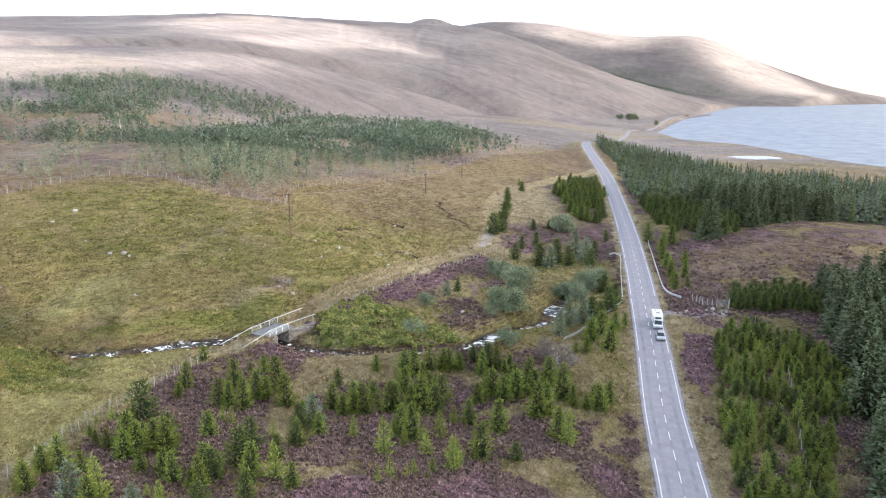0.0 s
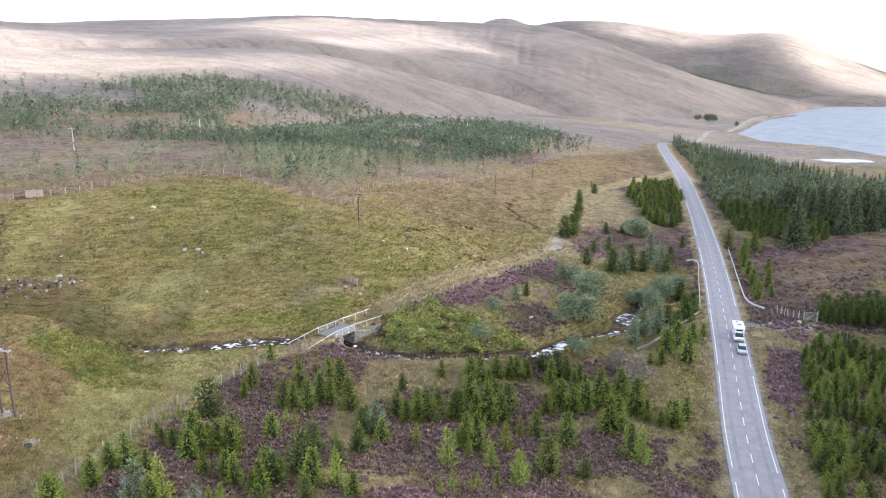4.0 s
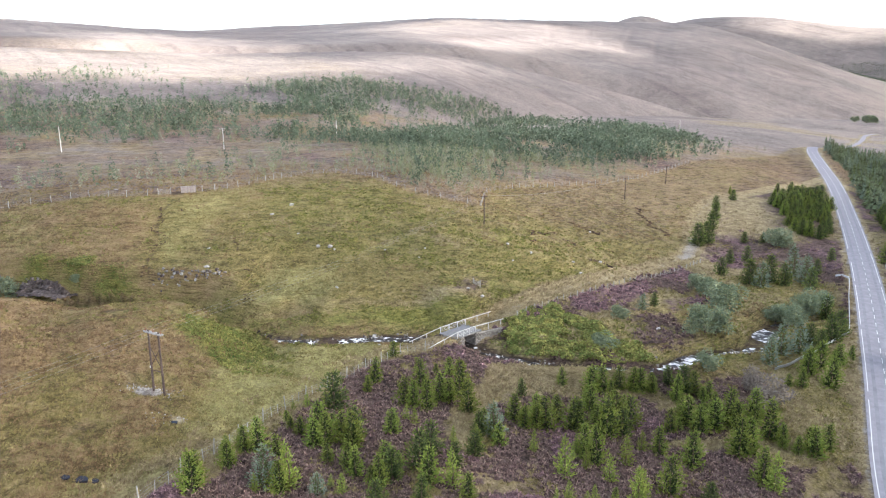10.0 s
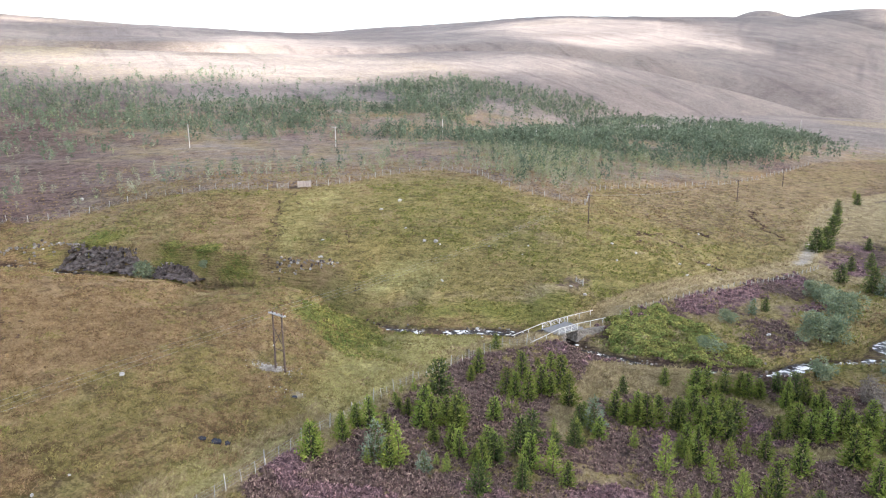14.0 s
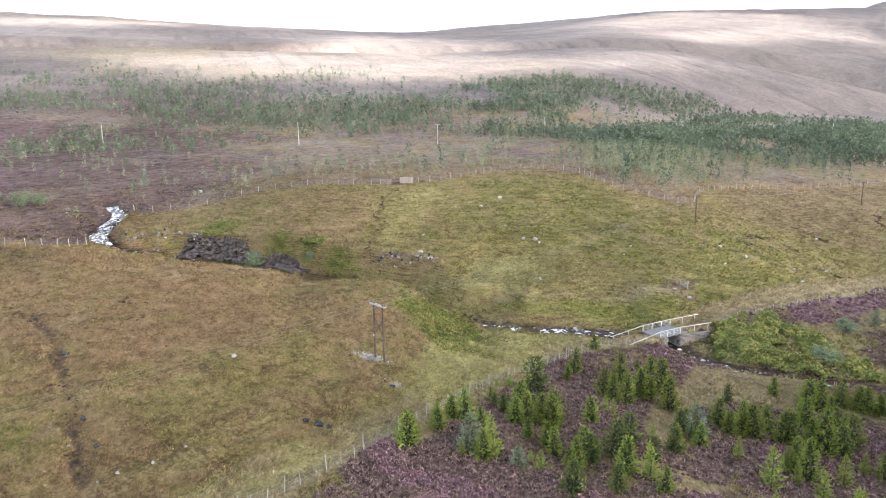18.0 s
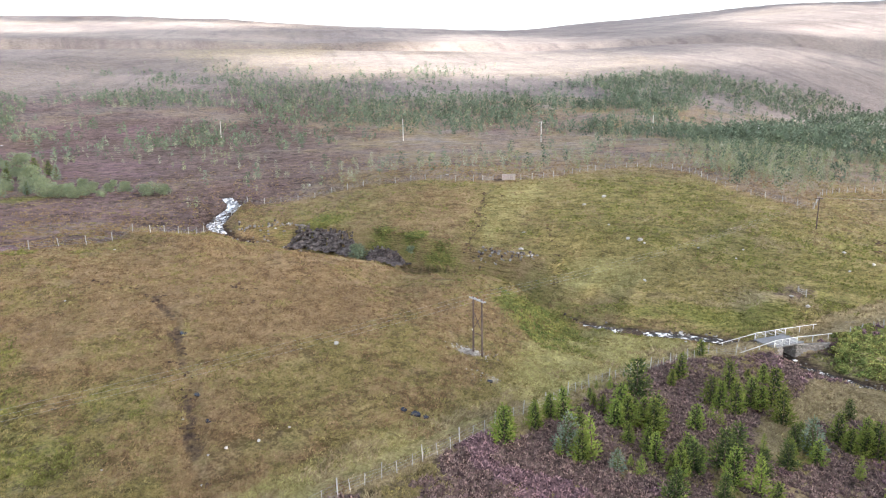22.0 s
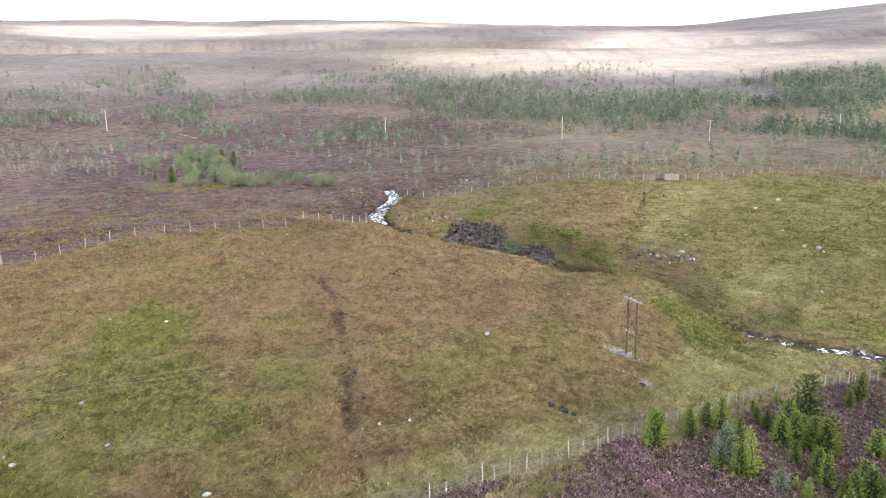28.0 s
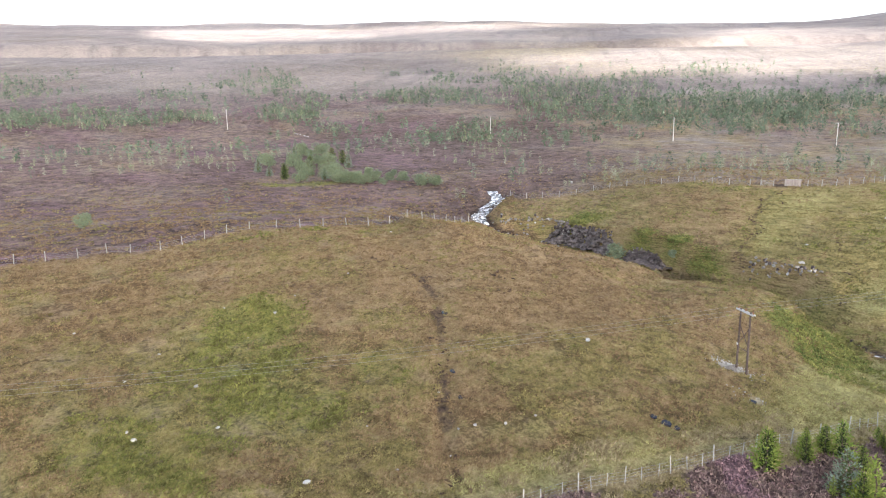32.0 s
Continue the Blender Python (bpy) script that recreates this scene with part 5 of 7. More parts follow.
def spots(x, y, tall, wide, which):
    z = height(x, y)
    out = []
    for row in zip(x, y, tall, wide, which, z):
        ground_z[(row[0], row[1])] = float(row[5])
        out.append(row[:5])
    return out


# the plantation on the loch side: nearest trees one by one, the rest together
FOREST = [(75, 236), (84, 238), (100, 252), (121, 268), (150, 288), (190, 290), (230, 270), (300, 330), (310, 420), (251, 430), (200, 446), (183, 498), (170, 592), (155, 650), (122, 680), (97, 560), (95, 465), (84, 400), (77, 330), (70, 262)]
tall_spots = scatter(6, FOREST, 1900, 2.7)
tall_spots.sort(key=lambda p: math.hypot(*p))
for x, y in tall_spots[:150]:
    young = x < 84 + 0.04 * y and y > 240
    plant("dark" if young else "spruce", x, y, planted.uniform(3.5, 6) if young else planted.uniform(9, 14), "spruces at the plantation's edge")
rest = np.array(tall_spots[150:])
rv = np.random.default_rng(8)
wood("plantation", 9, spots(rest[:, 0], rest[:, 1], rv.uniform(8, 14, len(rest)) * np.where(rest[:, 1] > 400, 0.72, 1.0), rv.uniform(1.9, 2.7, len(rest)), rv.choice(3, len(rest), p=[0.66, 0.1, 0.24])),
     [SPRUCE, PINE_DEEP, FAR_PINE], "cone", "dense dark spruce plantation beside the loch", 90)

# plantation on the flank of the next hill along the loch
FLANK = [(540, 3150), (650, 3200), (754, 3140), (847, 3060), (929, 2960), (998, 2850), (1030, 2790), (960, 2790), (760, 2800), (520, 2850)]
flank = np.array(scatter(7, FLANK, 1500, 8.5))
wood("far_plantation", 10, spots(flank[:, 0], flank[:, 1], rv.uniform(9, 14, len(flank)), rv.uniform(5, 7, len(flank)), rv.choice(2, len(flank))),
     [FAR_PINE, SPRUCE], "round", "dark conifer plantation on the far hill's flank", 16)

# open woodland on the moor
MOOR_WOOD = [(-640, 330), (-544, 363), (-496, 445), (-455, 481), (-432, 528), (-357, 572), (-312, 649), (-227, 643), (-184, 687), (-125, 720), (-29, 660), (18, 560), (13, 491), (-20, 389), (-53, 333),
             (-74, 270), (-74, 232), (-82, 228), (-113, 272), (-175, 363), (-232, 357), (-261, 316), (-345, 275), (-375, 247), (-493, 290)]


def moor_trees(seed, count):
    rng = np.random.default_rng(seed)
    d = np.exp(rng.uniform(math.log(230), math.log(1250), count))
    az = np.radians(rng.uniform(-6, 108, count))
    x, y = -np.sin(az) * d, np.cos(az) * d
    dense = polygon_mask(x, y, MOOR_WOOD, 25)
    clump = 0.5 * rough(0.8 * x + 0.6 * y, 0.8 * y - 0.6 * x, 70, 81) + 0.5 * rough(0.5 * x - 0.87 * y, 0.5 * y + 0.87 * x, 38, 85)
    west = smooth(50, 66, np.degrees(az))
    chance = dense * (0.08 + 0.72 * smooth(0.43, 0.56, clump)) * np.where(d < 330, 0.6, 1.0) * (1 - 0.45 * smooth(28, 44, np.degrees(az)))
    band = smooth(380, 440, d) * smooth(900, 640, d)
    chance = np.maximum(chance, 0.55 * west * band * smooth(0.50, 0.62, clump))
    chance = np.maximum(chance, 0.05 * smooth(225, 280, d) * smooth(760, 560, d) * smooth(0.42, 0.55, rough(x, y, 90, 83)) * (side_far(x, y) < -6))
    chance = np.maximum(chance, 0.22 * smooth(480, 560, d) * smooth(860, 700, d) * smooth(36, 42, np.degrees(az)) * smooth(66, 58, np.degrees(az)) * smooth(0.42, 0.6, clump))
    keep = (rng.random(count) < chance) & (side_far(x, y) < -4)
    ds, _ = line_dist(x, y, STREAM)
    keep &= ds > 6
    return x[keep], y[keep], np.degrees(az)[keep], d[keep], rng


mx, my, maz, md, mr = moor_trees(11, 125000)
pale = mr.random(len(mx)) < np.where(md < 360, 0.85, 0.34)
which = np.where(pale, mr.choice([2, 3], len(mx)), mr.choice([0, 1], len(mx)))
size = np.where(pale, mr.uniform(2.2, 4.2, len(mx)), mr.uniform(3.8, 7.0, len(mx)))
rows = spots(mx, my, size, size * np.where(pale, 0.34, 0.38), which)
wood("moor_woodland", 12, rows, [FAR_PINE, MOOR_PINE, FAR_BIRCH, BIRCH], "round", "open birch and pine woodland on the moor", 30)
for k, (x, y) in enumerate(scatter(12, [(-310, 54), (-272, 57), (-264, 74), (-300, 98), (-352, 100), (-350, 76)], 24, 6.0)):
    plant(("dark", "willow", "blue", "willow")[k % 4], x, y, planted.uniform(3.5, 6.0), "clump of trees on the moor")
for x, y in scatter(13, [(-280, 84), (-262, 104), (-246, 100), (-244, 86), (-262, 76)], 14, 4.0):
    plant("willow", x, y, planted.uniform(2.0, 3.8), "birch bushes on the moor")
for x, y, tall in ((-239, 104, 4.5), (-236, 108, 4), (-259, 79, 5), (-256, 82, 4.2), (-196, -8, 3.5), (-250, 84, 4)):
    plant("willow", x, y, tall, "birch bushes on the moor")
for x, y, tall in ((285, 1310, 12), (293, 1320, 11), (299, 1312, 9), (262, 1285, 9), (306, 1205, 7), (310, 1212, 6)):
    plant("willow", x, y, tall, "trees where the road meets the shore")
plant("willow", -147.5, 121.5, 4.6, "bushes at the gorge")
plant("willow", -131, 125.5, 1.8, "bushes at the gorge")


# ---- low growth ----
def build_tufts(seed, count):
    """Grass tussocks, sedge and rushes over the near ground, each a few blades."""
    rng = np.random.default_rng(seed)
    d = np.exp(rng.uniform(math.log(48), math.log(340), count))
    az = np.radians(rng.uniform(-36, 100, count))
    x, y = -np.sin(az) * d, np.cos(az) * d
    masks = ground_masks(x, y)
    names = ["grass", "rust", "heather", "straw", "lush", "meadow"]
    masks["heather"] = np.maximum(masks["heather"], masks["bloom"])
    patch = np.stack([rough(x, y, 4.5, 130 + 7 * k) for k in range(6)], 1)
    weight = np.stack([np.full(count, 0.40)] + [masks[k] for k in names[1:]], 1) * (0.5 + 1.6 * smooth(0.35, 0.68, patch)) * rng.uniform(0.7, 1.3, (count, 6))
    which = weight.argmax(1)
    dr, dk, ds = line_dist(x, y, ROAD)[0], line_dist(x, y, TRACK)[0], line_dist(x, y, STREAM)[0]
    keep = (dr > 4.3) & (dk > 0.5) & (ds > 2.6) & (masks["gravel"] < 0.35) & (masks["peat"] < 0.5) & (rough(x, y, 6, 91) > 0.30) & (rng.random(count) < smooth(345, 170, d)) & (which != 2)
    x, y, d, which = x[keep], y[keep], d[keep], which[keep]
    z = height(x, y)
    n = len(x)
    far = np.sqrt(np.maximum(d, 70) / 90)
    tall = np.array([0.20, 0.20, 0.2, 0.34, 0.26, 0.20])[which] * rng.uniform(0.5, 1.5, n) * far
    broad = np.array([0.075, 0.075, 0.1, 0.075, 0.10, 0.075])[which] * rng.uniform(0.7, 1.3, n) * far
    blow = rng.normal(0, 0.55, (n, 2)) + np.array([0.2, 0.3])
    tris, mat = [], []
    for k in range(4):
        a = rng.uniform(0, 6.283, n)
        off = rng.normal(0, 0.16, (n, 2))
        cx, cy = x + off[:, 0], y + off[:, 1]
        px, py = np.cos(a) * broad, np.sin(a) * broad
        lean = (rng.normal(0, 0.5, (n, 2)) + blow) * tall[:, None]
        tris.append(np.stack([np.stack([cx - px, cy - py, z - 0.05], 1), np.stack([cx + px, cy + py, z - 0.05], 1), np.stack([cx + lean[:, 0], cy + lean[:, 1], z + tall], 1)], 1))
        mat.append(which)
    tris, mat = np.concatenate(tris), np.concatenate(mat)
    tones = {name: (dark, light) for name, dark, light in COVERS}
    titles = {"grass": ("grass_tussocks", "olive green moor grass tussocks"), "rust": ("withered_sedge", "rust-brown withered deer grass tufts"),
              "straw": ("dry_grass", "straw-coloured long dry grass"), "lush": ("rushes", "bright green grass and rushes"), "meadow": ("pasture_grass", "pale yellow-green pasture grass")}
    for k, name in enumerate(names):
        if name not in titles:
            continue
        dark, light = tones[name]
        body = material("blades_" + name, tuple(c * 0.9 for c in dark), tuple(c * 1.0 for c in light), 0.8, 0.95, 0.0, island=0.26, spec=0.1)
        mine = tris[mat == k]
        title, label = titles[name]
        tagged(new(title, tri_mesh(title, mine.reshape(-1, 3), np.arange(3 * len(mine)).reshape(-1, 3), body)), label, "ground cover", kind="stuff")


def build_heather(seed, count):
    """Heather cushions: a low ragged dome each, set with short sprigs."""
    rng = np.random.default_rng(seed)
    d = np.exp(rng.uniform(math.log(48), math.log(270), count))
    az = np.radians(rng.uniform(-36, 100, count))
    x, y = -np.sin(az) * d, np.cos(az) * d
    masks = ground_masks(x, y)
    heath = np.maximum(masks["heather"], masks["bloom"])
    rival = np.maximum(masks["straw"], masks["lush"])
    keep = (line_dist(x, y, ROAD)[0] > 5.2) & (line_dist(x, y, TRACK)[0] > 2.2) & (line_dist(x, y, STREAM)[0] > 2.6) & (side_far(x, y) > 0) & (side_of_fence(x, y) > 2)
    keep &= (heath * (0.55 + 0.9 * rough(x, y, 3.5, 141)) > 0.42 + 0.5 * rival) & (rng.random(count) < smooth(290, 110, d))
    flower = (masks["bloom"] * (0.4 + 1.2 * rough(x, y, 5, 143)) > 0.42)[keep]
    x, y, d = x[keep], y[keep], d[keep]
    n = len(x)
    z = height(x, y)
    r = rng.uniform(0.24, 0.55, n) * np.sqrt(np.maximum(d, 70) / 80)
    tall = r * rng.uniform(0.5, 0.95, n)
    for title, label, want, tone in (("heather", "brown-purple heather clumps", ~flower, "heather"), ("flowering_heather", "purple heather clumps in flower", flower, "bloom")):
        gx, gy, gz, gr, gt = x[want], y[want], z[want], r[want], tall[want]
        m = len(gx)
        tris = []
        turn = rng.uniform(0, 6.283, m)
        rim = []
        for j in range(6):
            a, s = turn + j * 1.0472, rng.uniform(0.7, 1.25, m)
            rim.append(np.stack([gx + gr * s * np.cos(a), gy + gr * s * np.sin(a), gz - 0.06 + 0.25 * gt * rng.uniform(0, 1, m)], 1))
        peak = np.stack([gx, gy, gz + gt * 0.85], 1)
        for j in range(6):
            tris.append(np.stack([rim[j], rim[(j + 1) % 6], peak], 1))
        for j in range(9):
            a, q = rng.uniform(0, 6.283, m), rng.uniform(0.1, 0.95, m)
            foot = np.stack([gx + gr * q * np.cos(a), gy + gr * q * np.sin(a), gz + gt * 0.8 * (1 - q * q) - 0.03], 1)
            out = np.stack([np.cos(a) * q, np.sin(a) * q, 0.7 + 0 * a], 1) + rng.normal(0, 0.35, (m, 3))
            side = np.stack([-np.sin(a), np.cos(a), rng.normal(0, 0.4, m)], 1) * (0.075 * gr / 0.4)[:, None]
            tris.append(np.stack([foot - side, foot + side, foot + out * (0.24 * gr / 0.4)[:, None]], 1))
        tris = np.concatenate(tris)
        dark, light = next(row[1:] for row in COVERS if row[0] == tone)
        body = material("stems_" + tone, tuple(c * 1.0 for c in dark), tuple(c * 0.7 for c in light), 1.1, 0.95, 0.0, island=0.4, spec=0.1)
        tips = material("sprigs_" + tone, tuple(c * 0.42 for c in light), tuple(c * 1.55 for c in light), 1.3, 0.95, 0.0, island=0.45, spec=0.1)
        me = tri_mesh(title, tris.reshape(-1, 3), np.arange(3 * len(tris)).reshape(-1, 3), body)
        me.materials.append(tips)
        if len(me.polygons) == len(tris):
            me.polygons.foreach_set("material_index", (np.arange(len(tris)) >= 6 * m).astype(np.int32))
        tagged(new(title, me), label, "ground cover", kind="stuff")


build_tufts(31, 330000)
build_heather(32, 110000)


def build_bracken(seed, count):
    """Waist-high fern fronds that arch out of clumps on the bank above the stream."""
    rng = np.random.default_rng(seed)
    xs, ys = [p[0] for p in BRACKEN], [p[1] for p in BRACKEN]
    x, y = rng.uniform(min(xs), max(xs), count), rng.uniform(min(ys), max(ys), count)
    bank = (rng.uniform(-84, -57, count // 3), rng.uniform(86, 109, count // 3))
    on = polygon_mask(bank[0], bank[1], BANK_GREEN, 2) * rough(bank[0], bank[1], 5, 99) > 0.32
    rim = rng.integers(len(RIM_GREEN), size=count // 5)
    spread = np.array([RIM_GREEN[k] for k in rim])
    x = np.concatenate([x, bank[0][on], spread[:, 0] + rng.normal(0, 0.4, len(rim)) * spread[:, 2]])
    y = np.concatenate([y, bank[1][on], spread[:, 1] + rng.normal(0, 0.4, len(rim)) * spread[:, 2]])
    on_bank = polygon_mask(x, y, BRACKEN, 1.2)
    keep = ((on_bank > 0.45) & (rough(x, y, 7, 95) > 0.34) & (np.hypot(x + 33.2, y - 132) > 2.8) & (np.hypot(x + 32, y - 135) > 2.0)) | (np.arange(len(x)) >= count)
    keep &= (line_dist(x, y, STREAM)[0] > 2.8) & (line_dist(x, y, TRACK)[0] > 2.4)
    x, y = x[keep], y[keep]
    tame = np.where(on_bank[keep] > 0.45, 1.0, 0.45)
    z = height(x, y) + 2.4 * tame * (rough(x, y, 2.6, 97) - 0.5)
    tris = []
    for k in range(5):
        a = rng.uniform(0, 6.283, len(x))
        out = rng.uniform(0.35, 0.75, len(x)) * tame
        up = rng.uniform(0.25, 0.75, len(x)) * tame
        dx, dy = np.cos(a), np.sin(a)
        mid = np.stack([x + dx * out * 0.5, y + dy * out * 0.5, z + up], 1)
        side = np.stack([-dy, dx, np.zeros(len(x))], 1) * 0.17 * tame[:, None]
        tip = np.stack([x + dx * out, y + dy * out, z + up * 0.75], 1)
        root = np.stack([x, y, z - 0.1], 1)
        tris += [np.stack([root, mid + side, mid - side], 1), np.stack([mid - side, mid + side, tip], 1)]
    tris = np.concatenate(tris)
    fern = material("bracken_fronds", (0.045, 0.082, 0.018), (0.310, 0.285, 0.085), 0.55, 0.9, 0.0, island=0.55, spec=0.15)
    tagged(new("bracken_bank", tri_mesh("bracken_bank", tris.reshape(-1, 3), np.arange(3 * len(tris)).reshape(-1, 3), fern)), "bright green bracken on the stream bank", "ground cover", kind="stuff")


build_bracken(33, 16000)


# ---- things ----
def solid(name, boxes, mats, bevel=0.02):
    """One mesh of bevelled boxes: centre x, y, z, size x, y, z and, if given, turn about z and which material."""
    bm = bmesh.new()
    for row in boxes:
        cx, cy, cz, sx, sy, sz = row[:6]
        turn = row[6] if len(row) > 6 else 0
        got = bmesh.ops.create_cube(bm, size=1.0, matrix=pose(cx, cy, cz, 0, 0, turn) @ Matrix.Diagonal((sx, sy, sz, 1)))
        if len(row) > 7:
            for f in {f for v in got["verts"] for f in v.link_faces}:
                f.material_index = row[7]
    if bevel:
        bmesh.ops.bevel(bm, geom=bm.edges[:], offset=bevel, segments=1, affect="EDGES")
    me = bpy.data.meshes.new(name)
    bm.to_mesh(me)
    bm.free()
    for m in mats:
        me.materials.append(m)
    return me


def rod(name, a, b, r0, r1, mat, n=7):
    """A round tapered bar from a to b."""
    a, b = Vector(a), Vector(b)
    axis = (b - a).normalized()
    s = axis.orthogonal().normalized()
    t = axis.cross(s)
    verts = [tuple(c + (s * math.cos(6.283 * j / n) + t * math.sin(6.283 * j / n)) * r) for c, r in ((a, r0), (b, r1)) for j in range(n)]
    faces = [(j, (j + 1) % n, n + (j + 1) % n, n + j) for j in range(n)] + [tuple(range(n))[::-1], tuple(range(n, 2 * n))]
    return mesh_from(name, verts, faces, [mat])


def wire_mesh(name, pts, r, mat, sag=0.0):
    """A thin three-sided wire through points, with sag between them."""
    fine = []
    for a, b in zip(pts, pts[1:]):
        m = 12 if sag else 1
        for k in range(m):
            u = k / m
            fine.append(Vector(a).lerp(Vector(b), u) - Vector((0, 0, sag * 4 * u * (1 - u))))
    fine.append(Vector(pts[-1]))
    verts, faces = [], []
    for k, p in enumerate(fine):
        for j in range(3):
            a = 6.283 * j / 3
            ax = (fine[min(k + 1, len(fine) - 1)] - fine[max(k - 1, 0)]).normalized()
            s = ax.cross(Vector((0, 0, 1))).normalized()
            verts.append(tuple(p + s * r * math.cos(a) + Vector((0, 0, 1)) * r * math.sin(a)))
        if k:
            for j in range(3):
                i = 3 * (k - 1)
                faces.append((i + j, i + (j + 1) % 3, i + 3 + (j + 1) % 3, i + 3 + j))
    return mesh_from(name, verts, faces, [mat])


POST = material("weathered_post", (0.27, 0.25, 0.225), (0.46, 0.44, 0.40), 5.0, 0.9, 0.3, obj=0.15)
WIRE = material("galvanised_wire", (0.30, 0.30, 0.30), (0.42, 0.42, 0.42), 5.0, 0.5, 0.0, metal=0.6)
CREO = material("creosoted_pole", (0.055, 0.038, 0.032), (0.13, 0.095, 0.085), 4.0, 0.85, 0.3)
PALE_POLE = material("pale_wood", (0.46, 0.42, 0.38), (0.66, 0.62, 0.58), 2.0, 0.85, 0.2)
OLD_BOARD = material("old_board", (0.24, 0.20, 0.185), (0.36, 0.31, 0.29), 2.0, 0.9, 0.2, obj=0.12)
STEEL = material("galvanised_steel", (0.42, 0.43, 0.44), (0.60, 0.61, 0.62), 3.0, 0.45, 0.1, metal=0.7)
WHITE_RAIL = material("white_rail", (0.42, 0.41, 0.39), (0.66, 0.65, 0.62), 3.0, 0.6, 0.1)
STONE = material("grey_stone", (0.12, 0.106, 0.094), (0.32, 0.287, 0.255), 2.2, 0.9, 0.7, 6.0, obj=0.2)
PALE_STONE = material("pale_boulder", (0.25, 0.235, 0.215), (0.54, 0.51, 0.47), 1.6, 0.9, 0.5, 7.0, obj=0.2)
DARK_STONE = material("dark_rock", (0.014, 0.010, 0.009), (0.185, 0.150, 0.140), 0.8, 0.85, 0.5, 3.0, obj=0.3, spec=0.1)
CONCRETE = material("concrete", (0.15, 0.148, 0.145), (0.24, 0.236, 0.232), 1.5, 0.9, 0.3)
GLAZED = material("insulator", (0.25, 0.12, 0.08), (0.32, 0.16, 0.1), 8.0, 0.2, 0.0)
VAN_WHITE = material("white_paint", (0.74, 0.74, 0.73), (0.80, 0.80, 0.79), 0.8, 0.3, 0.0, spec=0.5)
DARK_GLASS = material("dark_glass", (0.02, 0.022, 0.025), (0.035, 0.037, 0.04), 1.0, 0.06, 0.0, spec=0.6)
RUBBER = material("rubber", (0.02, 0.02, 0.02), (0.04, 0.04, 0.04), 6.0, 0.8, 0.1)
GREY_TRIM = material("grey_trim", (0.16, 0.16, 0.165), (0.24, 0.24, 0.245), 3.0, 0.6, 0.0)
LAMP_GLASS = material("lamp_glass", (0.5, 0.5, 0.5), (0.6, 0.6, 0.6), 3.0, 0.1, 0.0, spec=0.6)


# fences
def build_fence(name, line, spacing, tall, label, short=0, strands=4, wide=0.07):
    pts = resample(line, 0.5)
    ob = thing(name, pts[0][0], pts[0][1], ground_at(*pts[0]), 0, label, "fence")
    o = ob.matrix_basis.translation
    big = solid("post", [(0, 0, tall / 2 - 0.15, wide * 1.5, wide * 1.5, tall + 0.3)], [POST], 0.01)
    small = solid("post", [(0, 0, tall * 0.36 - 0.15, wide, wide, tall * 0.72 + 0.3)], [POST], 0.01)
    step, tops, run, last = spacing / (short + 1), [], 0.0, None
    k = 0
    for x, y in pts:
        if last is not None:
            run += math.hypot(x - last[0], y - last[1])
        last = (x, y)
        if run >= k * step:
            z = ground_at(x, y)
            m = Matrix.Translation((x - o.x, y - o.y, z - o.z)) @ pose(0, 0, 0, planted.normal(0, 2.5), planted.normal(0, 2.5), planted.uniform(0, 90))
            part("post", big if k % (short + 1) == 0 else small, ob, at=m)
            tops.append((x - o.x, y - o.y, z - o.z))
            k += 1
    for s in range(strands):
        h = tall * 0.68 * (s + 1) / strands
        part("wire", wire_mesh("wire", [(x, y, z + h) for x, y, z in tops], 0.011, WIRE), ob)
    return ob


build_fence("deer_fence", FENCE_NEAR, 5.6, 2.0, "pale post and wire fence beside the farm track", 2, 4)
build_fence("hill_fence", FENCE_FAR, 5.6, 2.0, "pale post and wire fence along the knoll's crest", 0, 4, 0.10)
build_fence("mound_fence", FENCE_TOP, 4.2, 1.9, "post and wire fence over the green mound", 0, 3, 0.10)
build_fence("moor_fence", FENCE_MOOR, 4.6, 1.9, "post and wire fence across the brown moor", 0, 3, 0.10)
build_fence("thicket_fence", [(67.6, 161.6), (67.7, 152.3), (65.7, 141), (60.5, 125.5), (55, 110.5), (47.8, 90.3)], 3.2, 1.9, "grey post and rail fence in the pine thicket", 0, 4, 0.09)
build_fence("track_fence", [(-30, 141), (-22, 156), (-12, 176), (0, 200), (8, 218)], 2.6, 1.3, "low post and wire fence above the bracken", 0, 3, 0.08)

# electricity poles
def tee_pole(name, x, y, tall, turn, mat, label, group, arm=1.8, r=0.15):
    ob = thing(name, x, y, ground_at(x, y), turn, label, "pole", group)
    part("shaft", rod("shaft", (0, 0, -0.4), (0, 0, tall), r, r * 0.75, mat), ob)
    if arm:
        bar = part("crossarm", solid("crossarm", [(0, 0, tall - 0.25, arm, 0.14, 0.16)], [mat]), ob)
        for s in (-0.85, 0, 0.85):
            part("insulator", rod("insulator", (s * arm / 2, 0, tall - 0.17), (s * arm / 2, 0, tall + 0.12), 0.06, 0.04, GLAZED, 6), bar)
    return ob


for x, y, tall, arm in ((-481, 73.2, 13, 0), (-368.5, 207, 12.5, 0), (-279.6, 265.2, 12, 0), (-210.8, 296.5, 10, 3.2), (-192.4, 380.8, 10, 0), (-128.6, 367.7, 7.5, 0), (-52.8, 492.7, 8.5, 0), (-0.5, 648.5, 10, 0)):
    tee_pole("power_pole", x, y, tall, 35, PALE_POLE, "tall pale wooden power pole on the moor", "power line over the moor", arm, 0.24)
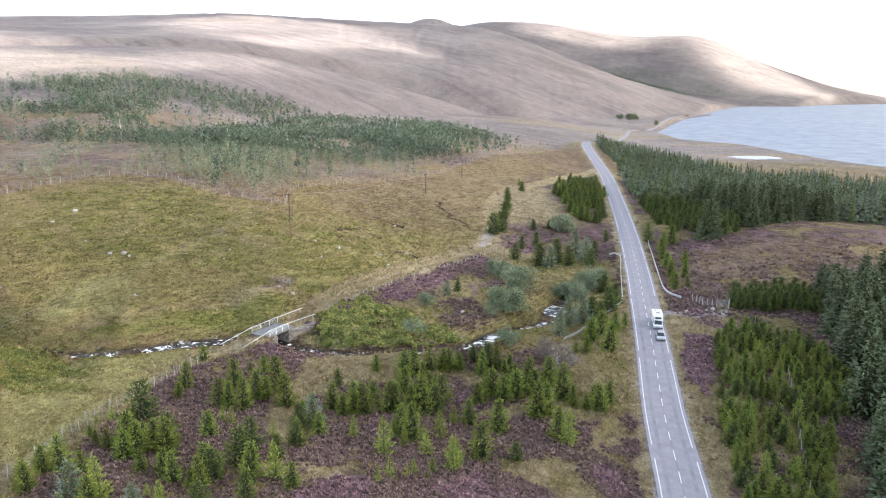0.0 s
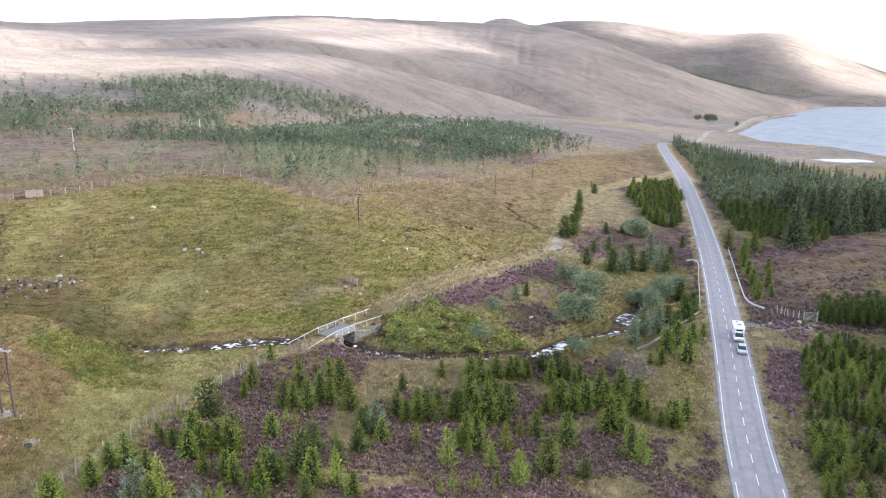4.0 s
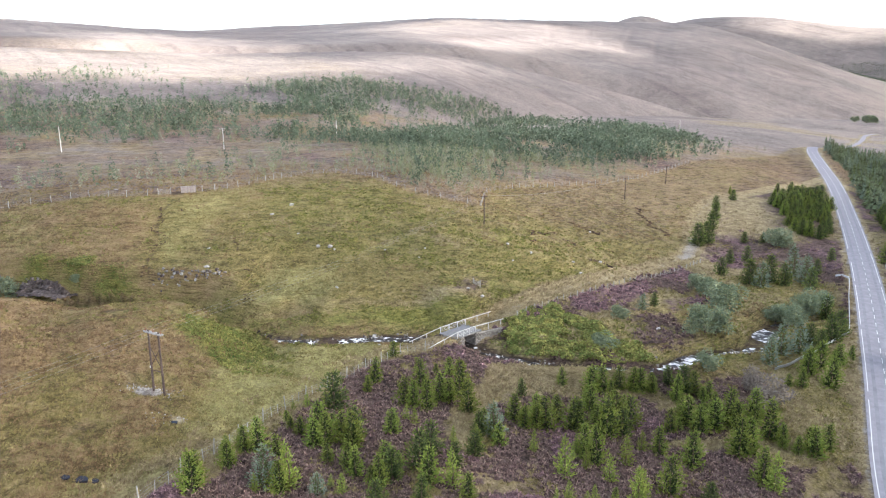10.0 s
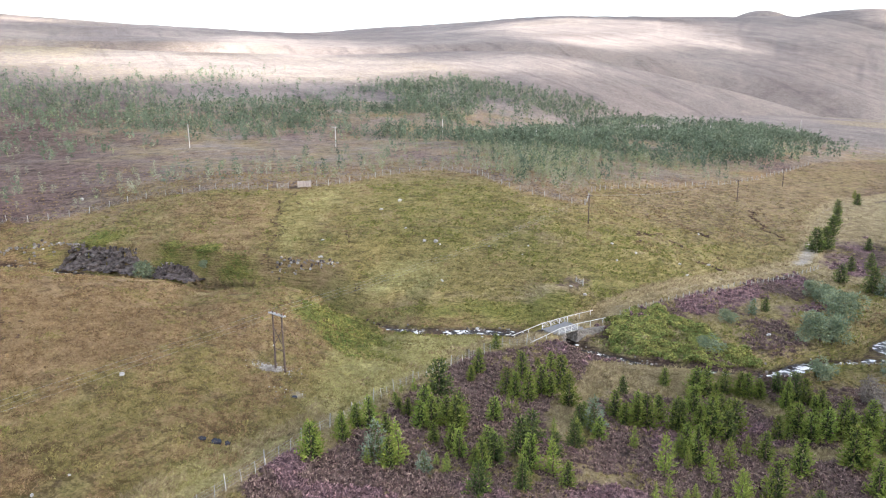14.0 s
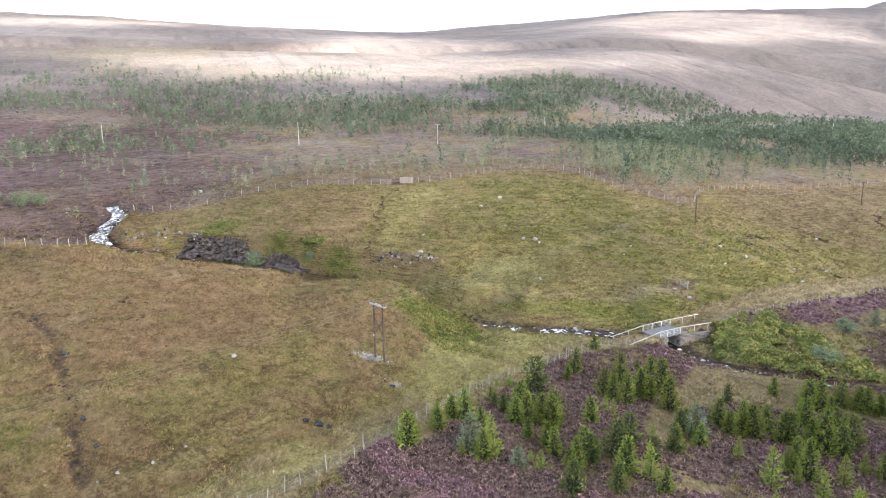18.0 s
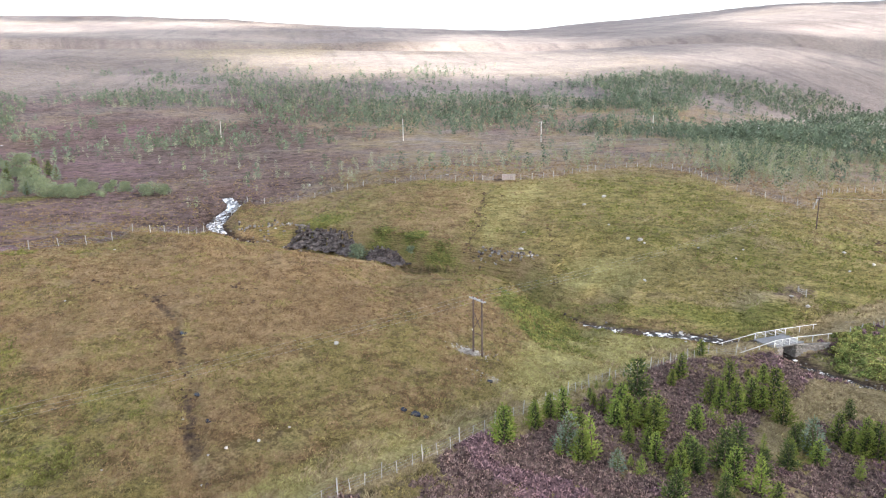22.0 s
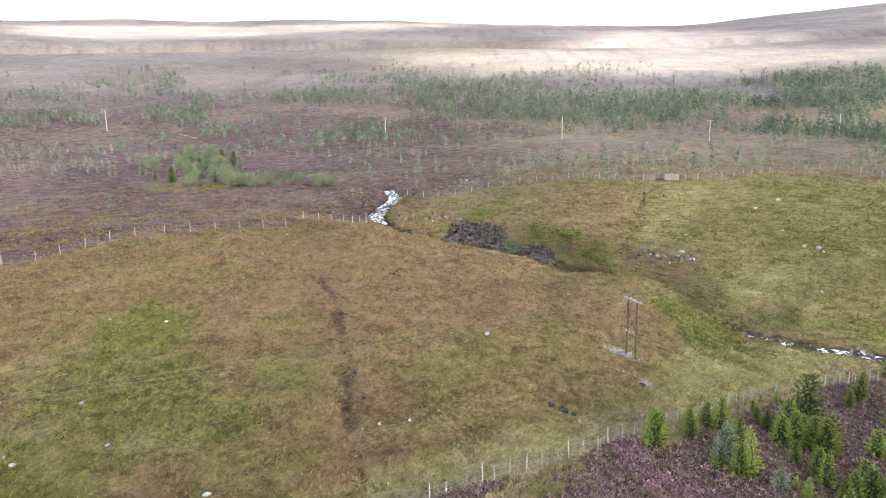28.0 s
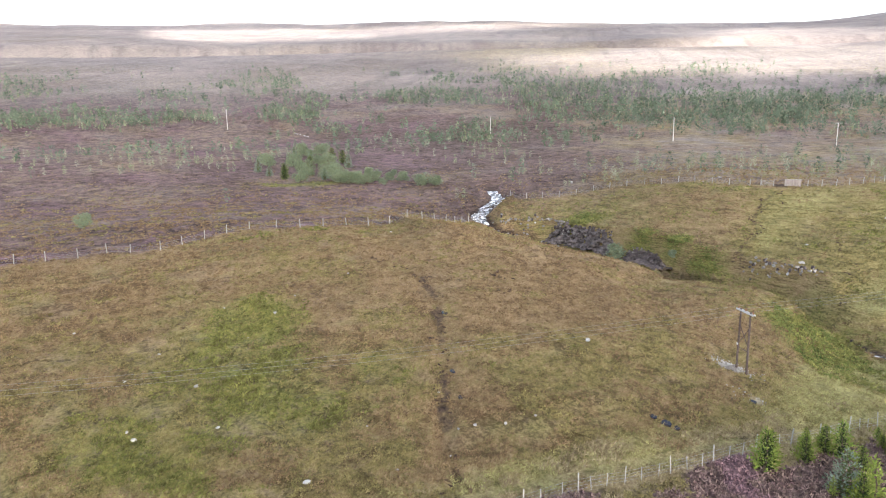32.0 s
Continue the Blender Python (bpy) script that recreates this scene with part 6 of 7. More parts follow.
for x, y in ((-51.7, 194.3), (-18.9, 281.8), (-4.8, 332.9)):
    tee_pole("line_pole", x, y, 8.2, 15, CREO, "dark creosoted wooden line pole with short crossarm", "low line along the valley", 1.8)


def h_pole(x, y, turn, tall):
    ob = thing("h_pole", x, y, ground_at(x, y), turn, "dark wooden twin-legged power pole with steel crossarm", "pole", "poles of the near power line")
    for s in (-1.0, 1.0):
        leg = part("leg", rod("leg", (s * 1.10, 0, -0.8), (s * 1.02, 0, tall), 0.16, 0.12, CREO, 9), ob)
        part("plate", solid("plate", [(s * 1.07, -0.17, 3.6, 0.20, 0.02, 0.28)], [PAINT], 0), leg, "small pale plate") if s < 0 else None
    part("crossarm", solid("crossarm", [(0, 0.16, tall - 0.25, 3.6, 0.12, 0.20), (0, -0.16, tall - 0.25, 3.6, 0.12, 0.20)], [STEEL]), ob, "galvanised steel crossarm")
    for a, b in (((-1.06, 0, tall * 0.42), (1.04, 0, tall * 0.74)), ((1.06, 0, tall * 0.42), (-1.04, 0, tall * 0.74)), ((-1.07, 0, tall * 0.36), (1.07, 0, tall * 0.36))):
        part("brace", rod("brace", a, b, 0.05, 0.05, CREO, 6), ob)
    for s in (-1.5, 0, 1.5):
        part("insulator", rod("insulator", (s, 0, tall - 0.15), (s, 0, tall + 0.25), 0.09, 0.06, GLAZED, 8), ob)
    return ob


HP = (-63.9, 73.9)
h_pole(*HP, -13, 8.7)
h_pole(-84, -46, -15, 9.4)


def line_wires():
    ob = thing("power_lines", *HP, ground_at(*HP), 0, "thin grey overhead power wires strung between poles", "power line")
    o = ob.matrix_basis.translation

    def arm(x, y, turn, tall, s):
        a = radians(turn)
        return Vector((x + s * math.cos(a), y + s * math.sin(a), ground_at(x, y) + tall)) - o
    for s in (-1.5, 0, 1.5):
        part("wire", wire_mesh("wire", [arm(-84, -46, -15, 9.6, s), arm(*HP, -13, 8.9, s)], 0.010, WIRE, 1.6), ob)
        part("wire", wire_mesh("wire", [arm(*HP, -13, 8.9, s), arm(-51.7, 194.3, 15, 8.2, s * 0.5), arm(-18.9, 281.8, 15, 8.2, s * 0.5), arm(-4.8, 332.9, 15, 8.2, s * 0.5)], 0.010, WIRE, 1.8), ob)


line_wires()


# farm bridge
def farm_bridge():
    bx, by, bz = BRIDGE
    ob = thing("farm_bridge", bx, by, bz, -26.6, "small farm bridge with white railings on stone abutments", "bridge")
    part("deck", solid("deck", [(0, 0, -0.16, 4.5, 7.4, 0.32)], [CONCRETE], 0.03), ob, "grey concrete deck")
    for side in (-1, 1):
        span = 2.6 if side > 0 else 3.6
        shift = -0.6 if side > 0 else 0.2
        rail = part("railing", solid("railing", [(side * 2.2, shift, 1.10, 0.10, 2 * span, 0.11)], [WHITE_RAIL], 0.015), ob, "white painted tubular railing")
        for h in (0.30, 0.58, 0.84):
            part("bar", solid("bar", [(side * 2.2, shift, h, 0.045, 2 * span, 0.045)], [WHITE_RAIL], 0.01), rail)
        for y in (-span, -span / 3, span / 3, span):
            part("railing_post", solid("railing_post", [(side * 2.2, shift + y, 0.5, 0.12, 0.12, 1.35)], [WHITE_RAIL], 0.015), rail)
        for end in (-1, 1):
            reach = 8.0
            z1 = 0.15 if end < 0 else 0.75
            part("end_rail", rod("end_rail", (side * 2.2, shift + end * span, 1.08), (side * 2.5, shift + end * (span + reach), z1), 0.065, 0.065, WHITE_RAIL, 6), rail)
            for u in (0.45, 0.9):
                part("end_post", rod("end_post", (side * (2.2 + 0.3 * u), shift + end * (span + reach * u), -1.2), (side * (2.2 + 0.3 * u), shift + end * (span + reach * u), 1.08 + (z1 - 1.08) * u), 0.06, 0.06, WHITE_RAIL, 6), rail)
    rngb = np.random.default_rng(3)
    block = [solid("stone", [(0, 0, 0, 0.52, 0.40, 0.27)], [STONE], 0.05), solid("stone", [(0, 0, 0, 0.38, 0.42, 0.27)], [STONE], 0.06), solid("stone", [(0, 0, 0, 0.66, 0.38, 0.29)], [STONE], 0.07)]
    for end in (-1, 1):
        core = part("abutment", solid("abutment", [(0, end * 2.6, -1.65, 4.4, 2.0, 2.6)], [STONE], 0.05), ob, "grey stone abutment")
        for row in range(8):
            x = -1.9
            while x < 2.0:
                part("stone", block[int(rngb.integers(3))], core, at=pose(x, end * 1.6 + rngb.uniform(-0.03, 0.03), -2.8 + row * 0.31, 0, 0, rngb.normal(0, 4)))
                x += rngb.uniform(0.46, 0.66)
        for face in (-1, 1):
            long = 6.5 if end > 0 else 1.4
            flare = 14 if end > 0 else 0
            wing = part("wing_wall", solid("wing_wall", [(0, end * long / 2, -1.45, 0.4, long, 2.5)], [STONE], 0.04), ob, "grey rubble stone wing wall", pose(face * 2.3, end * 1.7, 0, 0, 0, -face * flare))
            if face > 0:
                for row in range(8):
                    y = 0.25 if row % 2 else 0.05
                    while y < long - 0.25:
                        part("stone", block[int(rngb.integers(3))], wing, at=pose(0.20 + rngb.uniform(-0.03, 0.06), end * y, -2.55 + row * 0.32, rngb.normal(0, 3), 0, 90 + rngb.normal(0, 5)))
                        y += rngb.uniform(0.44, 0.62)


farm_bridge()


# road barriers
def barrier(name, line, label):
    pts = resample(line, 1.5)
    x0, y0 = pts[0]
    z0 = road_level(x0, y0)
    ob = thing(name, x0, y0, z0, 0, label, "barrier", "barriers at the road bridge")
    verts, faces = [], []
    profile = [(0.0, 0.30), (0.07, 0.40), (0.0, 0.52), (0.07, 0.66), (0.0, 0.82), (-0.10, 0.82), (-0.10, 0.30)]
    n = len(profile)
    for k, (x, y) in enumerate(pts):
        q, o = pts[min(k + 1, len(pts) - 1)], pts[max(k - 1, 0)]
        ln = math.hypot(q[0] - o[0], q[1] - o[1])
        nx, ny = (q[1] - o[1]) / ln, -(q[0] - o[0]) / ln
        z = max(ground_at(x, y), 0 if k == 0 else -9) - z0
        for s, h in profile:
            verts.append((x - x0 + nx * s, y - y0 + ny * s, z + h))
        if k:
            i = n * (k - 1)
            for j in range(n):
                faces.append((i + j, i + (j + 1) % n, i + n + (j + 1) % n, i + n + j))
    part("beam", mesh_from("beam", verts, faces, [STEEL]), ob)
    leg = solid("barrier_post", [(0, 0, 0.25, 0.10, 0.14, 1.0)], [POST], 0.01)
    for x, y in pts[::2]:
        part("barrier_post", leg, ob, at=Matrix.Translation((x - x0, y - y0, ground_at(x, y) - z0)))
    return ob


barrier("crash_barrier", [(61.5, 240), (60.4, 236.8), (57.6, 220), (54.6, 202), (51.9, 184), (53.0, 179.5), (55, 178.5)], "grey steel crash barrier beside the road")
barrier("crash_barrier", [(44.5, 222), (47.2, 219.5), (43.6, 200), (38.9, 175), (37.3, 170.5), (32, 161.4), (26, 151), (19.8, 141.7)], "grey steel crash barrier curving down from the road")


# motorhome
def motorhome(x, y, turn):
    ob = thing("motorhome", x, y, road_level(x, y) + 0.03, turn, "white motorhome with overcab standing on the road", "motorhome")
    body = part("body", solid("body", [(0, 1.1, 1.75, 2.25, 4.7, 2.35), (0, -1.55, 2.45, 2.2, 0.9, 0.95)], [VAN_WHITE], 0.10), ob)
    part("roof_hatch", solid("roof_hatch", [(0.1, 0.4, 2.97, 0.8, 0.8, 0.12)], [GREY_TRIM], 0.03), body)
    part("roof_hatch", solid("roof_hatch", [(-0.3, 2.3, 2.97, 0.5, 0.5, 0.12)], [GREY_TRIM], 0.03), body)
    part("skirt", solid("skirt", [(0, 1.1, 0.48, 2.2, 4.6, 0.25)], [GREY_TRIM], 0.03), ob)
    bm = bmesh.new()
    outline = [(-1.25, 0.45), (-3.25, 0.45), (-3.32, 0.95), (-3.05, 1.12), (-2.05, 1.95), (-1.25, 2.0)]
    rows = [[bm.verts.new((s * (1.0 if z < 1.3 else 0.9), yy, z)) for yy, z in outline] for s in (-1, 1)]
    bm.faces.new(rows[0][::-1])
    bm.faces.new(rows[1])
    for k in range(len(outline)):
        bm.faces.new((rows[0][k], rows[0][(k + 1) % len(outline)], rows[1][(k + 1) % len(outline)], rows[1][k]))
    bmesh.ops.recalc_face_normals(bm, faces=bm.faces[:])
    bmesh.ops.bevel(bm, geom=bm.edges[:], offset=0.05, segments=2, affect="EDGES")
    me = bpy.data.meshes.new("cab")
    bm.to_mesh(me)
    bm.free()
    me.materials.append(VAN_WHITE)
    cab = part("cab", me, ob)
    part("windscreen", mesh_from("windscreen", [(-0.85, -2.98, 1.24), (0.85, -2.98, 1.24), (0.78, -2.16, 1.92), (-0.78, -2.16, 1.92), (-0.85, -2.90, 1.20), (0.85, -2.90, 1.20), (0.78, -2.08, 1.88), (-0.78, -2.08, 1.88)],
                                 [(0, 1, 2, 3), (7, 6, 5, 4), (0, 4, 5, 1), (1, 5, 6, 2), (2, 6, 7, 3), (3, 7, 4, 0)], [DARK_GLASS]), cab, "dark tinted windscreen")
    for s in (-1, 1):
        part("side_window", solid("side_window", [(s * 0.97, -1.75, 1.55, 0.06, 0.75, 0.5)], [DARK_GLASS], 0.02), cab)
        part("headlight", solid("headlight", [(s * 0.75, -3.28, 0.88, 0.4, 0.12, 0.2)], [LAMP_GLASS], 0.03), cab)
        part("wing_mirror", solid("wing_mirror", [(s * 1.2, -2.2, 1.45, 0.2, 0.12, 0.35)], [GREY_TRIM], 0.03), cab)
        part("habitation_window", solid("habitation_window", [(s * 1.12, 1.2, 2.0, 0.06, 1.2, 0.6)], [DARK_GLASS], 0.02), body)
        for yy in (-2.3, 1.9):
            wheel = part("wheel", rod("wheel", (s * 0.78, yy, 0.34), (s * 1.04, yy, 0.34), 0.35, 0.35, RUBBER, 18), ob, "black rubber tyre")
            part("hub", rod("hub", (s * 1.02, yy, 0.34), (s * 1.06, yy, 0.34), 0.2, 0.18, STEEL, 12), wheel)
    part("bumper", solid("bumper", [(0, -3.3, 0.5, 1.95, 0.18, 0.28)], [GREY_TRIM], 0.05), cab)
    part("grille", solid("grille", [(0, -3.33, 0.80, 1.0, 0.06, 0.14)], [GREY_TRIM], 0.01), cab)
    part("luton_window", solid("luton_window", [(0, -2.0, 2.45, 1.3, 0.05, 0.35)], [DARK_GLASS], 0.02), body)


motorhome(42.9, 155.6, -10)


def car(x, y, turn):
    ob = thing("car", x, y, road_level(x, y) + 0.03, turn, "small silver hatchback car ahead of the motorhome", "car")
    silver = material("silver_paint", (0.42, 0.44, 0.46), (0.48, 0.50, 0.52), 0.8, 0.3, 0.0, metal=0.4, spec=0.5)

    def hull(name, outline, wide, narrow, split, mat):
        bm = bmesh.new()
        rows = [[bm.verts.new((s * (wide if z < split else narrow), yy, z)) for yy, z in outline] for s in (-1, 1)]
        bm.faces.new(rows[0][::-1])
        bm.faces.new(rows[1])
        n = len(outline)
        for k in range(n):
            bm.faces.new((rows[0][k], rows[0][(k + 1) % n], rows[1][(k + 1) % n], rows[1][k]))
        bmesh.ops.recalc_face_normals(bm, faces=bm.faces[:])
        bmesh.ops.bevel(bm, geom=bm.edges[:], offset=0.06, segments=2, affect="EDGES")
        me = bpy.data.meshes.new(name)
        bm.to_mesh(me)
        bm.free()
        me.materials.append(mat)
        return me
    body = part("body", hull("body", [(2.0, 0.35), (-2.0, 0.35), (-2.05, 0.72), (-1.1, 0.92), (1.9, 0.98), (2.05, 0.7)], 0.87, 0.84, 0.8, silver), ob)
    part("cabin", hull("cabin", [(1.85, 0.92), (-1.15, 0.92), (-0.35, 1.44), (1.3, 1.46)], 0.80, 0.62, 1.2, DARK_GLASS), ob, "dark glazed cabin")
    part("roof", solid("roof", [(0, 0.48, 1.475, 1.22, 1.7, 0.05)], [silver], 0.02), ob)
    for s in (-1, 1):
        part("headlight", solid("headlight", [(s * 0.62, -2.0, 0.68, 0.34, 0.14, 0.16)], [LAMP_GLASS], 0.03), body)
        part("wing_mirror", solid("wing_mirror", [(s * 0.95, -0.75, 0.98, 0.18, 0.1, 0.13)], [silver], 0.03), body)
        for yy in (-1.25, 1.25):
            wheel = part("wheel", rod("wheel", (s * 0.68, yy, 0.31), (s * 0.89, yy, 0.31), 0.31, 0.31, RUBBER, 16), ob, "black rubber tyre")
            part("hub", rod("hub", (s * 0.87, yy, 0.31), (s * 0.91, yy, 0.31), 0.18, 0.16, STEEL, 10), wheel)


car(41.6, 147.4, -10)


# shelter, gates and layby things on the mound and by the road
def shelter(x, y, turn):
    ob = thing("stock_shelter", x, y, ground_at(x, y), turn, "pale weathered board windbreak by the hill gate", "shelter")
    for k in range(12):
        part("board", solid("board", [(-1.95 + 0.355 * k, 0, 0.95, 0.34, 0.06, 1.9)], [OLD_BOARD], 0.01), ob)
    for s in (-1.9, 0, 1.9):
        part("post", solid("post", [(s, 0.12, 0.95, 0.14, 0.14, 2.2)], [POST], 0.01), ob)
    part("top_rail", solid("top_rail", [(0, 0.02, 1.93, 4.3, 0.16, 0.08)], [POST], 0.01), ob)


shelter(-136.4, 174.3, 40)


def gate(name, x, y, turn, wide, tall, label, bars=5):
    ob = thing(name, x, y, ground_at(x, y), turn, label, "gate")
    for s in (-1, 1):
        part("gate_post", solid("gate_post", [(s * wide / 2, 0, tall / 2, 0.18, 0.18, tall + 0.6)], [POST], 0.02), ob)
    leaf = part("gate_leaf", solid("gate_leaf", [(0, 0, tall * 0.92, wide - 0.3, 0.05, 0.07), (-wide / 2 + 0.17, 0, tall * 0.52, 0.06, 0.05, tall * 0.85), (wide / 2 - 0.17, 0, tall * 0.52, 0.06, 0.05, tall * 0.85)], [POST], 0.01), ob)
    for k in range(bars):
        part("bar", solid("bar", [(0, 0, tall * (0.12 + 0.78 * k / bars), wide - 0.3, 0.04, 0.05)], [POST], 0.008), leaf)
    part("diagonal", rod("diagonal", (-wide / 2 + 0.2, 0, 0.15), (wide / 2 - 0.2, 0, tall * 0.9), 0.03, 0.03, POST, 6), leaf)


gate("hill_gate", -141.0, 169.5, 40, 3.4, 1.6, "weathered wooden field gate in the hill fence")
gate("forest_gate", 63.2, 171.3, -5, 3.0, 2.3, "tall grey wooden forestry gate", 8)
build_fence("forest_fence", [(57.6, 177), (59, 173.6), (61.6, 171.8)], 1.2, 2.0, "close-set grey wooden fence by the forestry gate", 0, 4, 0.12)
gate("burn_gate", -41.5, 150.5, -30, 2.2, 1.1, "small pale wooden gate by the track", 4)


# stones
def rock_mesh(seed, mat, flat=0.75):
    rng = np.random.default_rng(seed)
    bm = bmesh.new()
    bmesh.ops.create_icosphere(bm, subdivisions=2, radius=0.5)
    push = rng.normal(size=(7, 3))
    push = push / np.linalg.norm(push, axis=1)[:, None]
    for v in bm.verts:
        n = np.array(v.co) / 0.5
        s = 1.0
        for p in push:
            s -= 0.55 * max(0, float(n @ p) - 0.55)
        s += 0.10 * noise.noise(Vector(n * 2.3 + seed))
        v.co = Vector(n * 0.5 * s)
        v.co.z *= flat
    me = bpy.data.meshes.new("boulder")
    bm.to_mesh(me)
    bm.free()
    me.materials.append(mat)
    return me


ROCKS = [rock_mesh(k, PALE_STONE) for k in range(5)]
GREYS = [rock_mesh(20 + k, STONE) for k in range(4)]
CRAGS = [rock_mesh(10 + k, DARK_STONE, 1.1) for k in range(5)]
BOULDERS_MOUND = [
    (-75.8, 57.0, 0.9), (-143.8, 123.9, 0.7), (-69.0, 135.8, 0.9), (-105.9, 180.7, 1.5), (-107.5, 172.4, 1.3), (-85.2, 157.6, 1.3), (-82.4, 158.5, 1.6), (-80.9, 158.1, 0.9),
    (-94.2, 163.7, 0.8), (-108.6, 145.1, 0.9), (-59.4, 165.8, 0.7), (-41.7, 181.0, 1.1), (-34.0, 174.4, 1.0), (-24.3, 181.7, 1.0), (-21.5, 175.1, 1.0), (-18.2, 189.8, 1.3),
    (-24.8, 221.4, 0.9), (-37.1, 167.4, 0.7), (-205.4, 147.8, 1.1), (-157.8, 168.8, 0.9), (-1.9, 153.0, 1.1), (-54.5, 122.8, 1.0), (-50.1, 115.0, 0.5), (-38.8, 145.6, 1.1),
    (-42.6, 147.5, 0.8), (-69.0, 162.6, 0.6), (-59.2, 161.2, 0.6), (-102.1, 135.3, 1.2),
]
BOULDERS_KNOLL = [
    (-106.6, 20.1, 0.7), (-118.3, 36.0, 0.5), (-148.8, 56.3, 0.7), (-89.2, 6.0, 0.7), (-81.0, -2.5, 0.5), (-79.2, -1.9, 0.7), (-77.7, 6.9, 0.5), (-64.0, 30.6, 0.4),
    (-63.8, 32.6, 0.5), (-62.6, 35.8, 0.5), (-60.1, 27.7, 0.3), (-62.5, 13.1, 0.75), (-61.9, 39.3, 0.4), (-113.3, -8.3, 0.5), (-94.0, -2.2, 0.4), (-206.6, 148.5, 1.2),
    (-113.1, 13.3, 0.4), (-100.4, 14.6, 0.3), (-112.5, 45.9, 0.4), (-143.3, 97.9, 0.7), (-69.5, 21.9, 0.3), (-60.1, 21.7, 0.3), (-72.5, 32.2, 0.3), (-112.6, 24.7, 0.4),
    (-100.5, 2.5, 0.4),
]

for k, (x, y, size) in enumerate(BOULDERS_MOUND + BOULDERS_KNOLL):
    ob = tagged(new("boulder", ROCKS[k % 5]), "pale lichen-covered boulder lying in the grass", "boulder", "boulders on the grass")
    ob.matrix_basis = pose(x, y, ground_at(x, y) + 0.16 * size, 0, 0, 67 * k) @ Matrix.Diagonal((size * 1.2, size * 0.95, size * 0.9, 1))


def outcrop(name, line, count, spread, size, meshes, label, seed, lift=0.0):
    """A rocky bank: many blocks set into a slope, each a part."""
    rng = np.random.default_rng(seed)
    pts = resample(line, 0.5)
    x0, y0 = pts[len(pts) // 2]
    ob = thing(name, x0, y0, ground_at(x0, y0), 0, label, "rock face")
    o = ob.matrix_basis.translation
    for k in range(count):
        px, py = pts[int(rng.integers(len(pts)))]
        px, py = px + rng.normal(0, spread), py + rng.normal(0, spread)
        s = size * rng.uniform(0.45, 1.4)
        part("rock", meshes[k % len(meshes)], ob, at=pose(px - o.x, py - o.y, ground_at(px, py) - o.z + lift * s, rng.normal(0, 14), rng.normal(0, 14), rng.uniform(0, 360)) @ Matrix.Diagonal((s, s * 0.7, s * 0.95, 1)))


def cliff(name, line, low, rim, deep, label, seed):
    """A broken rock face: slanting slabs and ledges from the stream up to the rim, thick enough to sit in the bank."""
    pts = resample(line, 0.7)
    x0, y0 = pts[len(pts) // 2]
    z0 = ground_at(x0, y0)
    ob = thing(name, x0, y0, z0, 0, label, "rock face")
    rows, verts, quads = 13, [], []
    rng = np.random.default_rng(seed)
    for k, (px, py) in enumerate(pts):
        q, o = pts[min(k + 1, len(pts) - 1)], pts[max(k - 1, 0)]
        ln = math.hypot(q[0] - o[0], q[1] - o[1])
        nx, ny = -(q[1] - o[1]) / ln, (q[0] - o[0]) / ln
        fade = min(1.0, k / 9, (len(pts) - 1 - k) / 9)
        top = max(ground_at(px + nx * 1.0, py + ny * 1.0), low + 0.5) + rim * fade * float(grain(k * 0.45, 3, 2.2, seed))
        top = low + (top - low) * (0.3 + 0.62 * fade ** 0.7)
        for r in range(rows + 1):
            u = r / rows
            z = low + (top - low) * u
            slab = (k * 0.20 + z * 0.80 + 1.3 * noise.noise((px * 0.3, py * 0.3, z * 0.3))) % 1.0
            crack = (k * 0.45 * 0.30 - z * 0.22 + noise.noise((px * 0.2, z * 0.4, seed))) % 1.0
            off = -deep * (1 - u) + 1.5 * slab + 1.1 * (crack < 0.24) + 1.0 * noise.noise((px * 0.6, py * 0.6, z * 0.7))
            off = off - 0.5 - 1.5 * (1 - u) + 0.9 * (rng.random() - 0.5) if r < rows else 1.4
            verts.append((px + nx * off - x0 + 0.3 * (rng.random() - 0.5), py + ny * off - y0, z - z0 - (0.9 if r == rows else 0) + 0.25 * (rng.random() - 0.5)))
        if k:
            for r in range(rows):
                i = (rows + 1) * (k - 1) + r
                quads.append((i, i + rows + 1, i + rows + 2, i + 1))
    part("rock_wall", mesh_from("rock_wall", verts, quads, [DARK_STONE]), ob)
    rng = np.random.default_rng(seed)
    for k in range(60):
        px, py = pts[int(rng.integers(3, len(pts) - 2))]
        u = rng.uniform(0.35, 1.0)
        g = ground_at(px, py + 1)
        s = rng.uniform(0.5, 1.5)
        part("rock", (CRAGS + CRAGS + GREYS[:2])[k % 12], ob, at=pose(px - x0, py - y0 - deep * (1 - u) * 0.8 - 0.3, low + (g - low) * u - z0, 0, 20, rng.uniform(0, 360)) @ Matrix.Diagonal((s, s * 0.7, s * 0.8, 1)))


cliff("gorge_cliff", CLIFF, 10.6, 0.3, 2.2, "dark rock face on the gorge's far bank", 41)
cliff("gorge_ledge", LEDGE, 10.6, 0.15, 1.6, "broken dark rock ledge below the bracken", 52)
outcrop("rim_boulders", [(-184, 106), (-180, 110), (-177, 116), (-169, 119.5)], 100, 1.6, 1.0, GREYS + GREYS + ROCKS[:1] + CRAGS[:1], "grey broken boulders at the gorge's rim", 42, 0.15)
outcrop("fall_boulders", [(-220, 124), (-209, 119.5), (-201, 110), (-194, 103.5), (-183, 101)], 64, 1.6, 0.95, GREYS + CRAGS[:2], "grey boulders in the tumbling stream", 43, 0.1)
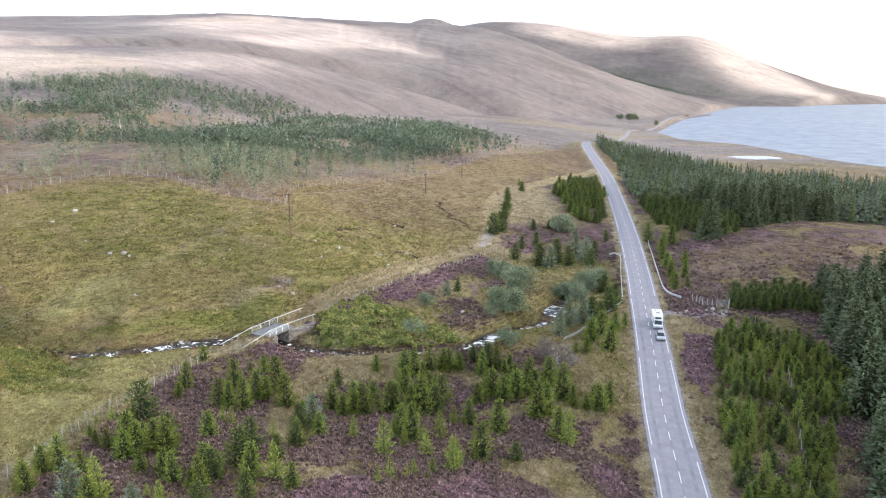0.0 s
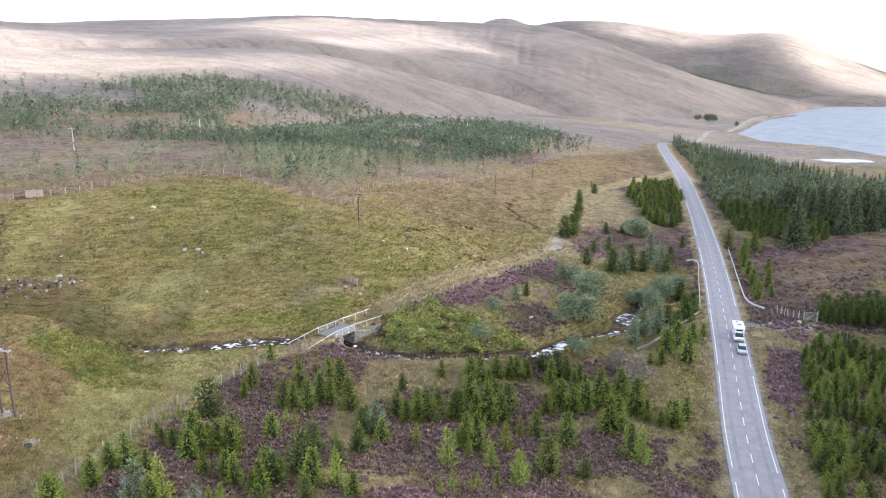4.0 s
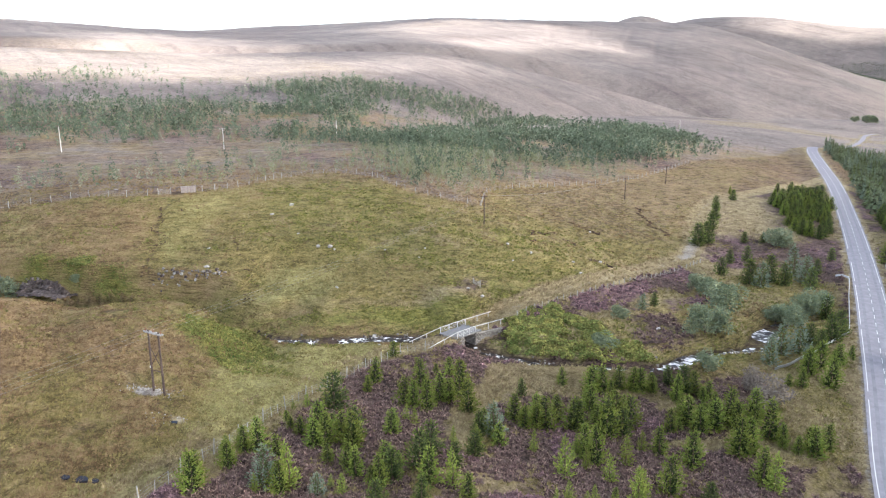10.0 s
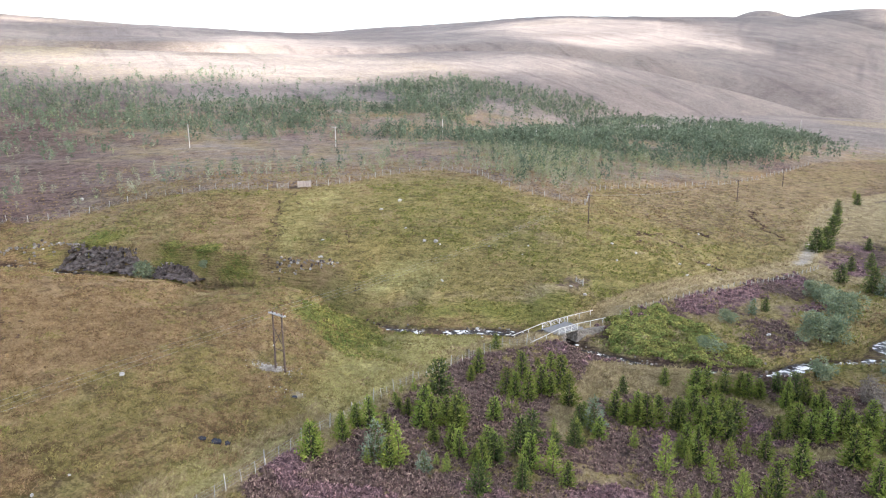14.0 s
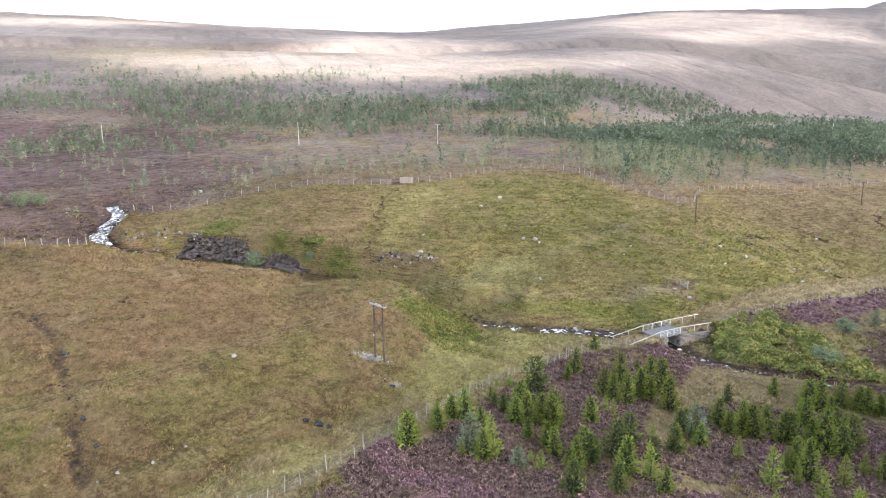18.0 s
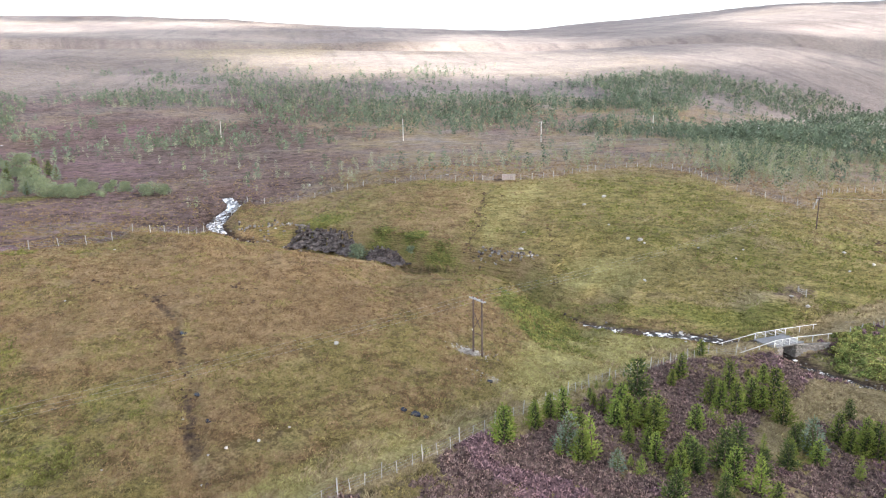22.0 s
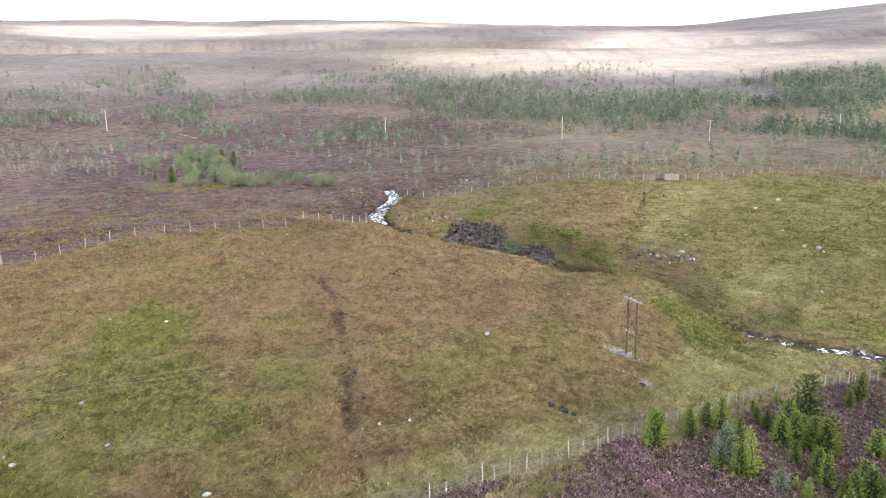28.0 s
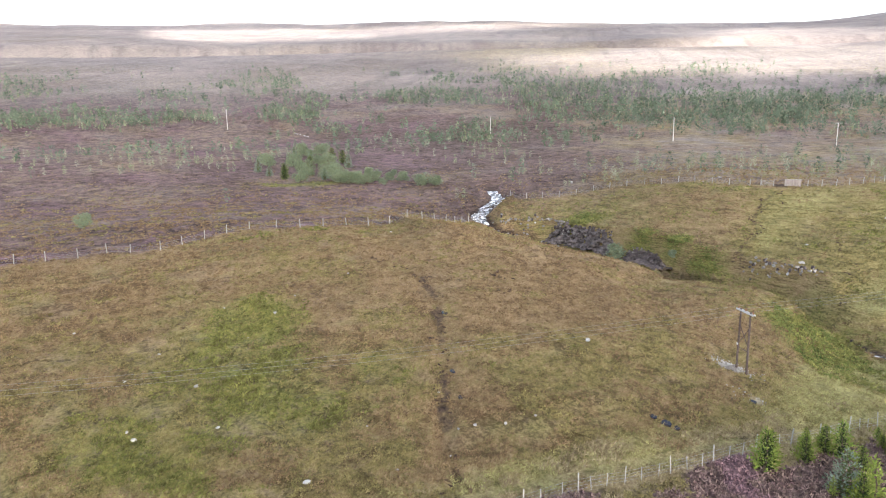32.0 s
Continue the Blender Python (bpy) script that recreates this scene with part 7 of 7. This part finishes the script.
outcrop("scree", [(-110, 129), (-106, 130.3), (-101, 131.2), (-97, 134)], 80, 0.8, 0.85, GREYS + CRAGS[:2] + ROCKS[:1], "loose grey stones on the mound's flank", 44, 0.22)
outcrop("pole_rubble", [(-68.2, 74.0), (-62.4, 74.6)], 130, 0.8, 0.26, GREYS + ROCKS + ROCKS, "heap of pale rubble at the power pole", 45, 0.15)
outcrop("rubble_strip", [(-59, 68), (-55, 68.5)], 34, 1.2, 0.24, GREYS + ROCKS, "scattered pale rubble in the grass", 46, 0.15)
outcrop("stream_stones", [(-80, 116), (-66, 115), (-54, 121.5), (-46.5, 126.2)], 130, 1.3, 0.6, GREYS + ROCKS[:1] + CRAGS, "pale and brown stones in the dark stream", 47, 0.12)
outcrop("ford_stones", [(-33, 126.3), (-25, 124.8), (-20, 125.4)], 34, 0.9, 0.55, GREYS + ROCKS[:3], "round pale stones in the stream bed", 48, 0.2)
outcrop("burn_stones", [(-1, 133), (5, 144), (16, 154), (21, 160), (22, 168)], 45, 1.4, 0.8, GREYS + ROCKS[:2] + CRAGS[:2], "dark and pale stones in the stream", 49, 0.15)
outcrop("layby_stones", [(53, 167.8), (57.5, 168.8), (62, 169.6)], 7, 0.3, 1.0, ROCKS, "pale boulders edging the gravel entrance", 50, 0.25)


# the old peat cutting on the knoll: broken dark clods along its edges
PEAT_SOIL = material("bare_peat", (0.024, 0.016, 0.012), (0.095, 0.058, 0.036), 2.2, 0.95, 0.6, 6.0, obj=0.3)
CLODS = [rock_mesh(60 + k, PEAT_SOIL, 0.5) for k in range(4)]
RUST_CLODS = [rock_mesh(66 + k, material("rust_turf", (0.07, 0.042, 0.022), (0.17, 0.105, 0.055), 2.5, 0.95, 0.6, 8.0, obj=0.25), 0.5) for k in range(2)]


def peat_bank(name, line, count, spread, size, label, seed):
    """Crumbled turf and peat along a trench, each clod a part."""
    rng = np.random.default_rng(seed)
    pts = resample(line, 0.4)
    x0, y0 = pts[len(pts) // 2]
    ob = thing(name, x0, y0, ground_at(x0, y0), 0, label, "peat bank")
    o = ob.matrix_basis.translation
    for k in range(count):
        i = int(rng.integers(len(pts)))
        if len(pts) > 30 and float(grain(i * 0.4, 2, 5, seed)) < 0.36:
            continue
        px, py = pts[i][0] + rng.normal(0, spread) + 1.2 * math.sin(i * 0.21), pts[i][1] + rng.normal(0, spread) + 0.9 * math.sin(i * 0.33)
        s = size * rng.uniform(0.4, 1.5)
        part("clod", (CLODS + RUST_CLODS)[k % 6], ob, at=pose(px - o.x, py - o.y, ground_at(px, py) - o.z + 0.02, rng.normal(0, 10), rng.normal(0, 10), rng.uniform(0, 360)) @ Matrix.Diagonal((s * 1.6, s * 0.8, s * 0.7, 1)))


peat_bank("peat_cutting", PEAT_CUT, 190, 0.5, 0.48, "crumbling dark peat and rust turf along an old cutting", 61)
peat_bank("hill_scar", [(-112, 62), (-104, 60), (-99, 55)], 40, 1.4, 0.7, "scattered dark peat clods on the grass", 62)

peat_bank("slip_scar", [(-37, 190), (-37, 200), (-35, 206), (-31, 206), (-28, 201)], 90, 0.35, 1.1, "dark overhanging peat edge of a small landslip", 63)
peat_bank("turf_scar", [(-21, 190), (-16, 189)], 24, 0.4, 0.9, "dark broken turf edge on the grass", 64)
peat_bank("moor_ditch", [(-14, 268), (-10, 256), (-6, 247), (-2, 241)], 90, 0.25, 1.0, "narrow dark drainage ditch across the moor", 65)
peat_bank("short_ditch", [(-38, 228), (-26, 224), (-23, 221)], 50, 0.3, 0.9, "short dark ditch in brown grass", 66)
peat_bank("mound_tread", MOUND_PATH, 130, 0.3, 0.6, "worn dark sheep path up the mound", 67)
peat_bank("mound_tread", MOUND_PATH_2, 110, 0.3, 0.45, "faint worn sheep path across the mound", 68)

# puddles on the knoll
POOL = water_material("bog_pool", (0.020, 0.020, 0.028), 0.0, 1.0, 0.12)
for x, y, r in ((-55.4, 52.2, 0.6), (-54.3, 52.9, 0.4), (-56.6, 51.7, 0.35), (-93, 43, 0.45), (-76, 36, 0.4), (-70, 34, 0.3), (-56.5, 67.6, 0.4)):
    z = ground_at(x, y) + 0.07
    ring = [(x + r * (1 + 0.4 * noise.noise((k * 0.9, x, y))) * 1.5 * math.cos(k * 0.449), y + r * (1 + 0.4 * noise.noise((k * 0.9, x, y))) * math.sin(k * 0.449), z) for k in range(14)]
    low = [(a, b, z - 0.3) for a, b, _ in ring]
    me = mesh_from("bog_pool", ring + low, [tuple(range(14))] + [(k, k + 14, (k + 1) % 14 + 14, (k + 1) % 14) for k in range(14)], [POOL])
    tagged(new("bog_pool", me), "small dark blue pool in the bog", "pool", "bog pools")
